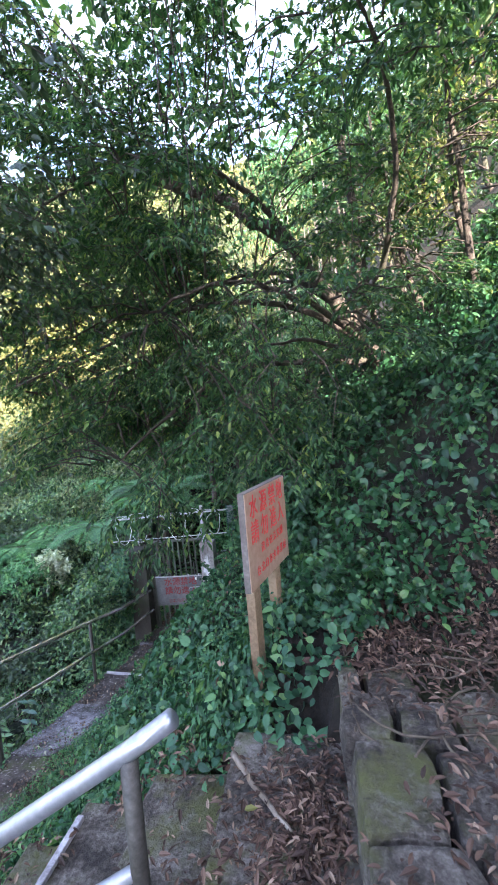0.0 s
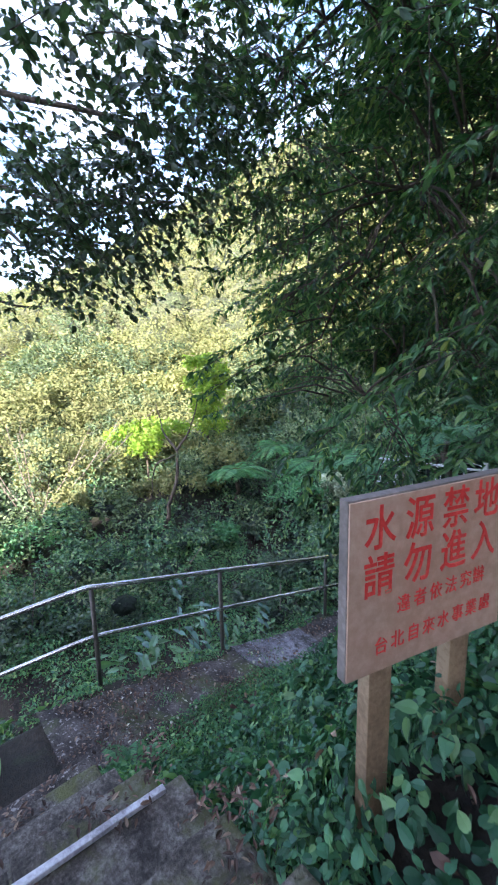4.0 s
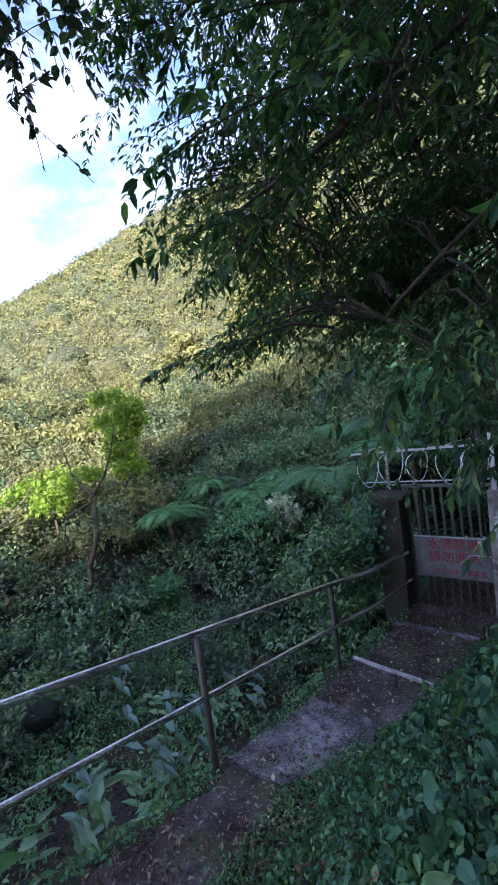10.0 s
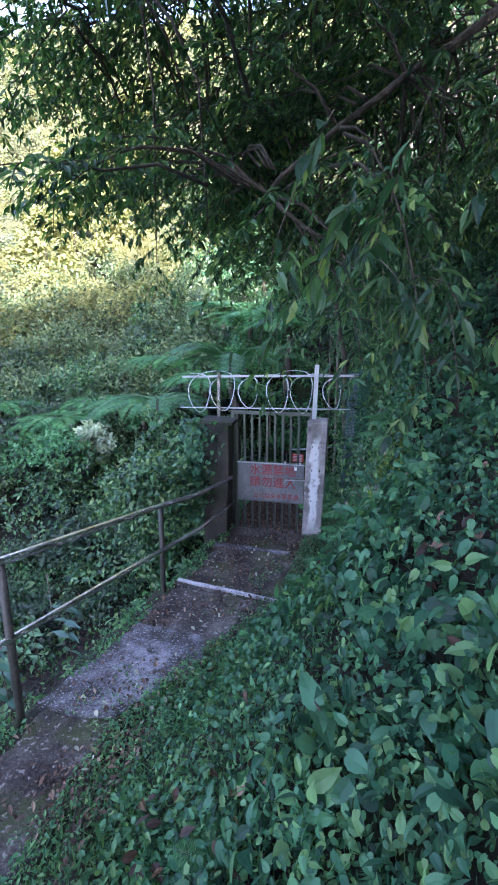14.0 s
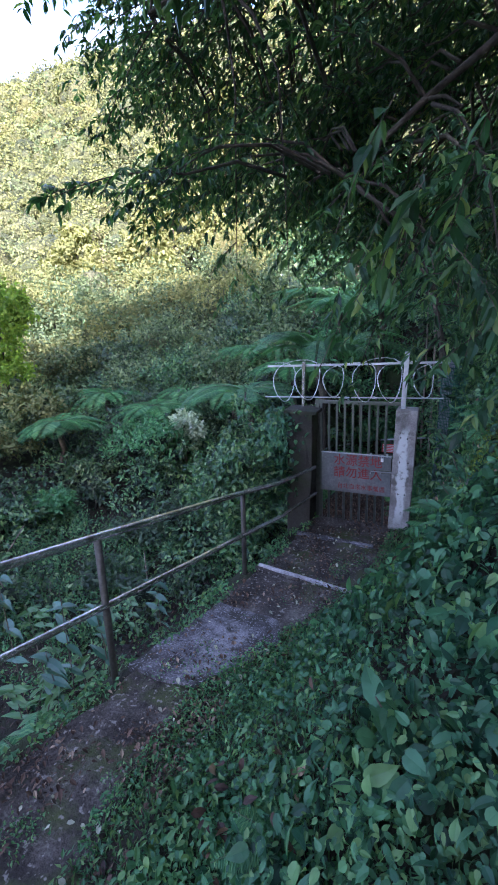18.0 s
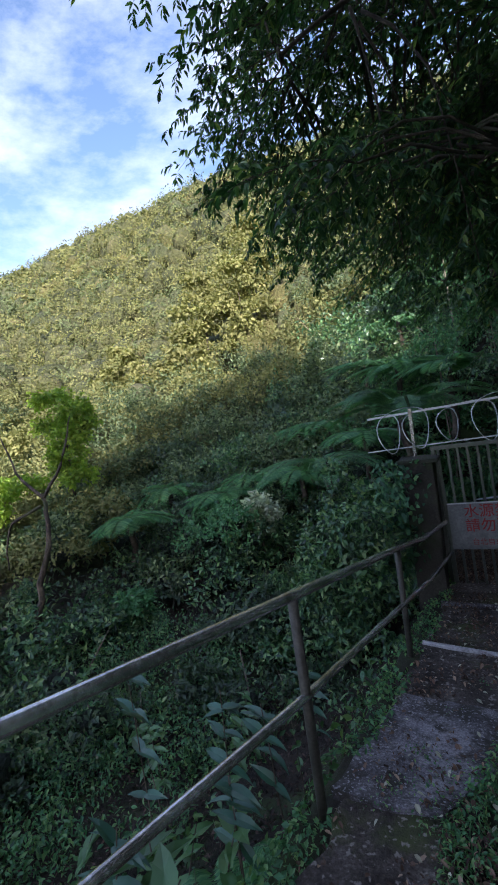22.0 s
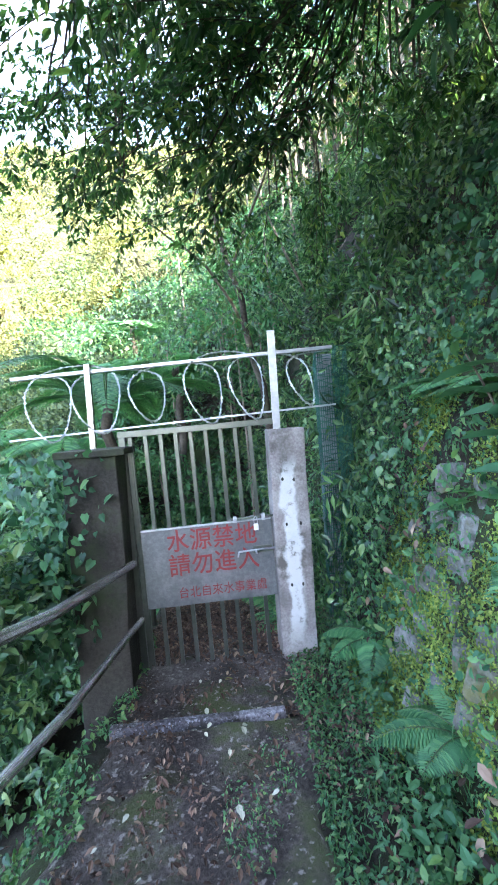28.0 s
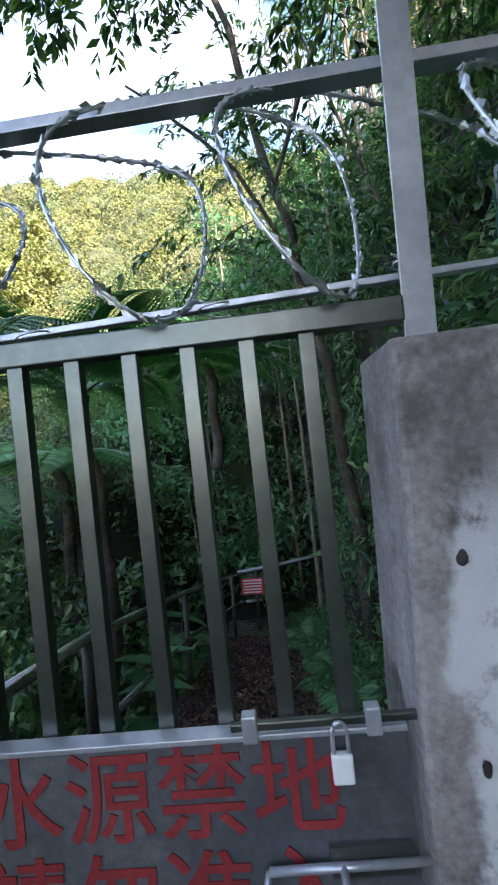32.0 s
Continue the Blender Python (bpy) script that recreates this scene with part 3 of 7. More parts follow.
def land(x, y, bumps=True):
    x, y = np.asarray(x, float), np.asarray(y, float)
    zp = path_z(y)
    d = x - path_right(y)
    steep = 1.4 + 2.0 * smooth(6.2, 7.0, y)
    bank = zp + 0.28 * np.clip(d, 0, 0.45) + steep * np.maximum(d - 0.45, 0)
    hill = hill_z(x, y)
    right = np.maximum(zp + 0.25 * np.maximum(d, 0), np.minimum(bank, hill))
    beside = stair_z(x) - 0.02 - 0.8 * np.maximum(y - 2.85, 0)
    right = np.where((x > -2.5) & (y < 6), np.maximum(right, beside), right)
    out = np.maximum(path_left(y) - x, 0)
    left = zp - 2.0 * (1 - np.exp(-out / 0.8)) - 0.05 * out
    h = np.where(d > 0, right, np.where(out > 0, left, zp))
    stairs = np.where(x > 0.62, np.maximum(2.46, np.minimum(2.60 + 0.9 * (x - 1.5), hill_z(x, y))), stair_z(x)) - 0.12 * np.maximum(1.5 - y, 0) * (x < 0.2)
    stairs = np.where(x < -3.2, 0.6 - 0.9 * (-3.2 - x), stairs)
    ease = smooth(0.58, 0.75, x) * (y < 4) * (x < 6)
    h = h + (stairs - h) * ease * (1 - smooth(2.8, 3.9, y))
    h = np.where(y < 2.85, stairs + (np.where(x > -2.4, beside, h) - stairs) * 0, h)
    h = np.maximum(h, np.where(y > 2.8, 2.66 - 1.5 * np.maximum(np.hypot(x - 0.3, y - 3.2) - 0.12, 0), -99))
    h = np.maximum(h, np.where((y > 2.80) & (y < 3.6) & (x > 0.45) & (x < 2.5), 2.62 + 0.25 * (y - 2.8), -99))
    r, az = polar(x, y)
    corridor = (1 - smooth(0.7, 2.4, np.abs(x + 2.2))) * (1 - smooth(14.2, 18, y)) * smooth(8, 9, y)
    w_far = smooth(6.5, 12, r) * smooth(-40, -25, az) * (1 - smooth(120, 150, az)) * (1 - corridor)
    depth = np.interp(r, [8, 14, 25, 45], [1.0, 1.5, 3.0, 5.0])
    far = far_top(r, np.clip(az, 0, 140)) - depth
    far = np.where(az < 25, np.maximum(far, np.where(az < 8, hill, far - 99)), far)
    h = h + (far - h) * w_far
    # Unseen mound added behind the steps to block the low sun.
    back_s, back_p = 0.49 * (x + 1) - 0.87 * (y - 4), 0.87 * x + 0.49 * y
    sun_block = np.minimum(1.2 * np.maximum(back_s - 9, 0), 27) * smooth(-8.6, -6.0, back_p) * (1 - smooth(2.7, 3.9, back_p))
    h = h + sun_block * (y < 2.85)
    behind = smooth(8, 30, r) * smooth(100, 140, az)
    h = h + (0.5 + 0.15 * r - h) * behind * 0.6
    if bumps:
        on_path = (d < 0.1) & (out < 0.1) & (y > 2.3) & (y < 14)
        near = np.where(on_path | ((y < 2.9) & (x > -2.4) & (x < 1.6)), 0.012, 0.05)
        h = h + near * (1 - 0.7 * smooth(2.5, 7, np.hypot(x + 1.6, y - 5))) * wobble(x, y, 0.35) + 0.02 * r * 0.12 * wobble(x, y, 4.0) * (r > 6)
    return h


def graded(lo, hi, centre, n, s=7.6):
    u = np.linspace(-1, 1, n)
    v = np.sinh(s * u) / np.sinh(s)
    return np.where(v < 0, centre + v * (centre - lo), centre + v * (hi - centre))


def build_ground():
    xs, ys = graded(-700, 700, -1.6, 330), graded(-700, 900, 5.0, 350)
    gx, gy = np.meshgrid(xs, ys)
    gz = land(gx, gy)
    v = np.stack([gx, gy, gz], -1).reshape(-1, 3)
    n, m = len(xs), len(ys)
    i, j = np.meshgrid(np.arange(n - 1), np.arange(m - 1))
    a = (j * n + i).ravel()
    q = np.stack([a, a + 1, a + n + 1, a + n], -1)
    ob = tri_mesh("ground", v, q, SOIL, None, True)
    tagged(ob, "dark leaf-strewn earth of a steep wooded valley side", "ground", kind="structure")


build_ground()


# ---- path, steps and slabs ----
def build_path():
    path = thing("path", "narrow worn dirt and concrete path down to the gate", "path", kind="structure")
    ys = np.arange(2.7, 15.0, 0.07)
    vs, qs = [], []
    for lo, hi, top in ((2.7, 6.54, None), (6.62, 7.74, None), (7.82, 15.0, None)):
        y = np.arange(lo, hi, 0.06)
        f = np.linspace(0, 1, 15)
        l = path_left(y) + 0.10 + 0.05 * wobble(y, y * 0.7, 0.3)
        r = path_right(y) + 0.02 + 0.07 * wobble(y * 1.1, y * 0.4 + 3, 0.33)
        gx = l[:, None] + (r - l)[:, None] * f
        gy = np.repeat(y[:, None], 15, 1)
        gz = path_z(gy) + 0.03 + 0.010 * wobble(gx, gy, 0.13) + 0.007 * wobble(gx, gy, 0.05)
        gz[:, [0, -1]] -= 0.06
        v = np.stack([gx, gy, gz], -1).reshape(-1, 3)
        i, j = np.meshgrid(np.arange(14), np.arange(len(y) - 1))
        a = (j * 15 + i).ravel()
        tri_mesh("path_surface", v, np.stack([a, a + 1, a + 16, a + 15], -1), PATH_DIRT, path, True)
    slab = bmesh.new()
    edge = ((-3.0, 4.80), (-2.74, 4.78), (-2.47, 4.84), (-2.30, 5.18), (-2.15, 5.50), (-2.18, 5.66), (-2.26, 5.77), (-2.52, 5.80), (-2.80, 5.82), (-2.86, 5.5), (-2.93, 5.15))
    rim = [(x + 0.012 * math.sin(31 * x + 17 * y), y + 0.012 * math.sin(23 * x + 41 * y)) for x, y in edge]
    f = slab.faces.new([slab.verts.new((x, y, float(path_z(y)) + 0.052)) for x, y in rim])
    up = bmesh.ops.extrude_face_region(slab, geom=[f])
    bmesh.ops.translate(slab, vec=(0, 0, -0.09), verts=[v for v in up["geom"] if isinstance(v, bmesh.types.BMVert)])
    bmesh.ops.recalc_face_normals(slab, faces=slab.faces[:])
    bmesh.ops.triangulate(slab, faces=slab.faces[:])
    bmesh.ops.subdivide_edges(slab, edges=slab.edges[:], cuts=3, use_grid_fill=True)
    for v in slab.verts:
        v.co += noise.noise_vector(v.co * 5) * 0.014 + noise.noise_vector(v.co * 16) * 0.006
    part("concrete_slab", slab, CONCRETE, path, "grey weathered concrete slab with ragged edges")
    part("lower_slab", box(-2.75, -1.78, 7.79, 8.42, -0.1, 0.035, 0.012, jitter=0.008, cuts=3), PATH_DIRT, path)
    part("riser", box(-2.76, -1.80, 7.755, 7.80, -0.1, 0.108, 0.008, jitter=0.006, cuts=3), CONCRETE, path, "pale worn step edge")
    part("riser", box(-2.82, -1.72, 6.52, 6.61, -0.05, 0.262, 0.01, jitter=0.008, cuts=3, m=pose(0, 0, 0, 0, 0, 0)), PATH_DIRT, path)
    nose = box(-0.53, 0.53, -0.018, 0.018, -0.014, 0.014, 0.005, jitter=0.005, cuts=4, m=Matrix.Translation((-2.27, 6.565, 0.272)) @ pose(0, 0, 0, 0, 0, -6.3))
    part("nosing_strip", nose, NOSING, path, "worn white step nosing strip")


def build_stairs():
    stairs = thing("stairs", "uneven mossy stone steps with dead leaves", "stairs", kind="structure")
    xs = [*STEP_X, 0.98]
    for k in range(len(STEP_X)):
        if k == len(STEP_X) - 1:
            break
        x0, x1, z = xs[k], xs[k + 1] + 0.06, STEP_Z[k]
        for y0, y1 in ((1.45, 2.12 + 0.16 * math.sin(3.1 * k)), (2.14 + 0.16 * math.sin(3.1 * k), 2.84 + 0.05 * math.sin(5 * k))):
            b = box(x0 + 0.025 * math.sin(7 * k + 4 * y0), x1, y0, y1, z - 0.6, z + 0.012 * math.sin(9 * k + 5 * y0), 0.012, jitter=0.012, cuts=3)
            part("step_stone", b, STONE if k > 3 else PATH_DIRT if k < 1 else STONE, stairs)
    rows = ((0.52, 0.71, 2.35, 2.62, 2.70), (0.52, 0.61, 2.635, 2.83, 2.695), (0.545, 0.80, 1.98, 2.335, 2.69), (0.54, 0.84, 1.55, 1.965, 2.68), (0.74, 0.94, 2.36, 2.60, 2.67), (0.64, 0.86, 2.64, 2.84, 2.66),
            (0.825, 1.06, 1.99, 2.33, 2.68), (0.96, 1.25, 2.35, 2.66, 2.66), (1.08, 1.42, 1.9, 2.32, 2.67), (0.86, 1.25, 1.45, 1.96, 2.67), (1.27, 1.62, 2.35, 2.8, 2.66), (1.28, 1.7, 1.4, 1.88, 2.66),
            (0.52, 0.9, 1.12, 1.53, 2.66), (0.93, 1.4, 0.95, 1.42, 2.65), (0.5, 0.98, 0.55, 1.1, 2.62), (0.0, 0.49, 0.5, 1.4, 2.40))
    for x0, x1, y0, y1, z in rows:
        part("step_stone", box(x0, x1, y0, y1, z - 0.42, z, 0.022, jitter=0.026, cuts=4), STONE, stairs)
    nose = box(-0.018, 0.018, -0.36, 0.36, -0.013, 0.013, 0.005, jitter=0.005, cuts=4, m=Matrix.Translation((-0.885, 2.42, 1.875)) @ pose(0, 0, 0, 0, 0, -3))
    part("nosing_strip", nose, NOSING, stairs, "worn white step nosing strip")


# ---- railings ----
def rail_post(x, y, z0, z1, parent, lean=0.0, r=0.024):
    tube("post", [(x, y, z0), (x + lean * 0.5, y, (z0 + z1) / 2), (x + lean, y, z1)], r, RAIL_POST, parent)


def build_handrail():
    rail = thing("handrail", "weathered grey steel pipe handrail along the path edge", "railing")
    posts = [(-2.86, 6.41, 0.05, 1.14), (-2.99, 4.68, 0.25, 1.50), (-3.27, 3.32, 0.35, 1.69)]
    for x, y, a, b in posts:
        rail_post(x, y, a, b, rail)
    top = [(-2.66, 8.2, 0.86), (-2.78, 7.2, 0.98), (-2.86, 6.41, 1.155), (-2.99, 4.68, 1.52), (-3.25, 3.42, 1.705), (-3.29, 3.3, 1.72), (-3.36, 3.12, 1.69), (-3.9, 1.2, 1.35), (-4.3, -0.3, 1.1)]
    mid = [(-2.63, 8.2, 0.50), (-2.75, 7.2, 0.58), (-2.845, 6.41, 0.715), (-2.985, 4.68, 1.045), (-3.25, 3.42, 1.18), (-3.28, 3.3, 1.18), (-3.36, 3.12, 1.14), (-3.9, 1.2, 0.8), (-4.3, -0.3, 0.55)]
    tube("top_rail", top, 0.025, RAIL_STEEL, rail)
    tube("mid_rail", mid, 0.021, RAIL_STEEL, rail)
    rail_post(-3.9, 1.2, -0.3, 1.33, rail)
    stair = thing("stair_handrail", "bright galvanised pipe handrail beside the stone steps", "railing")
    tube("top_rail", [(0.075, 1.8, 3.16), (-0.05, 1.8, 3.07), (-0.9, 1.8, 2.52), (-1.6, 1.8, 2.05)], 0.026, BRIGHT_STEEL, stair)
    tube("mid_rail", [(-0.07, 1.8, 2.73), (-0.9, 1.8, 2.20), (-1.6, 1.8, 1.72)], 0.020, BRIGHT_STEEL, stair)
    rail_post(-0.055, 1.8, 2.15, 3.05, stair)
    rail_post(-1.5, 1.8, 1.1, 2.1, stair)
    low = thing("lower_handrail", "grey pipe handrail on the path beyond the gate", "railing")
    for x, y in ((-2.80, 9.6), (-2.82, 11.6), (-2.62, 13.55), (-2.30, 13.75)):
        z = float(path_z(y))
        rail_post(x, y, z - 0.2, z + 0.88, low)
    tube("top_rail", [(-2.78, 8.75, 0.86), (-2.80, 9.6, 0.72), (-2.82, 11.6, 0.25), (-2.62, 13.55, -0.2), (-2.45, 13.75, -0.22)], 0.024, RAIL_STEEL, low)
    tube("mid_rail", [(-2.78, 8.75, 0.44), (-2.80, 9.6, 0.30), (-2.82, 11.6, -0.17), (-2.62, 13.55, -0.6), (-2.45, 13.75, -0.62)], 0.020, RAIL_STEEL, low)
    tube("cross_rail", [(-2.55, 13.72, -0.20), (-1.9, 13.8, -0.14), (-1.1, 13.9, -0.02)], 0.022, BRIGHT_STEEL, low)
    tube("cross_rail", [(-2.55, 13.72, -0.62), (-2.25, 13.76, -0.61)], 0.018, BRIGHT_STEEL, low)
    notice = thing("warning_notice", "small red notice with white writing on a railing", "sign")
    part("plate", box(-2.50, -2.20, 13.66, 13.672, -0.50, -0.28, 0.002), RED_PAINT, notice)
    for k in range(5):
        part("writing_line", box(-2.475, -2.225, 13.652, 13.657, -0.475 + 0.04 * k, -0.457 + 0.04 * k, 0.0), WHITE_PLASTIC, notice)


# ---- writing ----
def lettering(text, size, m, mat, parent, width=1.0):
    """Characters of the built-in font, each a mesh of its own, with a little depth."""
    made, pen = [], 0.0
    for ch in text:
        curve = bpy.data.curves.new("character", "FONT")
        curve.body, curve.size, curve.extrude, curve.offset = ch, size, 0.001, size * 0.009 if size > 0.1 else 0.0
        curve.align_x, curve.align_y = "CENTER", "CENTER"
        tmp = new("character", curve)
        me = bpy.data.meshes.new_from_object(tmp.evaluated_get(bpy.context.evaluated_depsgraph_get()))
        bpy.data.objects.remove(tmp)
        bpy.data.curves.remove(curve)
        me.materials.clear()
        me.materials.append(mat)
        ob = new("character", me)
        ob.parent = parent
        ob.matrix_basis = m @ Matrix.Translation((pen, 0, 0)) @ Matrix.Diagonal((width, 1, 1, 1))
        pen += size * 1.0
        made.append(ob)
    return made


def spaced(chars, xs, y, size, base, mat, parent, width=1.0, lift=0.0):
    for k, (ch, x) in enumerate(zip(chars, xs)):
        lettering(ch, size, base @ Matrix.Translation((x, y + lift * k, 0)), mat, parent, width)


# ---- the notice board ----
def build_board():
    sign = thing("notice_board", "tan wooden notice board with red painted writing on two posts", "sign")
    a, b = Vector((0.135, 2.815)), Vector((0.29, 3.392))
    ux = Vector((b.x - a.x, b.y - a.y, 0)).normalized()
    nz = Vector((ux.y, -ux.x, 0))
    w = (b - a).length
    m = Matrix(((ux.x, 0, nz.x, a.x), (ux.y, 0, nz.y, a.y), (0, 1, 0, 3.045), (0, 0, 0, 1)))
    part("board", box(0, w, 0, 0.495, -0.035, -0.003, 0.002, m), BOARD_EDGE, sign, "grey weathered board back and edges")
    part("face_panel", box(0.003, w - 0.003, 0.003, 0.490, -0.003, 0.002, 0.001, m), BOARD, sign, "smooth tan face panel")
    for x in (0.155, w - 0.12):
        part("post", box(x - 0.042, x + 0.042, -0.80, 0.43, -0.085, -0.036, 0.004, m), SIGN_WOOD, sign)
    base = m @ Matrix.Translation((0, 0, 0.0032))
    xs = (0.10, 0.235, 0.37, 0.495)
    spaced("水源禁地", xs, 0.405, 0.125, base, RED_PAINT, sign, 0.85, 0.004)
    spaced("請勿進入", xs, 0.275, 0.125, base, RED_PAINT, sign, 0.85, 0.006)
    spaced("違者依法究辦", (0.19, 0.25, 0.31, 0.37, 0.43, 0.485), 0.178, 0.055, base, RED_PAINT, sign, 0.9, 0.002)
    spaced("台北自來水事業處", [0.115 + 0.058 * k for k in range(8)], 0.075, 0.055, base, RED_PAINT, sign, 0.9, 0.002)


# ---- the gate ----
def build_gate():
    right = thing("gate_post", "grey concrete gate post with a pale whitewashed streak", "gate post")
    part("shaft", box(-1.716, -1.462, 8.42, 8.67, -0.3, 1.65, 0.01, jitter=0.007, cuts=5), STREAKED_POST, right)
    for x, z in ((-1.64, 1.30), (-1.56, 1.29), (-1.63, 0.98), (-1.53, 0.98), (-1.62, 0.55), (-1.54, 0.55)):
        pit = bmesh.new()
        bmesh.ops.create_icosphere(pit, subdivisions=2, radius=1)
        for v in pit.verts:
            v.co = Vector((x + v.co.x * 0.008, 8.414 + v.co.y * 0.003, z + v.co.z * 0.013)) + noise.noise_vector(v.co * 2.3 + Vector((x, z, 0)) * 40) * 0.004
        part("pit", pit, DARK_POST, right, "dark pit in the concrete", True)
    left = thing("gate_post", "dark mossy concrete gate post half covered in ivy", "gate post")
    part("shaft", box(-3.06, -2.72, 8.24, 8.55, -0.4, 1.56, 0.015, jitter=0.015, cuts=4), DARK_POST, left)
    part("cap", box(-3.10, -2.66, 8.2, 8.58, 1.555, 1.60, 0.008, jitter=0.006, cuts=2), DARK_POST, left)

    gate = thing("metal_gate", "locked grey-green steel bar gate with a prohibition plate", "gate")
    part("top_bar", box(-2.74, -1.655, 8.475, 8.515, 1.685, 1.728, 0.003), GATE_STEEL, gate)
    part("stile", box(-2.735, -2.69, 8.475, 8.515, 0.05, 1.685, 0.003), GATE_STEEL, gate)
    part("stile", box(-2.685, -2.655, 8.48, 8.51, 0.05, 1.62, 0.003), GATE_STEEL, gate)
    for k in range(9):
        x = -1.822 - 0.1044 * k
        part("bar", box(x - 0.014, x + 0.014, 8.482, 8.508, 0.05, 1.686, 0.002), GATE_STEEL, gate)
    plate = part("plate", box(-2.645, -1.735, 8.462, 8.468, 0.475, 1.02, 0.001), PLATE_STEEL, gate, "dull grey steel plate with red writing")
    part("plate_top_edge", box(-2.645, -1.735, 8.445, 8.48, 1.022, 1.032, 0.002), BRIGHT_STEEL, gate)
    base = Matrix(((1, 0, 0, -2.645), (0, 0, -1, 8.4602), (0, 1, 0, 0.475), (0, 0, 0, 1)))
    xs = (0.245, 0.405, 0.565, 0.725)
    spaced("水源禁地", xs, 0.448, 0.165, base, DULL_RED, plate, 0.95)
    spaced("請勿進入", xs, 0.276, 0.165, base, DULL_RED, plate, 0.95)
    spaced("台北自來水事業處", [0.256 + 0.0785 * k for k in range(8)], 0.085, 0.085, base, DULL_RED, plate, 0.9)
    bolt = part("bolt", box(-2.02, -1.62, 8.446, 8.458, 1.037, 1.051, 0.003), GATE_STEEL, gate, "sliding bolt at the plate's upper edge")
    part("bolt_bracket", box(-2.0, -1.975, 8.44, 8.462, 1.020, 1.065, 0.003), BRIGHT_STEEL, gate)
    part("bolt_bracket", box(-1.80, -1.775, 8.44, 8.462, 1.020, 1.065, 0.003), BRIGHT_STEEL, gate)
    tube("latch_bar", [(-1.98, 8.444, 0.813), (-1.72, 8.444, 0.817)], 0.007, BRIGHT_STEEL, gate)
    part("latch_plate", box(-1.88, -1.745, 8.45, 8.46, 0.790, 0.840, 0.002), GATE_STEEL, gate)
    tube("latch_knob", [(-1.86, 8.444, 0.815), (-1.86, 8.41, 0.800)], 0.007, BRIGHT_STEEL, gate)
    tube("latch_handle", [(-1.98, 8.444, 0.813), (-1.99, 8.43, 0.780)], 0.006, BRIGHT_STEEL, gate)
    pivot = Vector((-1.74, 8.48, 1.02))
    askew = Matrix.Translation(pivot) @ Matrix.Rotation(radians(-1.5), 4, "Y") @ Matrix.Translation(-pivot)
    gate.matrix_world = askew
    lock = thing("padlock", "small white padlock with a steel shackle on the gate bolt", "padlock")
    part("lock_body", box(-1.862, -1.828, 8.425, 8.441, 0.957, 1.003, 0.004), WHITE_PLASTIC, lock)
    ang = np.linspace(0, math.pi, 9)
    pts = [(-1.857, 8.433, 0.995)] + [(-1.845 - 0.012 * math.cos(a), 8.433, 1.037 + 0.014 * math.sin(a)) for a in ang] + [(-1.833, 8.433, 0.995)]
    tube("shackle", pts, 0.0035, BRIGHT_STEEL, lock, 8)

    lock.matrix_world = askew
    topper = thing("fence_topper", "galvanised steel angle frame above the gate", "fence frame")
    part("upright", box(-1.672, -1.618, 8.485, 8.492, 1.64, 2.345, 0.001), BRIGHT_STEEL, topper)
    part("upright_flange", box(-1.625, -1.618, 8.492, 8.53, 1.64, 2.345, 0.001), BRIGHT_STEEL, topper)
    part("upright", box(-2.96, -2.92, 8.525, 8.565, 1.56, 2.19, 0.003), RAIL_STEEL, topper)
    m1 = look((-3.47, 8.56, 2.115), (-1.20, 8.56, 2.215))
    for name, a, b, mat, s in (("top_rail", (-3.47, 8.575, 2.115), (-1.19, 8.575, 2.222), BRIGHT_STEEL, 0.02), ("low_rail", (-3.51, 8.57, 1.689), (-1.2, 8.52, 1.80), BRIGHT_STEEL, 0.011)):
        va, vb = Vector(a), Vector(b)
        n = (vb - va).length
        part(name, box(-s, s, -s * 0.6, s * 0.6, -n, 0, 0.002, look(a, b)), mat, topper)
    wire = thing("razor_wire", "coiled razor wire stretched between the frame rails", "razor wire")
    coil = []
    for k in range(330):
        f = k / 329
        a = f * 2 * math.pi * 6.0
        x = -3.40 + 2.15 * f + 0.21 * math.sin(a * 1.0) + 0.03 * math.sin(a * 0.37)
        coil.append((x + 0.03 * math.sin(a * 2 + 1), 8.57 + 0.16 * math.sin(a + 0.8), 1.95 + 0.09 * f + 0.27 * math.cos(a) * (0.86 + 0.14 * math.sin(a * 0.31)) - 0.03 * math.cos(2 * a)))
    tube("coil", coil, 0.0040, WIRE_STEEL, wire, 6)
    c = np.array(coil)
    at = np.repeat(c, 2, 0)
    tang = np.gradient(c, axis=0)
    along = np.repeat(tang, 2, 0) * np.tile([[1.0], [-1.0]], (len(c), 1)) + rng.normal(size=at.shape) * 0.004
    tagged(leaves("barb_tape", at, along, rand_dirs(len(at)), 0.032, 0.6, WIRE_STEEL, DIAMOND, wire), kind="stuff")
    for k, (x, z) in enumerate(((-2.35, 1.72), (-2.0, 1.74), (-1.64, 1.79))):
        tube("binding", [(x + 0.03 * math.cos(a), 8.53 + 0.02 * math.sin(a), z + 0.012 * a / 3) for a in np.linspace(0, 9, 14)], 0.002, WIRE_STEEL, wire, 6)

    net = thing("net_fence_post", "grey fence post wrapped in ragged green plastic netting", "fence post")
    part("post", box(-1.235, -1.115, 8.86, 8.97, -0.2, 2.22, 0.008, jitter=0.006, cuts=4), NET_POST, net)
    ring = [(-1.24, 8.97), (-1.245, 8.85), (-1.18, 8.845), (-1.105, 8.85), (-1.06, 8.88), (-1.0, 8.93), (-0.94, 9.0)]
    lines = []
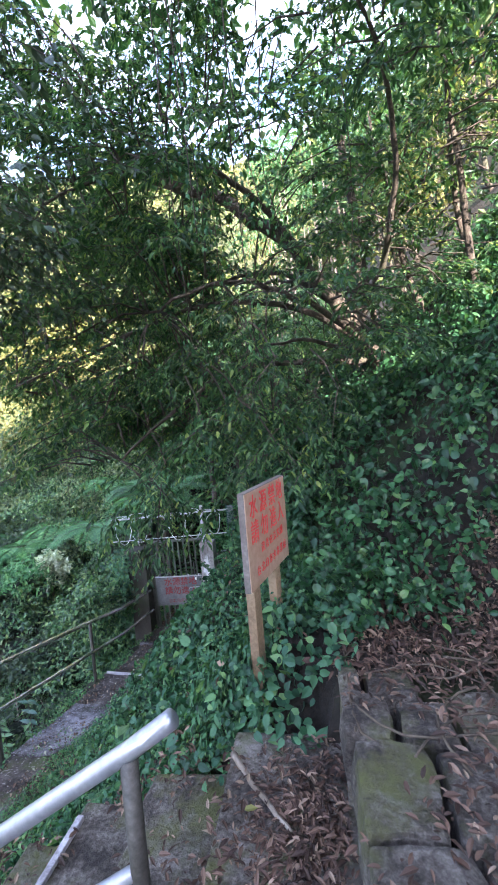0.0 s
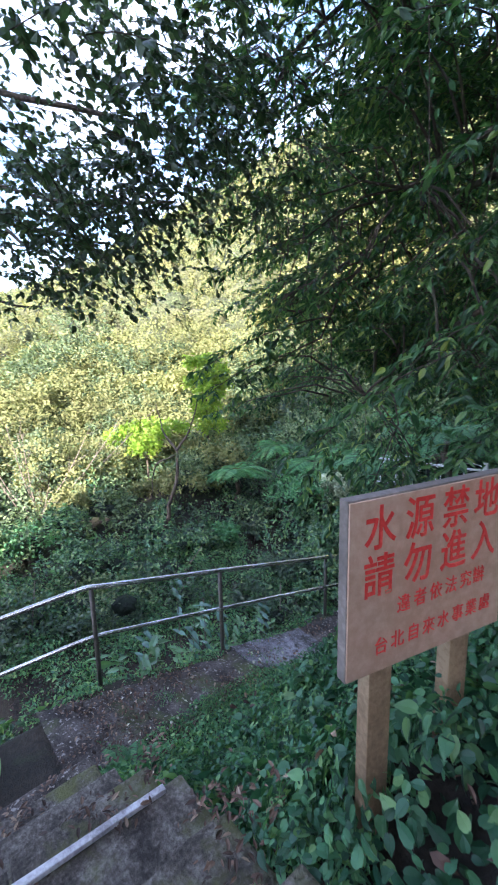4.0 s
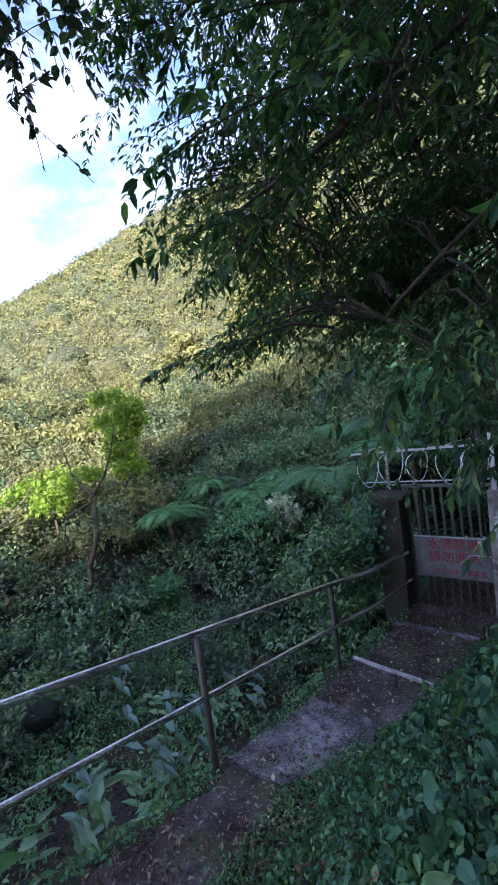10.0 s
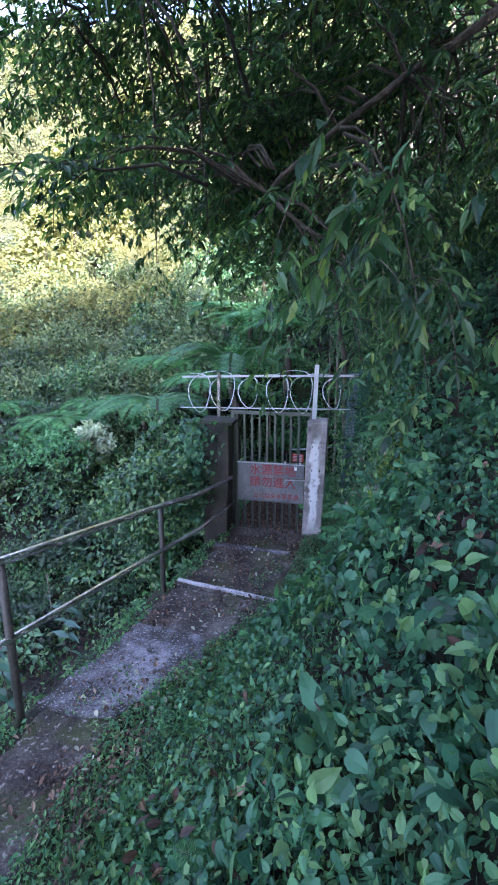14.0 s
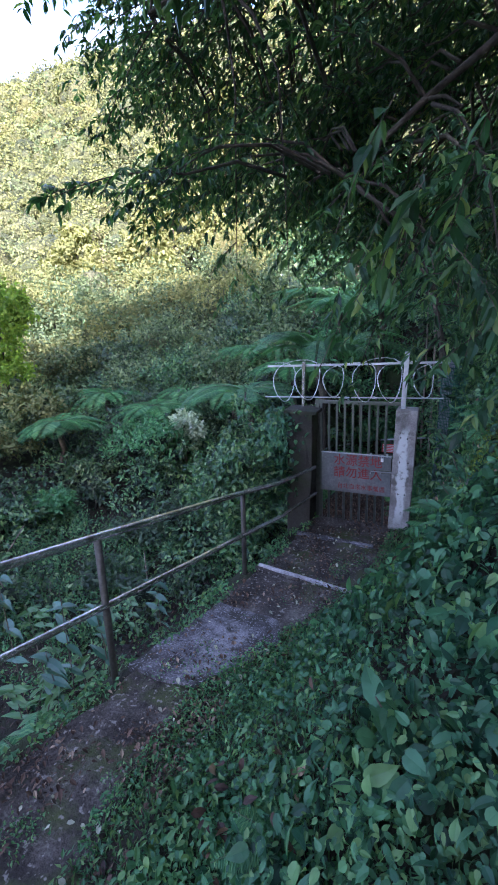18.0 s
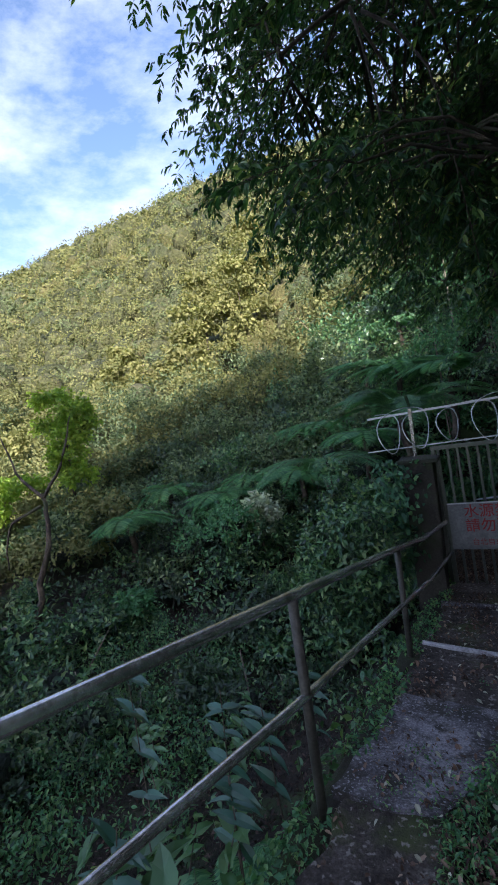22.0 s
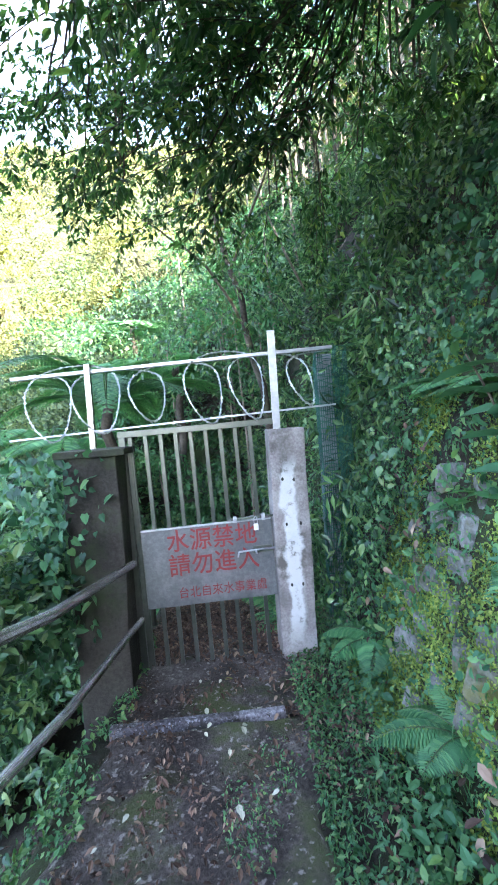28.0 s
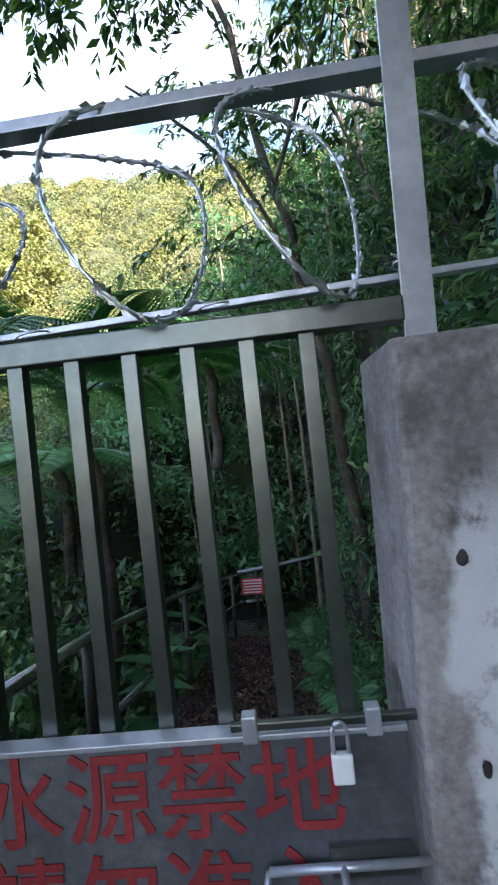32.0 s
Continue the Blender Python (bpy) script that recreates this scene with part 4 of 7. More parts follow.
    for k in range(46):
        for sgn in (-1, 1):
            z0 = 0.1 + k * 0.047
            pts = [(x + 0.006 * math.sin(3 * q + k), y - 0.008 - 0.006 * math.cos(2 * q + 3 * k), z0 + sgn * 0.016 * q + 0.008 * math.sin(1.7 * q + 2 * k)) for q, (x, y) in enumerate(ring)]
            lines.append((pts, 0.0027))
    for k in range(1, 7):
        (x0, y0), (x1, y1) = ring[k - 1], ring[k]
        for f in (0.0, 0.25, 0.5, 0.75):
            x, y = x0 + (x1 - x0) * f, y0 + (y1 - y0) * f - 0.01
            lines.append(([(x, y, 0.1), (x + 0.008, y - 0.006, 1.2), (x - 0.006, y, 2.2 - 0.1 * math.sin(9 * k + f))], 0.003))
    tubes("netting", lines, NET_GREEN, net, 4)


build_path()
build_stairs()
build_handrail()
build_board()
build_gate()


# ---- foliage ----
def cloud(centres, radii, clusters, per, spread, size, droop=0.35, upper=-0.25, facing=0.7, lift=0.6):
    """Leaves for many crowns: clusters on each crown's outside, leaves round each cluster."""
    n = len(centres)
    d = unit(rng.normal(size=(n, clusters, 3)))
    d[..., 2] = np.where(d[..., 2] < upper, -d[..., 2] * 0.6, d[..., 2])
    hub = centres[:, None] + radii[:, None] * d * rng.uniform(0.62, 1.05, (n, clusters, 1))
    s = radii.mean(1)[:, None, None, None] * spread
    off = rng.normal(size=(n, clusters, per, 3))
    at = (hub[:, :, None] + off * s).reshape(-1, 3)
    out = np.repeat(d[:, :, None], per, 2).reshape(-1, 3)
    along = unit(out * 0.5 + rand_dirs(len(at)) + np.array([0, 0, -droop]))
    normal = unit(out * facing + rand_dirs(len(at)) * 0.8 + np.array([0, 0, lift]))
    length = np.repeat(np.broadcast_to(size, (n,)), clusters * per) * rng.uniform(0.65, 1.3, len(at))
    return at, along, normal, length


def ico(level):
    bm = bmesh.new()
    bmesh.ops.create_icosphere(bm, subdivisions=level, radius=1)
    v = np.array([p.co[:] for p in bm.verts])
    f = np.array([[q.index for q in p.verts] for p in bm.faces])
    bm.free()
    return v, f


def lumps(centres, radii, level):
    """Knobbly crowns for distant trees."""
    v, f = ico(level)
    n = len(centres)
    ph = rng.uniform(0, 6.28, (n, 1, 8))
    d = np.zeros((n, len(v)))
    for k, (fx, fy, fz, amp) in enumerate(((2.1, 1.7, 2.6, 0.16), (-3.1, 2.4, 1.9, 0.15), (4.3, -3.7, 3.1, 0.12), (5.2, 4.9, -4.1, 0.11), (-7.1, 6.3, 5.5, 0.09), (8.7, 7.7, -6.9, 0.08), (11.3, -9.1, 9.7, 0.06), (-13.0, 12.1, 10.3, 0.05))):
        d += amp * np.sin(v[None, :, 0] * fx + v[None, :, 1] * fy + v[None, :, 2] * fz + ph[:, :, k])
    at = centres[:, None] + radii[:, None] * v[None] * (0.9 + 0.55 * d)[..., None]
    return at.reshape(-1, 3), (f[None] + (np.arange(n) * len(v))[:, None, None]).reshape(-1, 3)


def apart(seed, build):
    """Calls a builder on a random stream of its own."""
    global rng
    kept, rng = rng, np.random.default_rng(seed)
    made = build()
    rng = kept
    return made


def thicker(seed, first, *args):
    """More leaves of the same crowns, joined to the first ones."""
    return [np.concatenate(v) for v in zip(first, apart(seed, lambda: cloud(*args)))]


def build_far_woods():
    n = 3600
    az = rng.uniform(-24, 86, n)
    rr = np.interp(np.clip(az, 0, 140), [0, 25, 50, 90], [70, 85, 125, 170])
    r = np.sqrt(rng.uniform(0, 1, n)) * (rr + 8 - 24) + 24
    x, y = EYE0[0] - r * np.sin(np.radians(az)), EYE0[1] + r * np.cos(np.radians(az))
    size = np.interp(r, [24, 45, 120], [1.1, 1.7, 2.5]) * rng.uniform(0.5, 1.6, n)
    z = land(x, y, False) + np.interp(r, [24, 45], [1.8, 3.0]) - size * 0.1 + rng.uniform(-1.2, 1.6, n)
    c = np.stack([x, y, z], -1)
    radii = np.stack([size, size, size * rng.uniform(0.8, 1.25, n)], -1)
    tone = wobble(x, y, 14.0) * 0.5 + rng.normal(0, 0.55, n)
    groups = ((tone < 0.25, LEAF_WOODS, CANOPY_GREEN, "mountain_woods", "sunlit evergreen forest covering the mountainside"),
              ((tone >= 0.25) & (tone < 0.95), LEAF_FAR_OLIVE, CANOPY_OLIVE, "olive_woods", "olive-toned trees mixed through the mountain forest"),
              (tone >= 0.95, LEAF_GOLD, CANOPY_GOLD, "golden_woods", "yellowing tree crowns in the mountain forest"))
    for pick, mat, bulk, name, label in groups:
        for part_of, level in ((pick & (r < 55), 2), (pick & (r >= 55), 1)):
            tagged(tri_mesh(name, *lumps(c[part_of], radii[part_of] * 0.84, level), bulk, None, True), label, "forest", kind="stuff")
        for part_of, clusters, per in ((pick & (r < 70), 26, 7), (pick & (r >= 70), 24, 5)):
            at, al, no, ln = cloud(c[part_of], radii[part_of], clusters, per, 0.10, np.interp(r[part_of], [24, 60, 75, 130], [0.19, 0.27, 0.34, 0.52]), 0.1, -0.25, 3.2, 0.4)
            at, al, no, ln = thicker(14, (at, al, no, ln), c[part_of], radii[part_of], 30 if per == 7 else 18, 6, 0.09, np.interp(r[part_of], [24, 60, 75, 130], [0.19, 0.27, 0.34, 0.52]), 0.1, -0.25, 3.2, 0.4)
            tagged(leaves(name, at, al, no, ln, 0.8, mat), label, "forest", kind="stuff")
    tr = []
    for k in np.where(r < 75)[0][::6]:
        b = (x[k], y[k], z[k] - 6)
        tr.append(([b, (x[k] + 0.3, y[k], z[k] - 2), (x[k] + rng.uniform(-1, 1), y[k] + rng.uniform(-1, 1), z[k] + 0.8)], [0.22, 0.15, 0.05]))
    tagged(tubes("forest_trunks", tr, PALE_BARK, None, 5), "pale trunks glimpsed between the mountain trees", "forest", kind="stuff")


def build_mid_slope():
    n = 620
    az = rng.uniform(-6, 118, n)
    r = 6.2 + 23 * rng.uniform(0, 1, n) ** 0.85
    x, y = EYE0[0] - r * np.sin(np.radians(az)), EYE0[1] + r * np.cos(np.radians(az))
    keep = (x < path_left(y) - 0.9) | (y > 15.5)
    keep &= ~((np.abs(x + 2.3) < 1.2) & (y < 16)) & (np.hypot(x + 3.3, y - 11.2) > 1.6)
    az, r, x, y = az[keep], r[keep], x[keep], y[keep]
    n = len(x)
    size = np.interp(r, [6, 12, 30], [0.5, 0.95, 2.1]) * rng.uniform(0.45, 1.5, n)
    z = land(x, y, False) + np.interp(r, [6, 10, 14, 25], [0.2, 0.35, 0.5, 1.0]) + rng.uniform(-0.45, 0.5, n) * size
    c = np.stack([x, y, z], -1)
    radii = np.stack([size, size, size * 0.75], -1)
    # Olive is favoured where sun falls; dark leaves fill in as shaded gaps.
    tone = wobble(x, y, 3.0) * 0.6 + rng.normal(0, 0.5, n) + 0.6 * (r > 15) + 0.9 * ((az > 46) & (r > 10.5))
    for pick, mat, name, label in ((tone < -0.1, LEAF_DARK, "undergrowth", "dense shrubs on the ravine slope, leaves darkened as shaded gaps"),
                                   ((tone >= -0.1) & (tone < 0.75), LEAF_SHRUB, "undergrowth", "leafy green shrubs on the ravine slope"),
                                   (tone >= 0.75, LEAF_OLIVE, "olive_undergrowth", "dull olive shrubs and dry scrub, favoured on the sunlit slope")):
        fine = np.interp(r[pick], [6, 14, 30], [0.095, 0.145, 0.29])
        at, al, no, ln = thicker(11, cloud(c[pick], radii[pick], 20, 11, 0.15, fine, 0.2, -0.3, 1.4, 1.0), c[pick], radii[pick], 18, 12, 0.12, fine, 0.2, -0.3, 1.4, 1.0)
        tagged(leaves(name, at, al, no, ln, 0.5, mat), label, "shrubs", kind="stuff")
    m = 520
    az2, r2 = rng.uniform(2, 112, m), 8.5 + 27 * rng.uniform(0, 1, m) ** 0.8
    x2, y2 = EYE0[0] - r2 * np.sin(np.radians(az2)), EYE0[1] + r2 * np.cos(np.radians(az2))
    ok = (x2 < path_left(y2) - 2.2) & (np.hypot(x2 + 3.3, y2 - 11.2) > 2.0)
    az2, r2, x2, y2 = az2[ok], r2[ok], x2[ok], y2[ok]
    s2 = np.interp(r2, [8, 15, 35], [0.5, 0.95, 2.1]) * rng.uniform(0.5, 1.4, len(x2))
    z2 = land(x2, y2, False) + np.interp(r2, [8, 14, 35], [0.5, 1.1, 2.6]) + rng.uniform(-0.5, 1.2, len(x2)) * s2
    c2, q2 = np.stack([x2, y2, z2], -1), np.stack([s2, s2, s2 * rng.uniform(0.55, 0.95, len(x2))], -1)
    t2 = rng.uniform(0, 1, len(x2))
    # Sunlight put into leaf colour: yellower kinds in the far, sunlit zone.
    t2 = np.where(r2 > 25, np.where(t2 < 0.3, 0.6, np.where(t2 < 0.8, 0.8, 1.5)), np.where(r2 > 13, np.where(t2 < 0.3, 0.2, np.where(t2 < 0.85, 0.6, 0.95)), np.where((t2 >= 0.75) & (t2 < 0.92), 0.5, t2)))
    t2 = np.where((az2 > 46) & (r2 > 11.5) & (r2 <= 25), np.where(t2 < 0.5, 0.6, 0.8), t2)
    # Dark cores stand in for the shade inside the near shrubs.
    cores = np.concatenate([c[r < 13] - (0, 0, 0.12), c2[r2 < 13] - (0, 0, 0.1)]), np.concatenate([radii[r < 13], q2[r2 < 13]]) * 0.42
    tagged(tri_mesh("shrub_shade_cores", *lumps(*cores, 1), CANOPY_DEEP, None, True), "dark cores painting the shade inside the slope shrubs", "shrubs", kind="stuff")
    ahead = (np.abs(az2 - 61) < 5) & (r2 < 10.2)
    c2[ahead, 2] -= 1.2
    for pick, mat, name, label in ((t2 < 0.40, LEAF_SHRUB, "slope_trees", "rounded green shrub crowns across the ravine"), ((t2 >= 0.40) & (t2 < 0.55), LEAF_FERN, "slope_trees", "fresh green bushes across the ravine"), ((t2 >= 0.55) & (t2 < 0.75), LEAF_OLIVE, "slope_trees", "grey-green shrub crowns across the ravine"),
                                   ((t2 >= 0.75) & (t2 < 0.92), LEAF_WOODS, "slope_trees", "tree crowns across the ravine, yellow-green to paint the sunlight"), ((t2 >= 0.92) & (t2 < 1.2), LEAF_DARK, "slope_trees", "dark evergreen crowns across the ravine"), (t2 >= 1.2, LEAF_GOLD, "slope_trees", "crowns across the ravine, golden to paint the sunlight on them")):
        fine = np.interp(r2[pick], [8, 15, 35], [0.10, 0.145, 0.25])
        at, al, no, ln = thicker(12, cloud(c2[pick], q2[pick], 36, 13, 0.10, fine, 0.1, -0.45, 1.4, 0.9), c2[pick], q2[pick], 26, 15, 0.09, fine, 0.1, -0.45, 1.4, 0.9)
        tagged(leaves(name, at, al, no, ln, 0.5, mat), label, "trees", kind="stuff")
    st = []
    for k in range(0, n, 5):
        b = np.array([x[k], y[k], z[k] - size[k]])
        e = b + np.array([rng.uniform(-1, 1), rng.uniform(-1, 1), 1.6]) * size[k]
        st.append(([b, (b + e) / 2 + rng.normal(0, 0.15, 3) * size[k], e], [0.025, 0.018, 0.008]))
    tagged(tubes("scrub_stems", st, PALE_BARK, None, 4), "bare crooked stems among the slope shrubs", "shrubs", kind="stuff")


def surface_leaves(x, y, lift, length, width, mat, name, label, category, shape, tilt=0.55):
    z = land(x, y) + 0.012
    e = 0.05
    nx, ny = -(land(x + e, y) + 0.012 - z) / e, -(land(x, y + e) + 0.012 - z) / e
    normal = unit(np.stack([nx, ny, np.ones_like(nx)], -1))
    at = np.stack([x, y, z], -1) + normal * lift[:, None]
    no = unit(normal + rand_dirs(len(x)) * tilt)
    along = unit(np.cross(no, rand_dirs(len(x))) + np.array([0, 0, -0.35]))
    return tagged(leaves(name, at, along, no, length, width, mat, shape), label, category, kind="stuff")


def build_bank():
    # heart-shaped creeper on the bank beside the path
    n = 52000
    y = rng.uniform(2.9, 8.6, n)
    x = path_right(y) + 0.3 + 2.6 * rng.uniform(0, 1, n) ** 1.1
    density = np.where(x - path_right(y) > 0.7, 0.5, 0.15) + 0.5 * smooth(-0.25, 0.45, wobble(x, y, 0.5) + np.clip(x - path_right(y) - 0.75, -0.6, 1.0))
    near_wall = (y > 5.7) & (y < 8.1) & (x < path_right(y) + 0.95)
    keep = (rng.uniform(0, 1, n) < density) & ~(near_wall & (rng.uniform(0, 1, n) < 0.86)) & ~((x > 0.2) & (y < 3.1))
    x, y = x[keep], y[keep]
    surface_leaves(x, y, rng.uniform(0.03, 0.2, len(x)), 0.022 + 0.088 * rng.uniform(0, 1, len(x)) ** 2.2 * (0.35 * smooth(0.0, 0.5, x - path_right(y) - 0.3) + 0.65 * smooth(0.5, 1.3, x - path_right(y))) * (0.45 + 0.7 * smooth(-0.5, 0.5, wobble(x + 3, y, 0.3))), rng.uniform(0.42, 0.72, len(x)), LEAF_IVY, "creeper",
                   "glossy heart-leaved creeper covering the bank", "creeper", OVATE, 0.95)
    # small ground cover along the path edge
    n = 44000
    y = rng.uniform(2.75, 9.0, n)
    x = path_right(y) - 0.06 + 1.35 * rng.uniform(0, 1, n) ** 1.1
    surface_leaves(x, y, rng.uniform(0.0, 0.07, n), rng.uniform(0.012, 0.042, n), 0.45, LEAF_GRASS, "ground_cover", "low green ground cover at the path edge", "ground cover", DIAMOND, 0.8)
    n = 12000
    y = rng.uniform(3.0, 8.3, n)
    x = path_right(y) + 0.05 - 0.5 * rng.uniform(0, 1, n)
    keep = rng.uniform(0, 1, n) < smooth(0.2, 0.8, wobble(x, y, 0.28) + 0.35 - (path_right(y) - x)) * np.where((y > 4.8) & (y < 5.8), 0.5, 1.0)
    surface_leaves(x[keep], y[keep], rng.uniform(0.03, 0.06, keep.sum()), rng.uniform(0.008, 0.026, keep.sum()), 0.5, LEAF_GRASS, "path_weeds", "tiny weeds creeping over the path", "weeds", DIAMOND, 0.8)
    n = 6500
    y = rng.uniform(2.6, 9.0, n)
    x = path_left(y) + 0.18 - 0.34 * rng.uniform(0, 1, n) ** 1.2
    ok = rng.uniform(0, 1, n) < smooth(-0.7, 0.4, wobble(x, y, 0.18))
    x, y = x[ok], y[ok]
    n = len(x)
    surface_leaves(x, y, rng.uniform(0.0, 0.08, n), rng.uniform(0.014, 0.05, n), rng.uniform(0.4, 0.7, n), LEAF_GRASS, "ground_cover", "low weeds under the handrail", "ground cover", DIAMOND, 0.8)
    n = 9000
    y = rng.uniform(5.0, 8.6, n)
    x = path_right(y) + 0.2 + 1.3 * rng.uniform(0, 1, n)
    keep = rng.uniform(0, 1, n) < smooth(-0.7, 0.3, wobble(x + 2, y, 0.35))
    x, y = x[keep], y[keep]
    surface_leaves(x, y, rng.uniform(0.0, 0.12, len(x)), rng.uniform(0.025, 0.07, len(x)), rng.uniform(0.4, 0.8, len(x)), LEAF_GRASS, "bank_weeds", "bright small-leaved weeds on the bank by the gate", "weeds", BLADE, 0.8)
    # hillside above the steps
    n = 36000
    x, y = 0.15 + 4.6 * rng.uniform(0, 1, n) ** 1.25, 2.95 + 5.2 * rng.uniform(0, 1, n) ** 1.35
    keep = rng.uniform(0, 1, n) < (0.25 + 0.75 * smooth(-0.6, 0.2, wobble(x, y, 0.45))) * smooth(2.95, 3.5, y + 0.25 * wobble(x, y, 0.4) - 0.2 * smooth(0.9, 0.3, x))
    x, y = x[keep], y[keep]
    surface_leaves(x, y, rng.uniform(0.02, 0.28, len(x)), (0.032 + 0.066 * rng.uniform(0, 1, len(x)) ** 1.6) * (0.75 + 0.25 * smooth(3.2, 4.2, y)), rng.uniform(0.5, 0.8, len(x)), LEAF_HILL_SHADED, "creeper",
                   "broad green creeper leaves on the hillside, darkened for canopy shade", "creeper", OVATE, 0.9)
    n = 7000
    y = rng.uniform(7.9, 10.8, n)
    x = path_right(y) + 0.45 + 1.9 * rng.uniform(0, 1, n)
    surface_leaves(x, y, rng.uniform(0.02, 0.25, n), rng.uniform(0.03, 0.09, n), rng.uniform(0.5, 0.8, n), LEAF_SHRUB, "creeper", "fresh green leaves on the slope above the gate", "creeper", BLADE, 0.8)
    # round the sign and over the back of the steps
    n = 1500
    x, y = rng.normal(0.08, 0.34, n), rng.normal(3.08, 0.22, n)
    keep = (y > 2.80) & (x < 0.62 + 0.5 * (y - 2.8))
    surface_leaves(x[keep], y[keep], rng.uniform(0.02, 0.2, keep.sum()), rng.uniform(0.03, 0.075, keep.sum()), 0.66, LEAF_IVY, "creeper", "broad-leaved creeper round the notice board posts", "creeper", OVATE, 0.6)
    n = 9000
    y = rng.uniform(2.86, 4.3, n)
    x = rng.uniform(-2.1, 0.25, n)
    surface_leaves(x, y, rng.uniform(0.0, 0.16, n), rng.uniform(0.02, 0.055, n), rng.uniform(0.4, 0.7, n), LEAF_GRASS, "bank_weeds", "low mixed weeds between the steps and the path", "weeds", OVATE, 0.7)
    # the ravine side below the rail
    n = 26000
    y = rng.uniform(1.5, 9.5, n)
    x = path_left(y) - 0.15 - 6.5 * rng.uniform(0, 1, n)
    keep = rng.uniform(0, 1, n) < smooth(-0.3, 0.5, wobble(x, y, 0.45) - 0.45 + 1.3 * smooth(3.0, 4.6, path_left(y) - x))
    x, y = x[keep], y[keep]
    surface_leaves(x, y, rng.uniform(0.02, 0.35, len(x)), 0.03 + 0.075 * rng.uniform(0, 1, len(x)) ** 1.8, rng.uniform(0.4, 0.7, len(x)), LEAF_SHRUB, "ravine_weeds",
                   "mixed dark weeds down the ravine side", "weeds", OVATE, 0.8)
    apart(13, build_small_growth)


def build_small_growth():
    # fine weeds in drifts down the ravine side
    n = 44000
    y = rng.uniform(1.5, 9.5, n)
    x = path_left(y) - 2.0 - 5.4 * rng.uniform(0, 1, n)
    keep = rng.uniform(0, 1, n) < smooth(-0.2, 0.5, wobble(x + 4, y, 0.35) - 0.25 + 0.9 * smooth(2.0, 3.6, path_left(y) - x))
    x, y = x[keep], y[keep]
    surface_leaves(x, y, 0.02 + 0.45 * rng.uniform(0, 1, len(x)) ** 1.5, rng.uniform(0.03, 0.08, len(x)), rng.uniform(0.35, 0.6, len(x)), LEAF_GRASS, "ravine_weeds", "fresh green small-leaved weeds down the ravine side", "weeds", BLADE, 0.8)
    # withered leaves caught in the creeper
    n = 2600
    y = rng.uniform(3.0, 8.4, n)
    x = path_right(y) + 0.45 + 2.3 * rng.uniform(0, 1, n)
    keep = rng.uniform(0, 1, n) < smooth(-0.1, 0.6, wobble(x, y + 5, 0.3))
    x, y = x[keep], y[keep]
    surface_leaves(x, y, rng.uniform(0.05, 0.2, len(x)), rng.uniform(0.03, 0.08, len(x)), 0.5, LITTER, "leaf_litter", "withered brown leaves caught in the creeper", "fallen leaves", BLADE, 0.8)
    # thin grass blades rising through the ground cover
    n = 2600
    y = rng.uniform(2.8, 8.8, n)
    x = path_right(y) + 0.05 + 1.1 * rng.uniform(0, 1, n) ** 1.2
    at = np.stack([x, y, land(x, y) + 0.01], -1)
    up = unit(rand_dirs(n) * 0.7 + np.array([-0.3, 0, 1.0]))
    tagged(leaves("grass", at, up, unit(rand_dirs(n) + np.array([-0.5, -0.5, 0.6])), rng.uniform(0.05, 0.11, n), 0.07, LEAF_GRASS, BLADE), "thin grass blades among the ground cover", "grass", kind="stuff")


def build_lower_slope():
    n = 26000
    x, y = rng.uniform(-9, 7, n), rng.uniform(-8, 2.7, n)
    keep = ~((x > -2.6) & (x < 2.0) & (y > 0.3)) & (rng.uniform(0, 1, n) < smooth(-0.8, 0.4, wobble(x, y, 0.9)))
    x, y = x[keep], y[keep]
    surface_leaves(x, y, rng.uniform(0.02, 0.3, len(x)), rng.uniform(0.05, 0.16, len(x)), rng.uniform(0.45, 0.8, len(x)), LEAF_SHRUB, "slope_weeds", "mixed green weeds on the slope beside the steps", "weeds", BLADE, 0.7)
    m = 60
    cx, cy = rng.uniform(-9, 5, m), rng.uniform(-9, -1.5, m)
    s = rng.uniform(0.4, 0.9, m)
    at, al, no, ln = cloud(np.stack([cx, cy, land(cx, cy, False) + 0.3], -1), np.stack([s, s, s * 0.8], -1), 16, 12, 0.24, 0.13, 0.4)
    tagged(leaves("slope_shrubs", at, al, no, ln, 0.5, LEAF_SHRUB), "green shrubs on the slope behind the steps", "shrubs", kind="stuff")


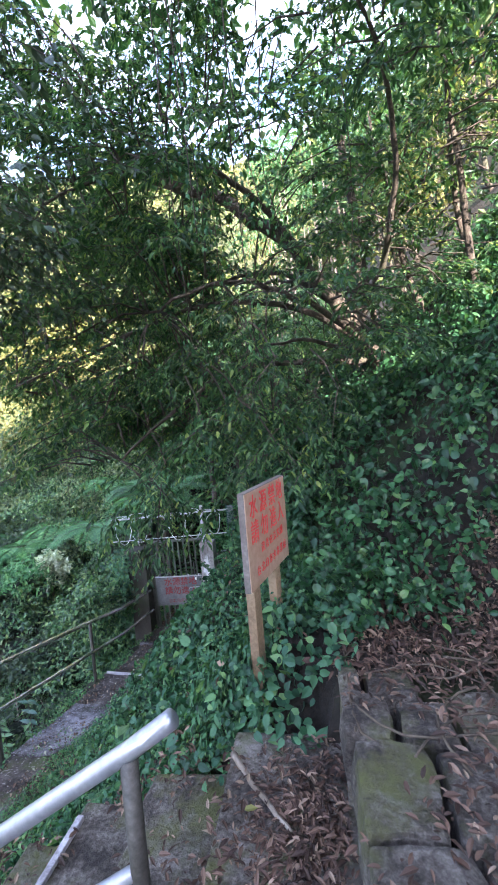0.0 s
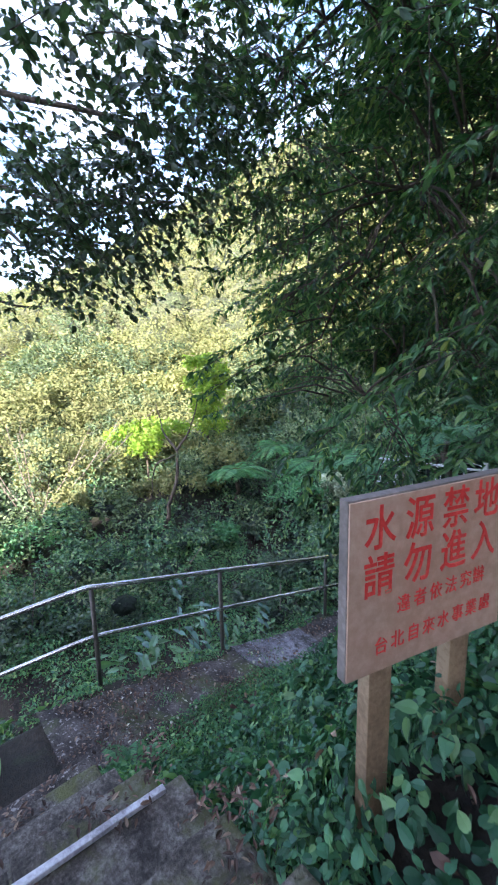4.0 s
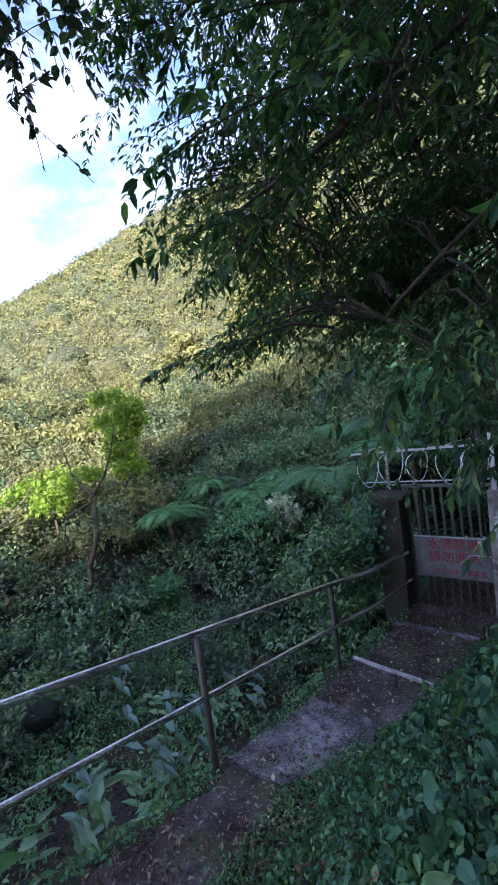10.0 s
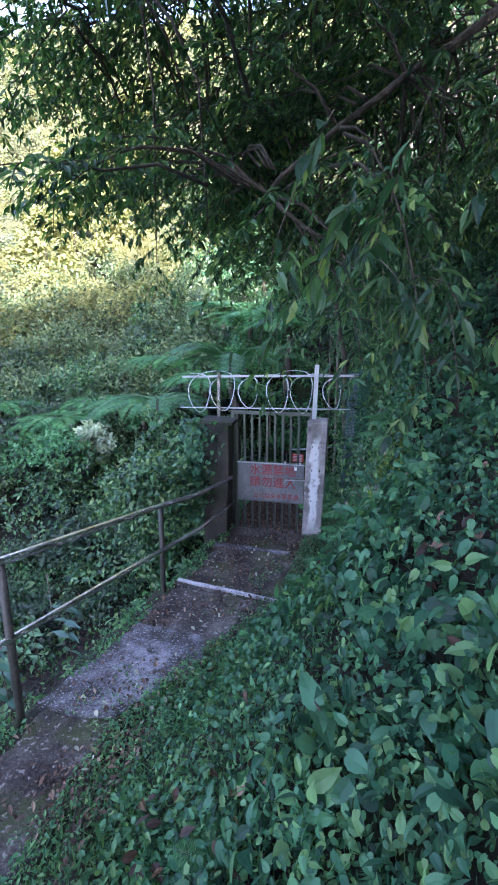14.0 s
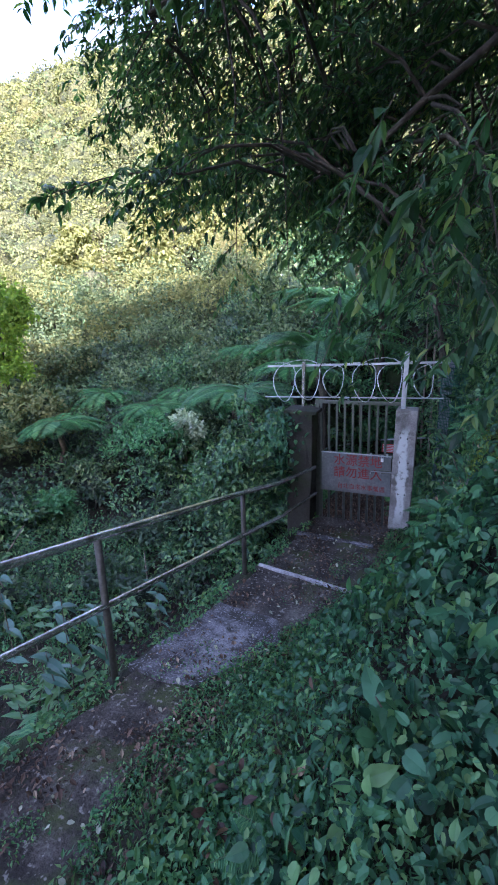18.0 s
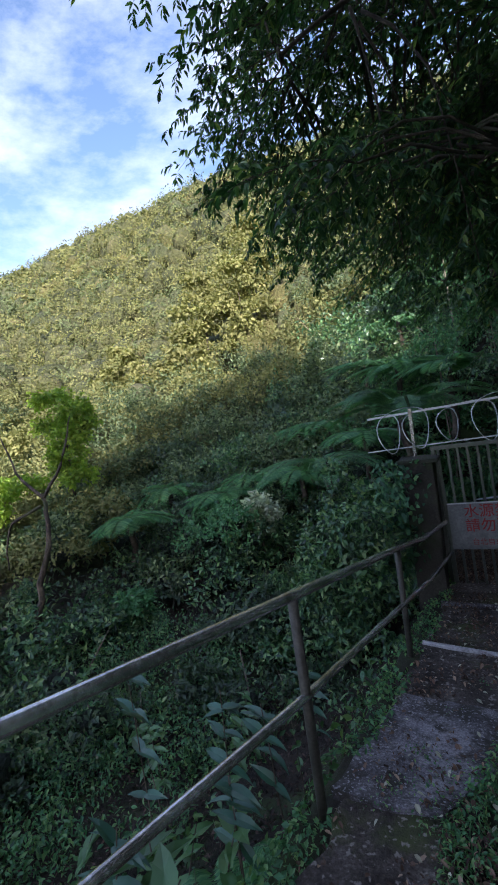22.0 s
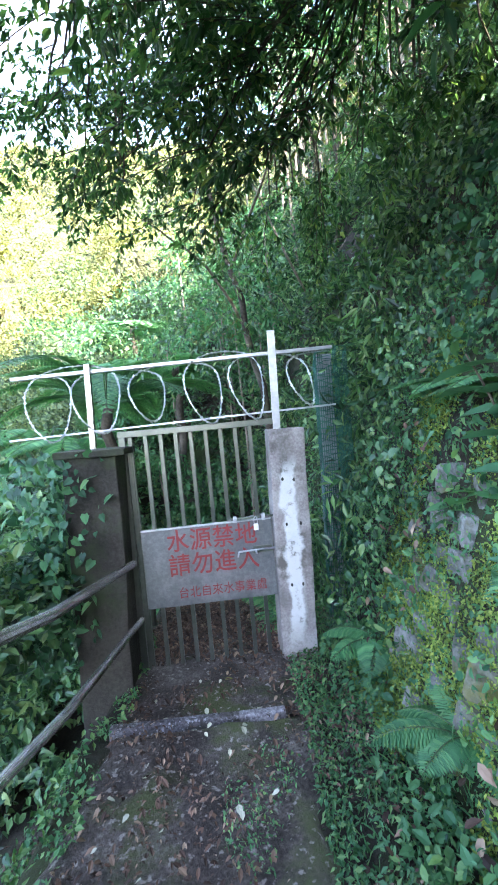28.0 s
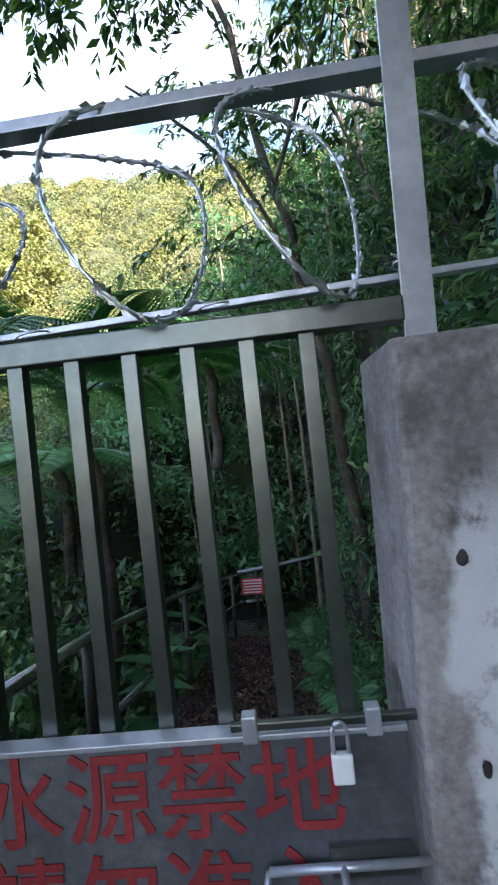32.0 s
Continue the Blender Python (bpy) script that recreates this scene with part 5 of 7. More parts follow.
def build_litter():
    n = 22000
    y = rng.uniform(2.7, 13.5, n)
    f = rng.uniform(0, 1.15, n)
    x = path_left(y) + 0.15 + (path_right(y) - path_left(y)) * f
    keep = rng.uniform(0, 1, n) < smooth(-0.6, 0.8, wobble(x, y, 0.25) + 0.7 * np.abs(f - 0.5) + 0.6 * (y > 8.6)) * np.where((y > 4.8) & (y < 5.8), 0.35, 1.0)
    x, y = x[keep], y[keep]
    surface_leaves(x, y, rng.uniform(0.035, 0.06, len(x)), 0.014 + 0.04 * rng.uniform(0, 1, len(x)) ** 2, 0.5, LITTER, "leaf_litter", "dry brown leaves scattered on the path", "fallen leaves", BLADE, 0.3)
    n = 9000
    y = rng.uniform(8.5, 13.4, n)
    x = path_left(y) + 0.1 + (path_right(y) - path_left(y) - 0.1) * rng.uniform(0, 1, n)
    surface_leaves(x, y, rng.uniform(0.03, 0.055, n), rng.uniform(0.03, 0.075, n), 0.42, LITTER, "leaf_litter", "dry pinkish-brown leaves covering the path beyond the gate", "fallen leaves", BLADE, 0.35)
    n = 110
    y = rng.uniform(3.2, 8.2, n)
    x = path_left(y) + 0.25 + 0.75 * rng.uniform(0, 1, n)
    surface_leaves(x, y, np.full(n, 0.06), rng.uniform(0.022, 0.045, n), 0.75, LITTER_PALE, "pale_leaves", "pale curled leaves lying on the path", "fallen leaves", BLADE, 0.25)
    n = 9000
    x, y = rng.uniform(-2.2, 1.9, n), rng.uniform(1.0, 3.15, n)
    keep = rng.uniform(0, 1, n) < smooth(-0.3, 0.7, wobble(x, y, 0.22) + 0.5 * smooth(0.2, 0.9, x))
    x, y = x[keep], y[keep]
    zt = np.array([max([z for sx, z in zip(STEP_X[:-1], STEP_Z) if v >= sx] or [0.72]) for v in x])
    zt = np.where(x > 0.52, 2.68, zt)
    at = np.stack([x, y, np.maximum(zt, land(x, y)) + rng.uniform(0.015, 0.05, len(x))], -1)
    no = unit(np.array([0, 0, 1.0]) + rand_dirs(len(x)) * 0.45)
    tagged(leaves("leaf_litter", at, unit(np.cross(no, rand_dirs(len(x)))), no, rng.uniform(0.02, 0.06, len(x)), 0.38, LITTER, BLADE), "heaps of dry brown leaves on the steps", "fallen leaves", kind="stuff")
    n = 12000
    x, y = rng.uniform(0.5, 3.4, n), rng.uniform(2.6, 3.5, n)
    surface_leaves(x, y, rng.uniform(0.0, 0.05, n), 0.016 + 0.05 * rng.uniform(0, 1, n) ** 1.8, 0.35, LITTER, "leaf_litter", "brown leaf litter on the slope behind the steps", "fallen leaves", BLADE, 0.5)
    n = 15000
    y = rng.uniform(1.5, 9.0, n)
    x = path_left(y) - 0.1 - 4.2 * rng.uniform(0, 1, n)
    surface_leaves(x, y, rng.uniform(0.0, 0.05, n), rng.uniform(0.03, 0.08, n), 0.4, LITTER_DARK, "leaf_litter", "dark brown leaf litter below the rail", "fallen leaves", BLADE, 0.5)
    lines = []
    for k in range(26):
        x0, y0 = rng.uniform(0.45, 1.3), rng.uniform(2.3, 3.2)
        a = rng.uniform(0, 6.28)
        pts = []
        for s in np.linspace(0, 1, 7):
            px, py = max(x0 + s * 0.55 * math.cos(a + s), 0.56), y0 + s * 0.45 * math.sin(a + s)
            pts.append((px, py, max(float(land(px, py)), 2.68) + 0.018 + 0.012 * math.sin(9 * s + k)))
        lines.append((pts, rng.uniform(0.0015, 0.006)))
    stick = thing("fallen_stick", "pale weathered stick lying on the stone step", "stick")
    tubes("shaft", [limb(((0.02, 2.62, 2.385), (0.14, 2.47, 2.372), (0.30, 2.27, 2.38)), 0.014, 0.008, 10)], PALE_BARK, stick, 7)
    n = 1500
    x, y = rng.normal(0.36, 0.13, n), rng.normal(2.25, 0.22, n)
    ok = (x < 0.52) & (y < 2.75)
    x, y = x[ok], y[ok]
    no = unit(np.array([0, 0, 1.0]) + rand_dirs(len(x)) * 0.5)
    tagged(leaves("leaf_litter", np.stack([x, y, 2.365 + 0.07 * smooth(0.2, 0.5, x) * rng.uniform(0, 1, len(x))], -1), unit(np.cross(no, rand_dirs(len(x)))), no, rng.uniform(0.02, 0.06, len(x)), 0.34, LITTER, BLADE), "brown leaves drifted against the kerb stones", "fallen leaves", kind="stuff")
    tagged(tubes("roots", lines, TWIG, None, 5), "thin roots and dead twigs lying over the stones", "roots", kind="stuff")
    for px, py, c in ((0.12, 2.32, LEAF_GOLD), (-2.12, 5.72, LEAF_GOLD), (-2.13, 8.2, LEAF_GOLD)):
        z = max(float(land(px, py)), 2.36 if px > 0 else 0) + 0.05
        ob = leaves("fallen_leaf", np.array([[px, py, z]]), np.array([[1, 0.4, 0.0]]), np.array([[0.1, 0, 1.0]]), np.array([0.055]), 0.6, c, BLADE)
        tagged(ob, "single bright yellow leaf lying on the ground", "leaf")


def limb(points, r0, r1, n=14):
    """A smooth line through a few points, thinning from r0 to r1."""
    p = np.asarray(points, float)
    t = np.linspace(0, len(p) - 1, n)
    i = np.clip(t.astype(int), 0, len(p) - 2)
    f = (t - i)[:, None]
    prev, nxt = p[np.maximum(i - 1, 0)], p[np.minimum(i + 2, len(p) - 1)]
    a, b = p[i], p[i + 1]
    q = 0.5 * (2 * a + (b - prev) * f + (2 * prev - 5 * a + 4 * b - nxt) * f**2 + (3 * a - prev - 3 * b + nxt) * f**3)
    q[1:-1] += rng.normal(0, 0.4, (n - 2, 3)) * (r0 + r1) / 2
    return q, np.linspace(r0, r1, n)


def twigs(anchors, heads, lengths, per, leaf_len, leaf_w, sag):
    """Drooping twigs with leaves along them: lines for the wood and arrays for the leaves."""
    n = len(anchors)
    s = np.linspace(0, 1, 6)
    pts = anchors[:, None] + heads[:, None] * (lengths[:, None] * s)[..., None] + np.array([0, 0, -1.0]) * (sag * lengths)[:, None, None] * (s**2)[None, :, None]
    f = rng.uniform(0.05, 1.0, (n, per))
    k = np.minimum((f * 5).astype(int), 4)
    w = (f * 5 - k)[..., None]
    rows = np.arange(n)[:, None]
    at = pts[rows, k] * (1 - w) + pts[rows, k + 1] * w
    run = unit(pts[rows, k + 1] - pts[rows, k])
    side = unit(np.cross(run, [0, 0, 1.0])) * np.where(rng.uniform(0, 1, (n, per, 1)) < 0.5, -1, 1)
    along = unit(run * 0.7 + side * 0.8 + rng.normal(0, 0.3, run.shape) + np.array([0, 0, -0.4]))
    normal = unit(np.array([0, 0, 1.0]) + rng.normal(0, 0.45, run.shape))
    m = n * per
    return pts, at.reshape(m, 3), along.reshape(m, 3), normal.reshape(m, 3), leaf_len * rng.uniform(0.6, 1.25, m), leaf_w * rng.uniform(0.8, 1.2, m)


def build_overhanging_tree():
    tree = thing("overhanging_tree", "large dark tree leaning over the path with drooping leafy branches", "tree")
    trunk = [((1.75, 6.5, 3.3), (1.5, 6.6, 4.2), (1.15, 6.6, 5.0), (0.5, 6.5, 5.9), (-0.5, 6.4, 6.7), (-1.6, 6.2, 7.2)), ((1.25, 7.3, 3.8), (1.25, 7.3, 4.8), (1.35, 7.4, 6.2), (1.2, 7.6, 8.0))]
    tubes("trunk", [limb(trunk[0], 0.15, 0.05, 22), limb(trunk[1], 0.11, 0.05, 18)], BARK, tree, 10)
    limbs = [((1.2, 6.6, 4.8), (0.4, 6.3, 5.2), (-0.7, 6.0, 5.3), (-1.9, 5.8, 4.9), (-3.0, 5.6, 4.5)), ((0.9, 6.6, 5.3), (0.1, 7.0, 5.9), (-1.2, 7.6, 5.9), (-2.4, 8.0, 5.4)),
             ((0.5, 6.5, 5.9), (0.0, 5.8, 6.4), (-0.8, 5.0, 6.5), (-1.8, 4.6, 6.0)), ((1.35, 6.6, 4.5), (0.7, 6.2, 4.5), (-0.3, 6.0, 4.5), (-1.2, 5.8, 4.0), (-1.8, 5.7, 3.5)),
             ((1.2, 6.6, 5.0), (1.5, 5.9, 5.8), (1.4, 5.0, 6.6), (1.0, 4.2, 7.0)), ((1.3, 7.3, 5.3), (0.7, 8.0, 6.0), (-0.4, 8.7, 6.2), (-1.4, 9.2, 5.8)),
             ((1.3, 7.4, 6.0), (2.2, 7.6, 7.0), (3.0, 7.2, 7.8)), ((0.6, 6.5, 5.8), (-0.6, 6.7, 6.9), (-2.0, 6.6, 7.4), (-3.2, 6.2, 7.0)), ((1.45, 6.6, 4.3), (0.9, 7.0, 4.8), (0.1, 7.5, 5.0), (-0.9, 7.9, 4.7)),
             ((1.3, 6.6, 4.7), (0.6, 5.8, 5.1), (-0.2, 5.2, 5.3), (-1.0, 4.9, 5.0))]
    wood = []
    for p in limbs:
        line, rad = limb(p, 0.048, 0.012, 18)
        tubes("limb", [(line, rad)], BARK, tree, 7)
        wood.append(line)
    wood = np.concatenate(wood)
    # boughs leave the limbs; each ends in a flat spray of leafy twigs, tier over tier
    n = 3400
    x, y = rng.uniform(-3.9, 3.2, n), rng.uniform(4.35, 10.0, n)
    low = 3.36 + 0.45 * smooth(5.4, 6.8, y) + 0.9 * smooth(-2.6, -3.8, x) + 0.35 * wobble(x, y, 0.7) + 0.5 * smooth(5.2, 4.2, y) + 0.5 * smooth(0.0, 2.0, x) + 1.0 * smooth(0.6, 1.5, x)
    z = low + (8.4 - low) * rng.uniform(0, 1, n) ** 1.25
    hole = wobble(x + 0.4 * z, y - 0.3 * z, 0.75)
    keep = (hole > -0.45) & (x > 1.1 - 1.2 * (y - 2.25) - 0.45 * np.maximum(z - 5.0, 0) + 0.25 * wobble(y, z, 0.4)) & (x > -3.55 + 0.3 * wobble(z, y, 0.5)) & ~((x < -2.7) & (z < 4.1)) & (z > hill_z(x, y) + 0.5) & ((x < -0.6) | (rng.uniform(0, 1, n) < 0.36)) & ((z < 5.6) | (rng.uniform(0, 1, n) < np.where(y < 7.2, 0.85, 0.4))) & ((y < 8.6) | (rng.uniform(0, 1, n) < 0.4))
    root = np.stack([x, y, z], -1)[keep]
    n = len(root)
    near = wood[np.argmin(((root[:, None] - wood[None]) ** 2).sum(-1), 1)]
    out = unit((root - near) * np.array([1, 1, 0.2]))
    head = unit(out * 0.7 + np.stack([-0.5 + rng.normal(0, 0.45, n), -0.4 + rng.normal(0, 0.45, n), rng.normal(-0.12, 0.15, n)], -1))
    reach = rng.uniform(0.5, 0.95, n)
    s = np.linspace(0, 1, 7)
    spine = root[:, None] + head[:, None] * (reach[:, None] * s)[..., None] - np.array([0, 0, 0.28]) * (reach[:, None] * s**2)[..., None]
    gap = near - root
    near = root + gap * np.minimum(1.0, 0.55 / (np.linalg.norm(gap, axis=1, keepdims=True) + 1e-6))
    mid = (near + root) / 2 + np.stack([np.zeros(n), np.zeros(n), 0.12 * np.linalg.norm(root - near, axis=1)], -1)
    boughs = [(np.concatenate([[near[k], mid[k]], spine[k]]), [0.011, 0.009, 0.007, 0.006, 0.005, 0.004, 0.003, 0.0025, 0.002]) for k in range(n)]
    tagged(tubes("branch_work", boughs, BARK, tree, 4), kind="stuff")
    per = 12
    along_f = np.tile(np.linspace(0.08, 1.0, per), (n, 1))
    k = np.minimum((along_f * 6).astype(int), 5)
    w = (along_f * 6 - k)[..., None]
    rows = np.arange(n)[:, None]
    a = spine[rows, k] * (1 - w) + spine[rows, k + 1] * w
    side = unit(np.cross(head, [0, 0, 1.0]))[:, None] * np.where(np.arange(per) % 2, 1.0, -1.0)[None, :, None]
    twig_head = unit(head[:, None] * 0.65 + side * 0.8 + rng.normal(0, 0.18, a.shape)).reshape(-1, 3)
    length = (rng.uniform(0.26, 0.42, (n, per)) * (1.05 - 0.55 * along_f)).reshape(-1)
    pts, at, al, no, ln, wd = twigs(a.reshape(-1, 3), twig_head, length, 13, 0.068, 0.36, 0.35)
    tagged(tubes("twig_work", [(p, [0.004, 0.0035, 0.003, 0.0025, 0.002, 0.0015]) for p in pts[::3]], BARK, tree, 3), kind="stuff")
    close = (at[:, 2] < 5.6) & (at[:, 1] < 7.8)
    for pick, shape in ((close, BLADE), (~close, DIAMOND)):
        tagged(leaves("crown", at[pick], al[pick], no[pick], ln[pick] * (1.0 if shape is BLADE else 1.15), wd[pick], LEAF_TREE, shape, tree), kind="stuff")
    # Coarse leaf masses added high up to hold sky light off the crown.
    top = np.stack([rng.uniform(-3.0, 1.5, 11), rng.uniform(5.2, 8.5, 11), rng.uniform(7.4, 9.0, 11)], -1)
    rad = np.full((11, 3), 1.0) * rng.uniform(0.7, 1.1, (11, 1))
    tagged(leaves("sky_block_crown", *cloud(top, rad, 16, 12, 0.25, 0.17), 0.5, LEAF_TREE, DIAMOND, tree), kind="stuff")
    m = 36
    inner = np.stack([rng.uniform(-3.2, -0.4, m), rng.uniform(6.4, 10.5, m), rng.uniform(5.2, 6.8, m)], -1)
    inner[:, 2] += 0.5 * smooth(-2.2, -3.4, inner[:, 0])
    tagged(leaves("inner_crown", *cloud(inner, np.full((m, 3), 0.55), 9, 11, 0.3, 0.13), 0.45, LEAF_TREE, DIAMOND, tree), kind="stuff")
    # low sprays that hang over the path
    anchors = np.array([(-1.35, 4.25, 3.1), (-1.25, 4.35, 2.95), (-1.15, 4.3, 3.1), (-1.0, 4.4, 2.9), (-0.8, 4.3, 3.0), (-0.85, 4.6, 3.0), (-1.45, 4.6, 3.15), (-1.2, 4.8, 3.0), (-0.6, 4.5, 3.1), (-1.0, 5.0, 3.05), (-0.7, 4.9, 3.1), (-1.15, 5.4, 3.1)])
    for hang in anchors:
        a = hang + rng.normal(0, 0.09, (3, 3))
        head = unit(np.stack([rng.normal(-0.25, 0.3, 3), rng.normal(-0.1, 0.3, 3), np.full(3, -0.4)], -1))
        pts, at, al, no, ln, wd = twigs(a, head, rng.uniform(0.16, 0.3, 3), 8, 0.088, 0.34, 0.5)
        spray = tagged(leaves("hanging_spray", at, al, no, ln, wd, LEAF_TREE, BLADE, tree), kind="stuff")
        tubes("twig", [(p, 0.0014) for p in pts], TWIG, spray, 4)


def build_left_canopy():
    tree = thing("canopy_tree", "tree with dark rounded leaves hanging against the sky", "tree")
    arms = [((-7.5, -1.0, 5.0), (-5.6, 0.9, 6.4), (-4.4, 2.0, 6.3), (-3.0, 3.2, 5.8), (-2.2, 3.9, 5.5)), ((-6.5, 0.2, 6.0), (-5.4, 2.0, 5.9), (-4.7, 3.2, 5.4), (-4.2, 4.2, 5.2)),
            ((-5.6, 0.9, 6.4), (-3.8, 1.3, 6.8), (-2.4, 1.9, 6.8), (-1.4, 2.8, 6.6)), ((-7.5, -1.0, 5.0), (-6.8, 1.2, 5.2), (-6.0, 2.6, 4.9), (-5.4, 3.6, 4.6))]
    tubes("trunk", [limb(((-8.0, -1.6, -1.0), (-7.9, -1.4, 2.0), (-7.5, -1.0, 5.0)), 0.2, 0.12, 10)], BARK, tree, 10)
    for p in arms:
        tubes("limb", [limb(p, 0.05, 0.012, 16)], BARK, tree, 7)
    n = 1000
    x, y = rng.uniform(-5.9, -0.9, n), rng.uniform(0.6, 4.1, n)
    floor_z = 4.55 + 0.75 * np.maximum(y - 2.8, 0) + 0.25 * wobble(x, y, 0.6) + 0.35 * smooth(-3.5, -1.5, x)
    z = floor_z + 2.2 * rng.uniform(0, 1, n) ** 1.3
    keep = wobble(x + z, y, 0.55) > -0.35
    a = np.stack([x, y, z], -1)[keep]
    n = len(a)
    head = unit(np.stack([rng.normal(0.4, 0.7, n), rng.normal(0.4, 0.7, n), rng.normal(-0.2, 0.3, n)], -1))
    pts, at, al, no, ln, wd = twigs(a, head, rng.uniform(0.3, 0.75, n), 15, 0.066, 0.78, 0.3)
    tagged(tubes("twig_work", [(p, 0.003) for p in pts], BARK, tree, 3), kind="stuff")
    tagged(leaves("crown", at, al, no, ln, wd, LEAF_DARK, BLADE, tree), kind="stuff")
    # low branches over the steps
    n = 560
    f, q = rng.uniform(0, 1, n), rng.uniform(0, 1, n)
    x, y = -1.2 - 1.55 * f, 3.0 + 1.2 * q - 0.45 * f
    z = 4.2 + 0.4 * (1 - f) + 0.4 * q + 0.22 * wobble(x, y, 0.3) + 0.85 * rng.uniform(0, 1, n)
    a = np.stack([x, y, z], -1)
    head = unit(np.stack([rng.normal(0.3, 0.7, n), rng.normal(0.2, 0.7, n), rng.normal(-0.2, 0.3, n)], -1))
    pts, at, al, no, ln, wd = twigs(a, head, rng.uniform(0.2, 0.45, n), 13, 0.047, 0.68, 0.2)
    for p in (((-5.4, 2.0, 5.9), (-4.0, 2.8, 5.5), (-2.6, 3.2, 5.0), (-1.5, 3.4, 4.75)), ((-4.7, 3.2, 5.4), (-3.6, 3.2, 4.9), (-2.6, 3.4, 4.55))):
        tubes("limb", [limb(p, 0.022, 0.006, 14)], BARK, tree, 6)
    tagged(tubes("twig_work", [(p, 0.002) for p in pts], BARK, tree, 3), kind="stuff")
    tagged(leaves("low_leaves", at, al, no, ln, wd, LEAF_DARK, BLADE, tree), kind="stuff")


def build_hill_trees():
    n = 165
    x, y = rng.uniform(1.8, 16, n), rng.uniform(2.8, 26, n)
    keep = (y > 7.0) | (x > 10)
    x, y = x[keep], y[keep]
    n = len(x)
    d = np.hypot(x, y - 2)
    size = np.interp(d, [3, 10, 25], [0.7, 1.4, 2.2]) * rng.uniform(0.7, 1.3, n)
    z = hill_z(x, y) + size * 1.0 + np.interp(d, [3, 8, 15], [0.2, 1.4, 2.6])
    at, al, no, ln = cloud(np.stack([x, y, z], -1), np.stack([size, size, size], -1), 22, 18, 0.26, np.interp(d, [3, 10, 25], [0.11, 0.15, 0.24]), 0.6)
    per = 22 * 18
    # Lighter leaves towards the gate stand in for light falling there.
    bright = np.repeat((y > 6.5) & (rng.uniform(0, 1, n) < 0.6), per)
    tagged(leaves("hillside_woods", at[~bright], al[~bright], no[~bright], ln[~bright], 0.42, LEAF_TREE), "dark broadleaf woods climbing the hillside", "woods", kind="stuff")
    tagged(leaves("hillside_woods", at[bright], al[bright], no[bright], ln[bright], 0.42, LEAF_SHRUB), "hillside trees above the gate, leaves lightened to read as lit", "woods", kind="stuff")
    st = [limb(((x[k], y[k], hill_z(x[k], y[k]) - 0.2), (x[k] - 0.2, y[k], (z[k] + hill_z(x[k], y[k])) / 2), (x[k] - 0.5, y[k] - 0.3, z[k] + size[k] * 0.6)), 0.07, 0.02, 8) for k in range(n)]
    tagged(tubes("hillside_trunks", st, BARK, None, 6), "thin dark leaning trunks on the hillside", "woods", kind="stuff")
    # Canopy added overhead to keep sky light off the steps and hillside.
    m = 50
    cx, cy = rng.uniform(0.7, 2.9, m), rng.uniform(-0.5, 4.2, m)
    cz = hill_z(cx, cy) + rng.uniform(3.0, 5.5, m) + 0.6 * smooth(2.2, 1.0, cx)
    at, al, no, ln = cloud(np.stack([cx, cy, cz], -1), np.full((m, 3), 0.9), 18, 16, 0.26, 0.12, 0.6)
    tagged(leaves("hillside_shade_canopy", at, al, no, ln, 0.42, LEAF_TREE), "dark tree canopy added over the steps' hillside to shade it", "woods", kind="stuff")
    st = [limb(((cx[k] + 0.3, cy[k], hill_z(cx[k], cy[k]) - 0.2), (cx[k] + 0.1, cy[k], hill_z(cx[k], cy[k]) + 1.6), (cx[k], cy[k], cz[k])), 0.05, 0.02, 8) for k in range(0, m, 6) if cx[k] > 2.6]
    tagged(tubes("hillside_trunks", st, BARK, None, 6), "thin dark trunks on the hillside above the steps", "woods", kind="stuff")
    # More boughs, added to darken the creeper below them.
    m = 26
    cx, cy = rng.uniform(1.6, 4.4, m), rng.uniform(3.8, 7.2, m)
    cz = hill_z(cx, cy) + rng.uniform(2.4, 4.4, m)
    at, al, no, ln = cloud(np.stack([cx, cy, cz], -1), np.full((m, 3), 0.85), 18, 14, 0.26, 0.11, 0.6)
    tagged(leaves("hillside_shade_canopy", at, al, no, ln, 0.42, LEAF_TREE), "leafy boughs added to shade the creeper on the hillside", "woods", kind="stuff")
    st = [limb(((cx[k] + 0.3, cy[k], hill_z(cx[k], cy[k]) - 0.2), (cx[k] + 0.1, cy[k], hill_z(cx[k], cy[k]) + 1.4), (cx[k], cy[k], cz[k])), 0.05, 0.02, 8) for k in range(0, m, 4)]
    tagged(tubes("hillside_trunks", st, BARK, None, 6), "thin dark trunks above the creeper", "woods", kind="stuff")
    # shrubs close behind the gate and along its right side
    n = 260
    y = rng.uniform(8.8, 16, n)
    x = -1.25 + (y - 8.6) * 0.02 + rng.uniform(0, 2.4, n)
    z = land(x, y, False) + rng.uniform(0.0, 0.9, n)
    s = rng.uniform(0.22, 0.42, n)
    at, al, no, ln = cloud(np.stack([x, y, z], -1), np.stack([s, s, s], -1), 9, 14, 0.3, 0.13, 0.7)
    tagged(leaves("bank_shrubs", at, al, no, ln, 0.3, LEAF_SHRUB), "long-leaved shrubs crowding the bank behind the gate", "shrubs", kind="stuff")


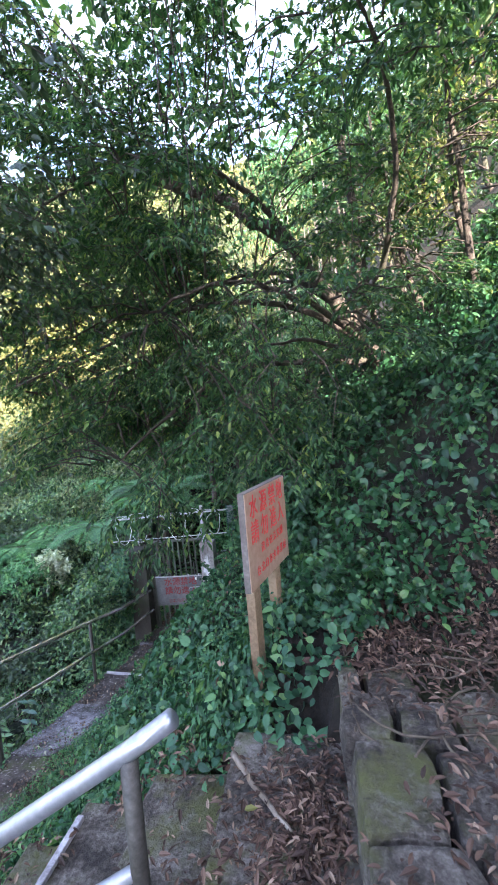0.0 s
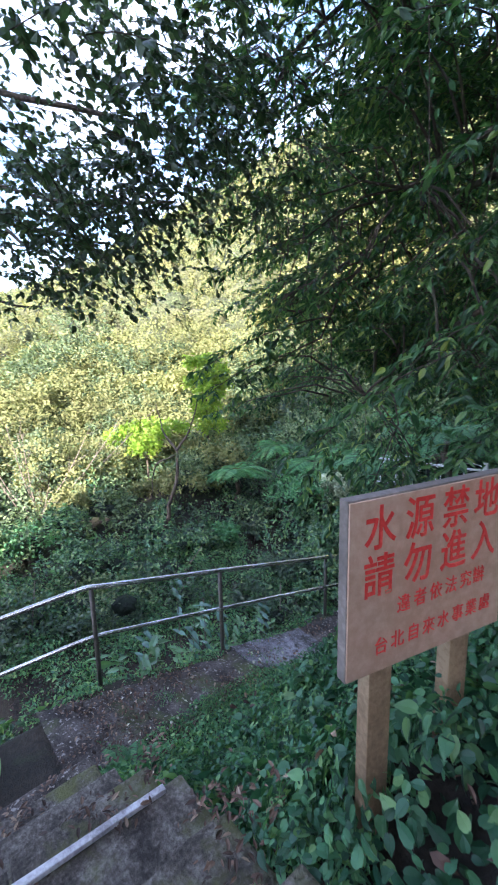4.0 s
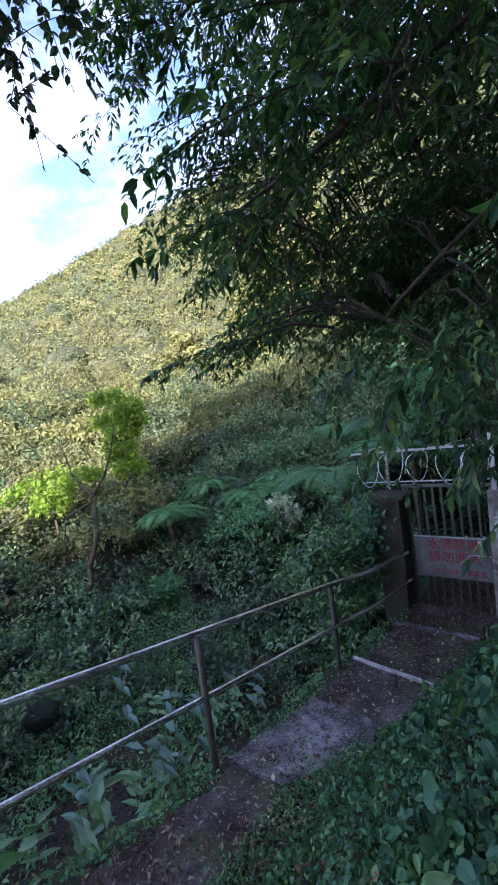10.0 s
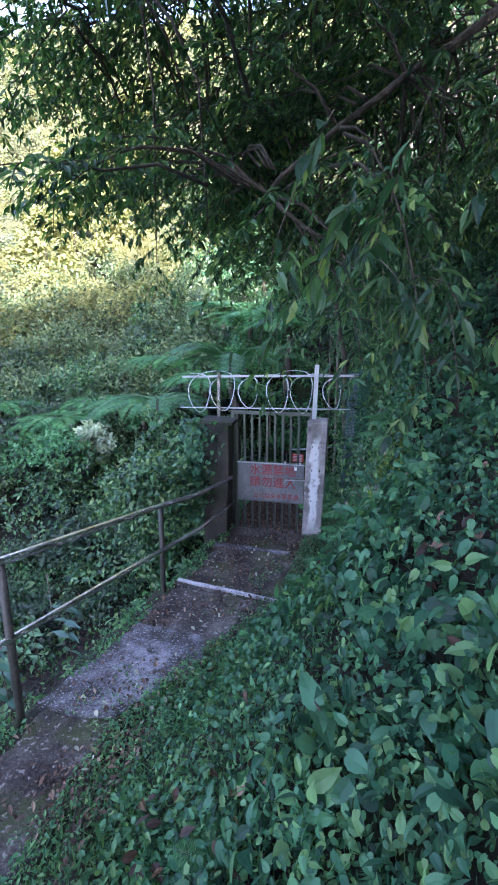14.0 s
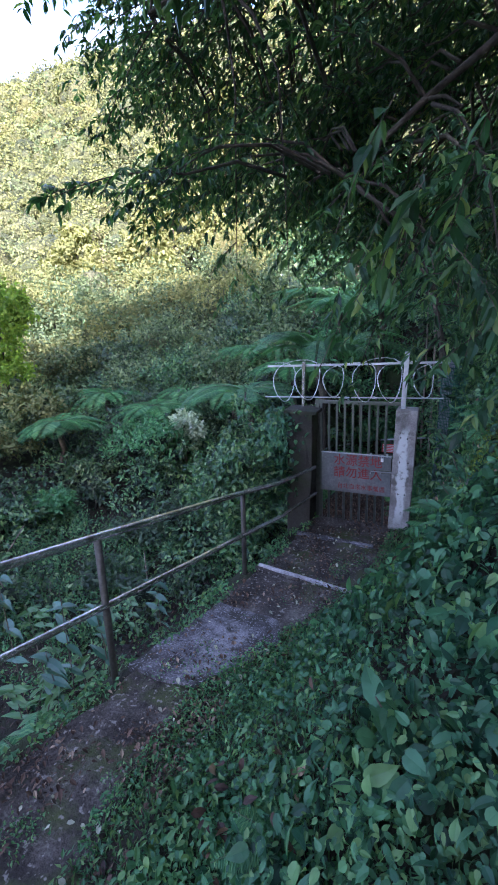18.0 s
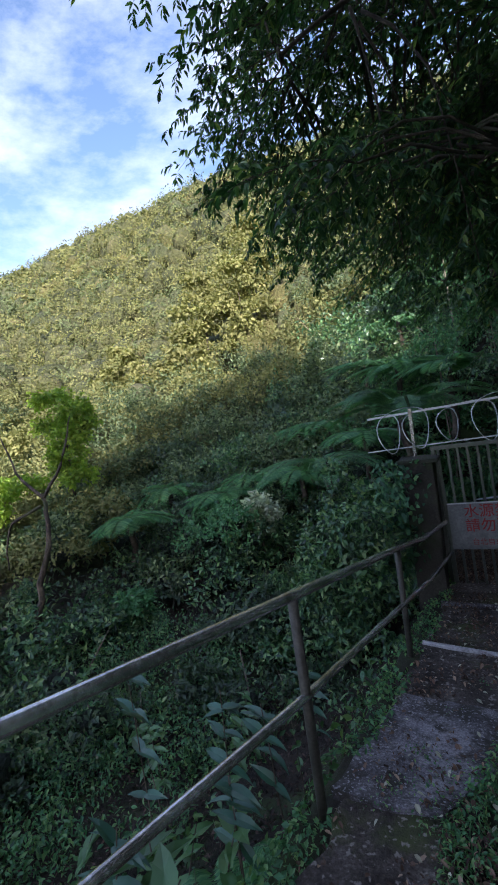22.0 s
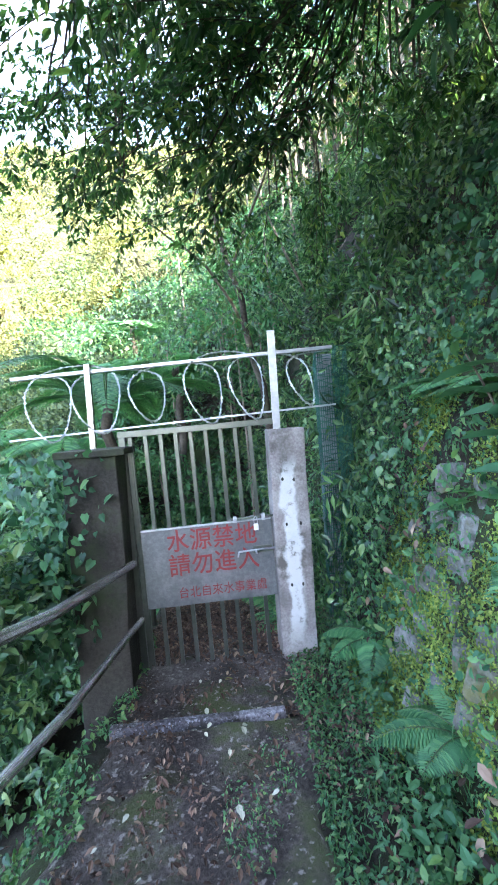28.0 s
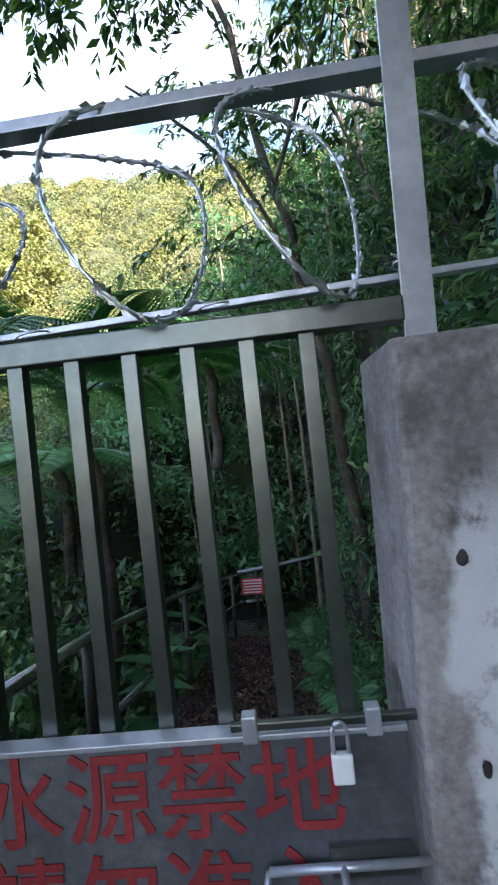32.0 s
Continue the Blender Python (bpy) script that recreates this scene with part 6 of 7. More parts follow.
def build_beyond_gate():
    # shrubs that close the view through the gate's bars
    n = 170
    x, y = rng.uniform(-4.6, 0.4, n), rng.uniform(14.3, 18.5, n)
    s = rng.uniform(0.3, 0.6, n)
    z = land(x, y, False) + rng.uniform(0.1, 1.3, n)
    tone = rng.uniform(0, 1, n)
    for pick, mat, label in ((tone < 0.55, LEAF_SHRUB, "dense green shrubs closing the path beyond the gate"), (tone >= 0.55, LEAF_FERN, "light green shrubs beyond the gate")):
        at, al, no, ln = cloud(np.stack([x, y, z], -1)[pick], np.stack([s, s, s * 0.8], -1)[pick], 12, 14, 0.26, 0.13, 0.5)
        tagged(leaves("far_shrubs", at, al, no, ln, 0.45, mat, BLADE), label, "shrubs", kind="stuff")
    # airy trees that fill the view above the gate
    n = 46
    y = rng.uniform(13.5, 20, n)
    x = rng.uniform(-3.6, 4.0, n)
    z = land(x, y, False) + 1.2 + (2.2 + 4.6 * smooth(-3.6, 0.8, x)) * rng.uniform(0.1, 1, n)
    s = rng.uniform(0.55, 1.05, n)
    tone = rng.uniform(0, 1, n)
    for pick, mat, label in ((tone < 0.5, LEAF_WOODS, "airy yellow-green trees rising behind the gate"), (tone >= 0.5, LEAF_FERN, "fresh green trees rising behind the gate")):
        at, al, no, ln = cloud(np.stack([x, y, z], -1)[pick], np.stack([s, s, s * 0.8], -1)[pick], 26, 15, 0.2, 0.13, 0.5)
        tagged(leaves("gate_woods", at, al, no, ln, 0.36, mat, BLADE), label, "trees", kind="stuff")
    st = [limb(((x[k] + 0.2, y[k], land(x[k], y[k], False) - 0.2), (x[k] + 0.1, y[k], (z[k] + land(x[k], y[k], False)) / 2), (x[k], y[k], z[k] + 0.3)), 0.04, 0.012, 8) for k in range(n)]
    tagged(tubes("gate_wood_trunks", st, PALE_BARK, None, 6), "slender pale trunks behind the gate", "trees", kind="stuff")
    # tall feathery tree rising behind the gate
    tree = thing("feathery_tree", "tall light green tree with fine leaves behind the gate", "tree")
    stems = [((-1.1, 11.6, -0.6), (-1.3, 11.8, 1.8), (-1.7, 11.9, 4.0), (-2.2, 12.0, 6.5)), ((-0.4, 12.2, -0.3), (-0.3, 12.4, 2.5), (0.2, 12.6, 5.0), (0.3, 12.8, 7.8))]
    for p in stems:
        tubes("trunk", [limb(p, 0.07, 0.03, 16)], BARK, tree, 8)
    for p in (((-1.55, 11.9, 3.2), (-2.1, 11.3, 3.9), (-2.8, 10.9, 4.3)), ((-1.7, 11.9, 4.0), (-1.2, 11.2, 5.0), (-0.8, 10.6, 5.4)), ((-0.2, 12.4, 3.2), (-0.9, 12.0, 4.4), (-1.6, 11.4, 5.6)), ((0.1, 12.5, 4.4), (0.9, 12.0, 5.4), (1.6, 11.4, 5.9))):
        tubes("limb", [limb(p, 0.028, 0.008, 12)], PALE_BARK, tree, 6)
    m = 620
    f = rng.uniform(0, 1, m)
    a = np.stack([rng.uniform(-2.7, 1.8, m), rng.uniform(10.4, 13.6, m), 2.6 + 5.2 * f], -1)
    a = a[(wobble(a[:, 0] + a[:, 2], a[:, 1] - a[:, 2], 0.9) > -0.55) & (a[:, 0] > -2.9 + 0.15 * np.maximum(a[:, 2] - 5, 0) ** 2 + 0.4 * np.maximum(3.6 - a[:, 2], 0))]
    m = len(a)
    head = unit(np.stack([rng.normal(-0.3, 0.7, m), rng.normal(-0.5, 0.6, m), rng.normal(0.0, 0.3, m)], -1))
    pts, at, al, no, ln, wd = twigs(a, head, rng.uniform(0.4, 0.8, m), 34, 0.10, 0.30, 0.5)
    tagged(leaves("crown", at, al, no, ln, wd, LEAF_SHRUB, DIAMOND, tree), kind="stuff")
    tagged(tubes("twig_work", [(p, 0.004) for p in pts[::2]], TWIG, tree, 3), kind="stuff")
    # ground cover beside the path there
    k = 12000
    y = rng.uniform(8.9, 14.2, k)
    x = path_right(y) - 0.12 + 1.1 * rng.uniform(0, 1, k) ** 1.2
    surface_leaves(x, y, rng.uniform(0.01, 0.14, k), rng.uniform(0.03, 0.075, k), 0.4, LEAF_GRASS, "ground_cover", "bright low plants beside the path beyond the gate", "ground cover", BLADE, 0.8)
    # bushes round the tree fern's foot
    n = 95
    x, y = rng.uniform(-5.2, -3.05, n), rng.uniform(9.3, 12.6, n)
    s = rng.uniform(0.22, 0.42, n)
    z = np.minimum(land(x, y, False), -0.2) + rng.uniform(0.1, 1.75, n) * smooth(-2.95, -3.4, x)
    at, al, no, ln = cloud(np.stack([x, y, z], -1), np.stack([s, s, s], -1), 10, 14, 0.28, 0.11, 0.5)
    tagged(leaves("bushes", at, al, no, ln, 0.5, LEAF_SHRUB, BLADE), "leafy bushes round the foot of the tree fern", "bushes", kind="stuff")
    # growth on the hillside above, coloured gold in place of sunlight
    n = 34
    x, y = rng.uniform(2.0, 5.5, n), rng.uniform(7.0, 12.5, n)
    s = rng.uniform(0.25, 0.55, n)
    z = hill_z(x, y) + rng.uniform(0.3, 2.6, n)
    at, al, no, ln = cloud(np.stack([x, y, z], -1), np.stack([s, s, s], -1), 8, 10, 0.3, 0.12, 0.4)
    tagged(leaves("sun_gold_shrubs", at, al, no, ln, 0.5, LEAF_GOLD, DIAMOND), "gold leaves painting sunlight among the hillside woods", "shrubs", kind="stuff")
    # ferns and soft leaves lining the path there
    for px, py, L in ((-1.55, 9.3, 0.5), (-1.4, 10.2, 0.55), (-1.5, 11.3, 0.5), (-2.95, 9.5, 0.45), (-3.0, 10.6, 0.5), (-1.6, 12.6, 0.55), (-2.95, 12.3, 0.5)):
        fern("fern", "light green fern beside the path beyond the gate", (px, py, float(land(px, py)) + 0.02), 8, L, 0.8, 0.6, L * 0.32, 18, px * 3, group="ferns beyond the gate")


def frond(base, head, up, length, pairs, leaflet, sag, fine=True):
    """A fern frond: its rib, and leaflets on both sides, each one feathered where fine."""
    s = np.linspace(0, 1, 12)
    h = unit(np.array([head[0], head[1], 0.0]))
    rib = np.array(base) + h * (length * s)[:, None] + np.array([0, 0, 1.0]) * (length * (up * s - sag * s**2))[:, None]
    f = np.linspace(0.12, 0.99, pairs)
    k = np.minimum((f * 11).astype(int), 10)
    w = (f * 11 - k)[:, None]
    p = rib[k] * (1 - w) + rib[k + 1] * w
    run = unit(rib[k + 1] - rib[k])
    side = unit(np.cross(run, [0, 0, 1.0]))
    up_n = np.cross(side, run)
    size = leaflet * np.sin(np.pi * np.clip(f * 0.86 + 0.12, 0, 1)) ** 0.8
    at, al, no, ln = [], [], [], []
    for sgn in (-1, 1):
        d = unit(side * sgn + run * 0.35 - np.array([0, 0, 0.18]))
        if fine:
            for g in np.linspace(0.08, 0.95, 11):
                for q in (-1, 1):
                    at.append(p + d * (size * g)[:, None])
                    al.append(unit(run * q + d * 0.5))
                    no.append(up_n)
                    ln.append(size * 0.24 * (1.05 - g) + 0.006)
        else:
            at.append(p), al.append(d), no.append(up_n), ln.append(size)
    return rib, np.concatenate(at), np.concatenate(al), np.concatenate(no), np.concatenate(ln)


def fern(name, label, base, count, length, up, sag, leaflet, pairs=26, spin=0.0, arc=6.28, fine=False, stem=0.0, group=""):
    plant = thing(name, label, "fern", group=group)
    ribs, A, L, N, S = [], [], [], [], []
    top = np.array(base) + np.array([0, 0, stem])
    for k in range(count):
        a = spin + arc * k / count + rng.uniform(-0.2, 0.2)
        rib, at, al, no, ln = frond(top, (math.cos(a), math.sin(a)), up * rng.uniform(0.75, 1.2), length * rng.uniform(0.75, 1.15), pairs, leaflet, sag * rng.uniform(0.8, 1.2), fine)
        ribs.append((rib, np.linspace(0.008 if fine else 0.004, 0.0015, 12)))
        A.append(at), L.append(al), N.append(no), S.append(ln)
    if stem:
        tubes("trunk", [limb((base, np.array(base) + (0.05, 0.03, stem * 0.5), top), 0.09, 0.07, 8)], BARK, plant, 8)
    tubes("ribs", ribs, FERN_RIB, plant, 4)
    leaves("fronds", np.concatenate(A), np.concatenate(L), np.concatenate(N), np.concatenate(S), 0.5 if fine else 0.3 if leaflet < 0.2 else 0.11, LEAF_FERN, DIAMOND, plant)
    return plant


def broadleaf(base, height, lean, pairs, leaf_len, mat, label, group="", width=0.5, shape=HEART, bare=0.3):
    plant = thing("broadleaf_plant", label, "plant", group=group)
    b = np.array(base)
    tip = b + np.array([lean[0], lean[1], height])
    line, rad = limb((b, (b + tip) / 2 + np.array([0, 0, height * 0.12]), tip), 0.006, 0.003, 8)
    tubes("stem", [(line, rad)], TWIG, plant, 5)
    f = np.repeat(np.linspace(bare, 1.0, pairs), 2)
    k = np.minimum((f * 7).astype(int), 6)
    at = line[k] + rng.normal(0, 0.01, (len(f), 3))
    run = unit(line[np.minimum(k + 1, 7)] - line[k] + 1e-6)
    side = unit(np.cross(run, [0.1, 0.2, 1.0])) * np.tile([[1.0], [-1.0]], (pairs, 1))
    al = unit(side + run * 0.3 + np.array([0, 0, -0.25]) + rng.normal(0, 0.2, at.shape))
    no = unit(np.array([0, 0, 1.0]) + rng.normal(0, 0.25, at.shape))
    for q in range(len(f)):
        leaves("leaf", at[q:q + 1], al[q:q + 1], no[q:q + 1], leaf_len * rng.uniform(0.75, 1.2, 1), width, mat, shape, plant)


def build_plants():
    fern("tree_fern", "tree fern with long arching feathery fronds beside the gate", (-3.45, 11.2, -0.7), 14, 1.9, 0.75, 0.75, 0.40, 30, 0.3, fine=True, stem=2.75)
    fern("tree_fern", "tree fern spreading pale green fronds beyond the gate", (-5.2, 11.6, -0.8), 9, 1.7, 0.5, 0.6, 0.4, 28, 0.9, fine=True, stem=2.0)
    for az, r, L in ((9, 11.5, 1.5), (14, 13.2, 1.7), (20, 11.0, 1.4), (23, 14.2, 1.8), (28, 12.2, 1.5), (33, 14.5, 1.7), (17, 15.8, 1.9), (38, 12.6, 1.4), (44, 14.6, 1.6), (26, 16.6, 1.9), (50, 11.8, 1.2), (12, 17.0, 1.8)):
        x, y = EYE0[0] - r * math.sin(radians(az)), EYE0[1] + r * math.cos(radians(az))
        top = float(far_top(np.array([r]), np.array([float(az)]))[0]) + 0.35
        fern("tree_fern", "tree fern with wide pale green fronds on the slope", (x, y, top - 1.8), 13, L, 0.35, 0.55, 0.36, 40, az, stem=1.8, group="tree ferns on the slope")
    for x, y, L, s in ((-3.55, 4.35, 0.55, 2.2), (-3.5, 5.2, 0.4, 1.2), (-2.1, 3.15, 0.38, 0.3), (-1.0, 3.6, 0.32, 1.0), (-0.9, 6.6, 0.5, 2.4), (-1.15, 8.05, 0.45, 2.0), (-0.75, 7.7, 0.42, 2.8), (-0.5, 3.7, 0.26, 0.5), (0.35, 1.35, 0.3, 1.5), (-1.05, 3.45, 0.3, 2.0), (-1.45, 3.5, 0.26, 0.7), (-1.55, 4.0, 0.25, 3.0), (-0.8, 7.2, 0.36, 1.1), (-1.2, 7.0, 0.35, 2.2), (-3.6, 4.0, 0.5, 0.4), (-3.7, 4.9, 0.5, 2.6)):
        fern("fern", "small green fern growing from the bank", (x, y, float(land(x, y)) + 0.02), 8, L, 0.6, 0.6, L * 0.27, 26, s, group="small ferns")
    spots = [(-3.35, 4.0, 0.55, (-0.15, 0.1), 4, 0.16), (-3.5, 4.4, 0.7, (0.1, 0.15), 5, 0.15), (-3.3, 3.75, 0.45, (0.1, 0.2), 4, 0.17), (-3.75, 5.1, 0.8, (-0.2, 0.1), 5, 0.14), (-3.4, 5.6, 0.5, (0.1, 0), 4, 0.13),
             (-3.6, 3.3, 0.7, (-0.1, 0.2), 4, 0.16), (-4.1, 4.7, 1.0, (0.2, 0.1), 5, 0.15), (-4.4, 5.8, 1.1, (0.1, 0.2), 6, 0.14), (-4.0, 6.4, 0.9, (-0.1, 0.1), 5, 0.13), (-4.6, 5.0, 1.2, (0.3, -0.2), 7, 0.15), (-5.0, 5.6, 1.3, (-0.3, 0.1), 7, 0.15), (-5.2, 4.6, 1.1, (0.3, 0.2), 6, 0.16), (-5.6, 6.2, 1.3, (0.2, -0.3), 7, 0.14), (-4.9, 7.0, 1.2, (0.1, -0.2), 7, 0.13), (-4.5, 3.9, 0.9, (-0.2, 0.2), 6, 0.16)]
    for x, y, h, lean, pairs, size in spots:
        broadleaf((x, y, float(land(x, y))), h, lean, pairs, size, LEAF_SHRUB, "leafy stem with paired broad leaves below the rail", "plants below the rail")
    for x, y, top, lean, pairs, size in ((-3.75, 4.95, 0.85, (0.14, -0.1), 5, 0.17), (-3.45, 4.6, 0.72, (0.1, -0.12), 5, 0.17), (-4.5, 5.0, 0.9, (0.1, -0.1), 6, 0.19),
                                         (-3.5, 5.15, 0.7, (0.05, -0.15), 5, 0.18), (-3.65, 3.9, 0.85, (0.1, 0.1), 5, 0.19), (-3.55, 5.9, 0.45, (0.05, -0.1), 5, 0.16)):
        g = float(land(x, y))
        broadleaf((x, y, g), top - g, lean, pairs, size, LEAF_BLUE, "arching stem of long paired leaves below the rail", "plants below the rail", 0.36, OVATE, 0.55)
    for x, y, h, lean, pairs, size in ((-1.05, 6.55, 0.45, (-0.2, -0.1), 5, 0.17), (-0.95, 6.9, 0.6, (-0.3, -0.1), 5, 0.19), (-0.9, 6.2, 0.45, (-0.25, 0), 4, 0.18), (-1.5, 5.0, 0.22, (0.05, 0), 3, 0.12), (-1.2, 4.2, 0.25, (-0.1, 0), 3, 0.14), (-1.45, 5.75, 0.3, (-0.1, 0), 4, 0.12)):
        broadleaf((x, y, float(land(x, y))), h, lean, pairs, size, LEAF_IVY, "soft broad-leaved plant leaning from the bank", "plants on the bank")
    for x, y, z, lean in ((-0.84, 7.5, 0.98, (-0.18, -0.1)), (-0.78, 7.25, 1.08, (-0.2, -0.05))):
        broadleaf((x, y, z), 0.28, lean, 3, 0.15, LEAF_FERN, "pale soft-leaved plant leaning from the stone bank", "plants on the bank", 0.85, OVATE, 0.5)
    # taro-like leaves beyond the gate
    for x, y in ((-3.1, 11.2), (-3.3, 11.6), (-3.0, 11.9)):
        broadleaf((x, y, float(land(x, y))), 0.9, (0.1, -0.1), 3, 0.34, LEAF_FERN, "large smooth taro leaves beyond the gate", "taro plants")


def shaped_tree(name, label, base, line, r0, crowns, mat, leaf, bark=PALE_BARK, forks=()):
    tree = thing(name, label, "tree")
    tubes("trunk", [limb(line, r0, r0 * 0.45, 14)], bark, tree, 7)
    if forks:
        for f in forks:
            tubes("limb", [limb(f, r0 * 0.5, r0 * 0.15, 10)], bark, tree, 6)
    if crowns:
        c = np.array([q[:3] for q in crowns])
        s = np.array([q[3] for q in crowns])
        at, al, no, ln = cloud(c, np.stack([s, s, s * 0.75], -1), 34, 18, 0.17, leaf)
        leaves("crown", at, al, no, ln, 0.6, mat, DIAMOND, tree)
    return tree


def spot(az, r, z):
    return (EYE0[0] - r * math.sin(radians(az)), EYE0[1] + r * math.cos(radians(az)), z)


def build_named_trees():
    # slim forked tree on the far side of the ravine
    shaped_tree("slim_tree", "slim pale tree with a forked bare trunk above the ravine", None, [(-9.75, 7.6, -1.4), (-9.7, 7.8, -0.3), (-9.45, 8.0, 0.7), (-9.55, 8.1, 1.45)], 0.075, [], LEAF_SHRUB, 0.1, BARK,
                forks=[[(-9.55, 8.1, 1.45), (-9.1, 8.3, 2.1), (-8.95, 8.5, 2.9)], [(-9.55, 8.1, 1.45), (-10.0, 8.0, 1.9), (-10.4, 8.0, 2.7)], [(-9.6, 8.05, 1.3), (-10.1, 7.7, 1.0), (-10.2, 7.6, 0.2)]])
    g = spot(54.5, 15.5, 3.5)
    shaped_tree("lime_tree", "lime-green tree crown, leaves brightened in place of sunlight", None, [(g[0], g[1], 0.2), (g[0], g[1], 1.4), (g[0], g[1], 3.0)], 0.06,
                [(g[0] - 0.3, g[1], g[2] + 0.25, 0.6), (g[0] + 0.25, g[1] + 0.2, g[2] - 0.1, 0.62), (g[0] - 0.35, g[1], g[2] - 0.6, 0.6), (g[0] + 0.2, g[1], g[2] - 0.9, 0.6), (g[0], g[1] + 0.1, g[2] - 1.4, 0.6), (g[0] - 0.3, g[1] + 0.1, g[2] - 1.9, 0.55), (g[0] + 0.35, g[1], g[2] - 2.2, 0.55), (g[0] + 0.5, g[1] + 0.3, g[2] - 0.5, 0.45)], LEAF_LIME, 0.15, BARK)
    g = (-14.3, 9.6, 1.2)
    shaped_tree("lime_tree", "low spreading yellow-green tree, leaves brightened in place of sunlight", None, [(g[0], g[1], -2.2), (g[0], g[1], -0.8), (g[0], g[1], 0.6)], 0.07,
                [(g[0], g[1], g[2], 0.75), (g[0] - 0.9, g[1] - 0.6, g[2] - 0.25, 0.65), (g[0] + 0.8, g[1] + 0.6, g[2] + 0.1, 0.65), (g[0] + 0.3, g[1] - 0.2, g[2] - 0.5, 0.6)], LEAF_LIME, 0.16, BARK)
    g = spot(62, 24, 2.4)
    shaped_tree("golden_tree", "sunlit golden-yellow tree in the valley", None, [(g[0], g[1], -5), (g[0], g[1], 0), g], 0.15, [(g[0], g[1], g[2], 1.5), (g[0] + 1.5, g[1] + 1.2, g[2] + 0.2, 1.1), (g[0] - 1.4, g[1] - 1.0, g[2] - 0.3, 1.2)], LEAF_GOLD, 0.24)
    for az, r, z, s in ((29, 42, 14.5, 2.6), (27, 44, 19.0, 2.4), (37, 38, 8.5, 2.0), (34, 45, 15, 2.2), (45, 40, 8.0, 1.8)):
        g = spot(az, r, z)
        shaped_tree("golden_tree", "tall yellow-leaved tree lit by low sun", None, [(g[0], g[1], z - 8), (g[0] + 0.3, g[1], z - 3), g], 0.1,
                    [(g[0], g[1], z, s), (g[0] + s * 0.7, g[1], z - s * 0.8, s * 0.7), (g[0] - s * 0.8, g[1] - 0.5, z - s * 0.6, s * 0.75), (g[0], g[1], z + s * 0.8, s * 0.6), (g[0] + 0.3, g[1] - 0.5, z - s * 1.5, s * 0.75), (g[0] - s * 0.5, g[1], z - s * 2.1, s * 0.7)], LEAF_GOLD, 0.4, BARK)
    b = (-7.0, 11.7, 0.35)
    shaped_tree("blossoming_shrub", "pale cream-flowering shrub on the shaded slope", None, [(b[0], b[1], -1.8), (b[0], b[1], -0.7), b], 0.05, [(b[0], b[1], b[2], 0.3), (b[0] - 0.25, b[1], b[2] - 0.35, 0.28), (b[0] + 0.28, b[1], b[2] - 0.25, 0.26), (b[0] + 0.1, b[1], b[2] - 0.6, 0.25)], LEAF_PALE, 0.11, TWIG)
    # bare tree on the open side, its branches forking into fine twigs
    g = np.array(spot(80, 13, -1.8))
    bare = thing("bare_tree", "bare tree with many fine upright branches in the sun", "tree")
    tubes("trunk", [limb((g, g + (0.1, 0.0, 0.7), g + (0.15, 0.1, 1.3)), 0.07, 0.045, 10)], PALE_BARK, bare, 7)
    for k in range(9):
        b = g + (0.12, 0.05, 0.6 + 0.08 * k)
        d = np.array([rng.normal(0, 0.7), rng.normal(0, 0.7), 1.0])
        line, rad = limb((b, b + d * 0.7, b + d * 1.3 + (0, 0, 0.3), b + d * 1.9 + (0, 0, 0.8)), 0.026, 0.006, 14)
        arm = tubes("limb", [(line, rad)], PALE_BARK, bare, 5)
        tw = []
        for q in range(14):
            s = line[rng.integers(3, 13)]
            e = unit(d + rng.normal(0, 0.7, 3)) * rng.uniform(0.3, 0.8)
            tw.append(([s, s + e * 0.5 + rng.normal(0, 0.03, 3), s + e + (0, 0, 0.08)], [0.006, 0.004, 0.002]))
        tagged(tubes("twig_work", tw, PALE_BARK, arm, 3), kind="stuff")


def build_rock_wall():
    wall = thing("rock_wall", "mossy dry stone bank beside the gate path", "stone wall", kind="structure")
    for k in range(34):
        y = 6.75 + 0.25 * (k % 5) + rng.uniform(-0.09, 0.09)
        z = 0.3 + 0.17 * (k // 5) + rng.uniform(-0.03, 0.03)
        # the bank's face at this height
        xs = np.linspace(-1.75, -0.2, 120)
        x = float(xs[np.argmax(land(xs, np.full(120, y), False) > z)])
        s = rng.uniform(0.06, 0.12)
        b = box(-s, s, -s * 1.1, s * 1.1, -s * 0.75, s * 0.75, s * 0.3, jitter=0.02, cuts=1)
        bmesh.ops.transform(b, matrix=pose(x + s * 0.72, y, z, rng.uniform(-12, 12), rng.uniform(-12, 12), rng.uniform(-30, 30)), verts=b.verts[:])
        part("stone", b, WALL_STONE, wall)
    n = 100000
    y = rng.uniform(5.6, 8.2, n)
    x = path_right(y) + 0.3 + 0.75 * rng.uniform(0, 1, n)
    keep = rng.uniform(0, 1, n) < smooth(-0.5, 0.3, wobble(x * 2, y, 0.3))
    surface_leaves(x[keep], y[keep], rng.uniform(0.0, 0.04, keep.sum()), rng.uniform(0.008, 0.026, keep.sum()), 0.6, LEAF_MOSS, "moss", "yellow-green moss tufts on the stone bank", "moss", DIAMOND, 0.9)


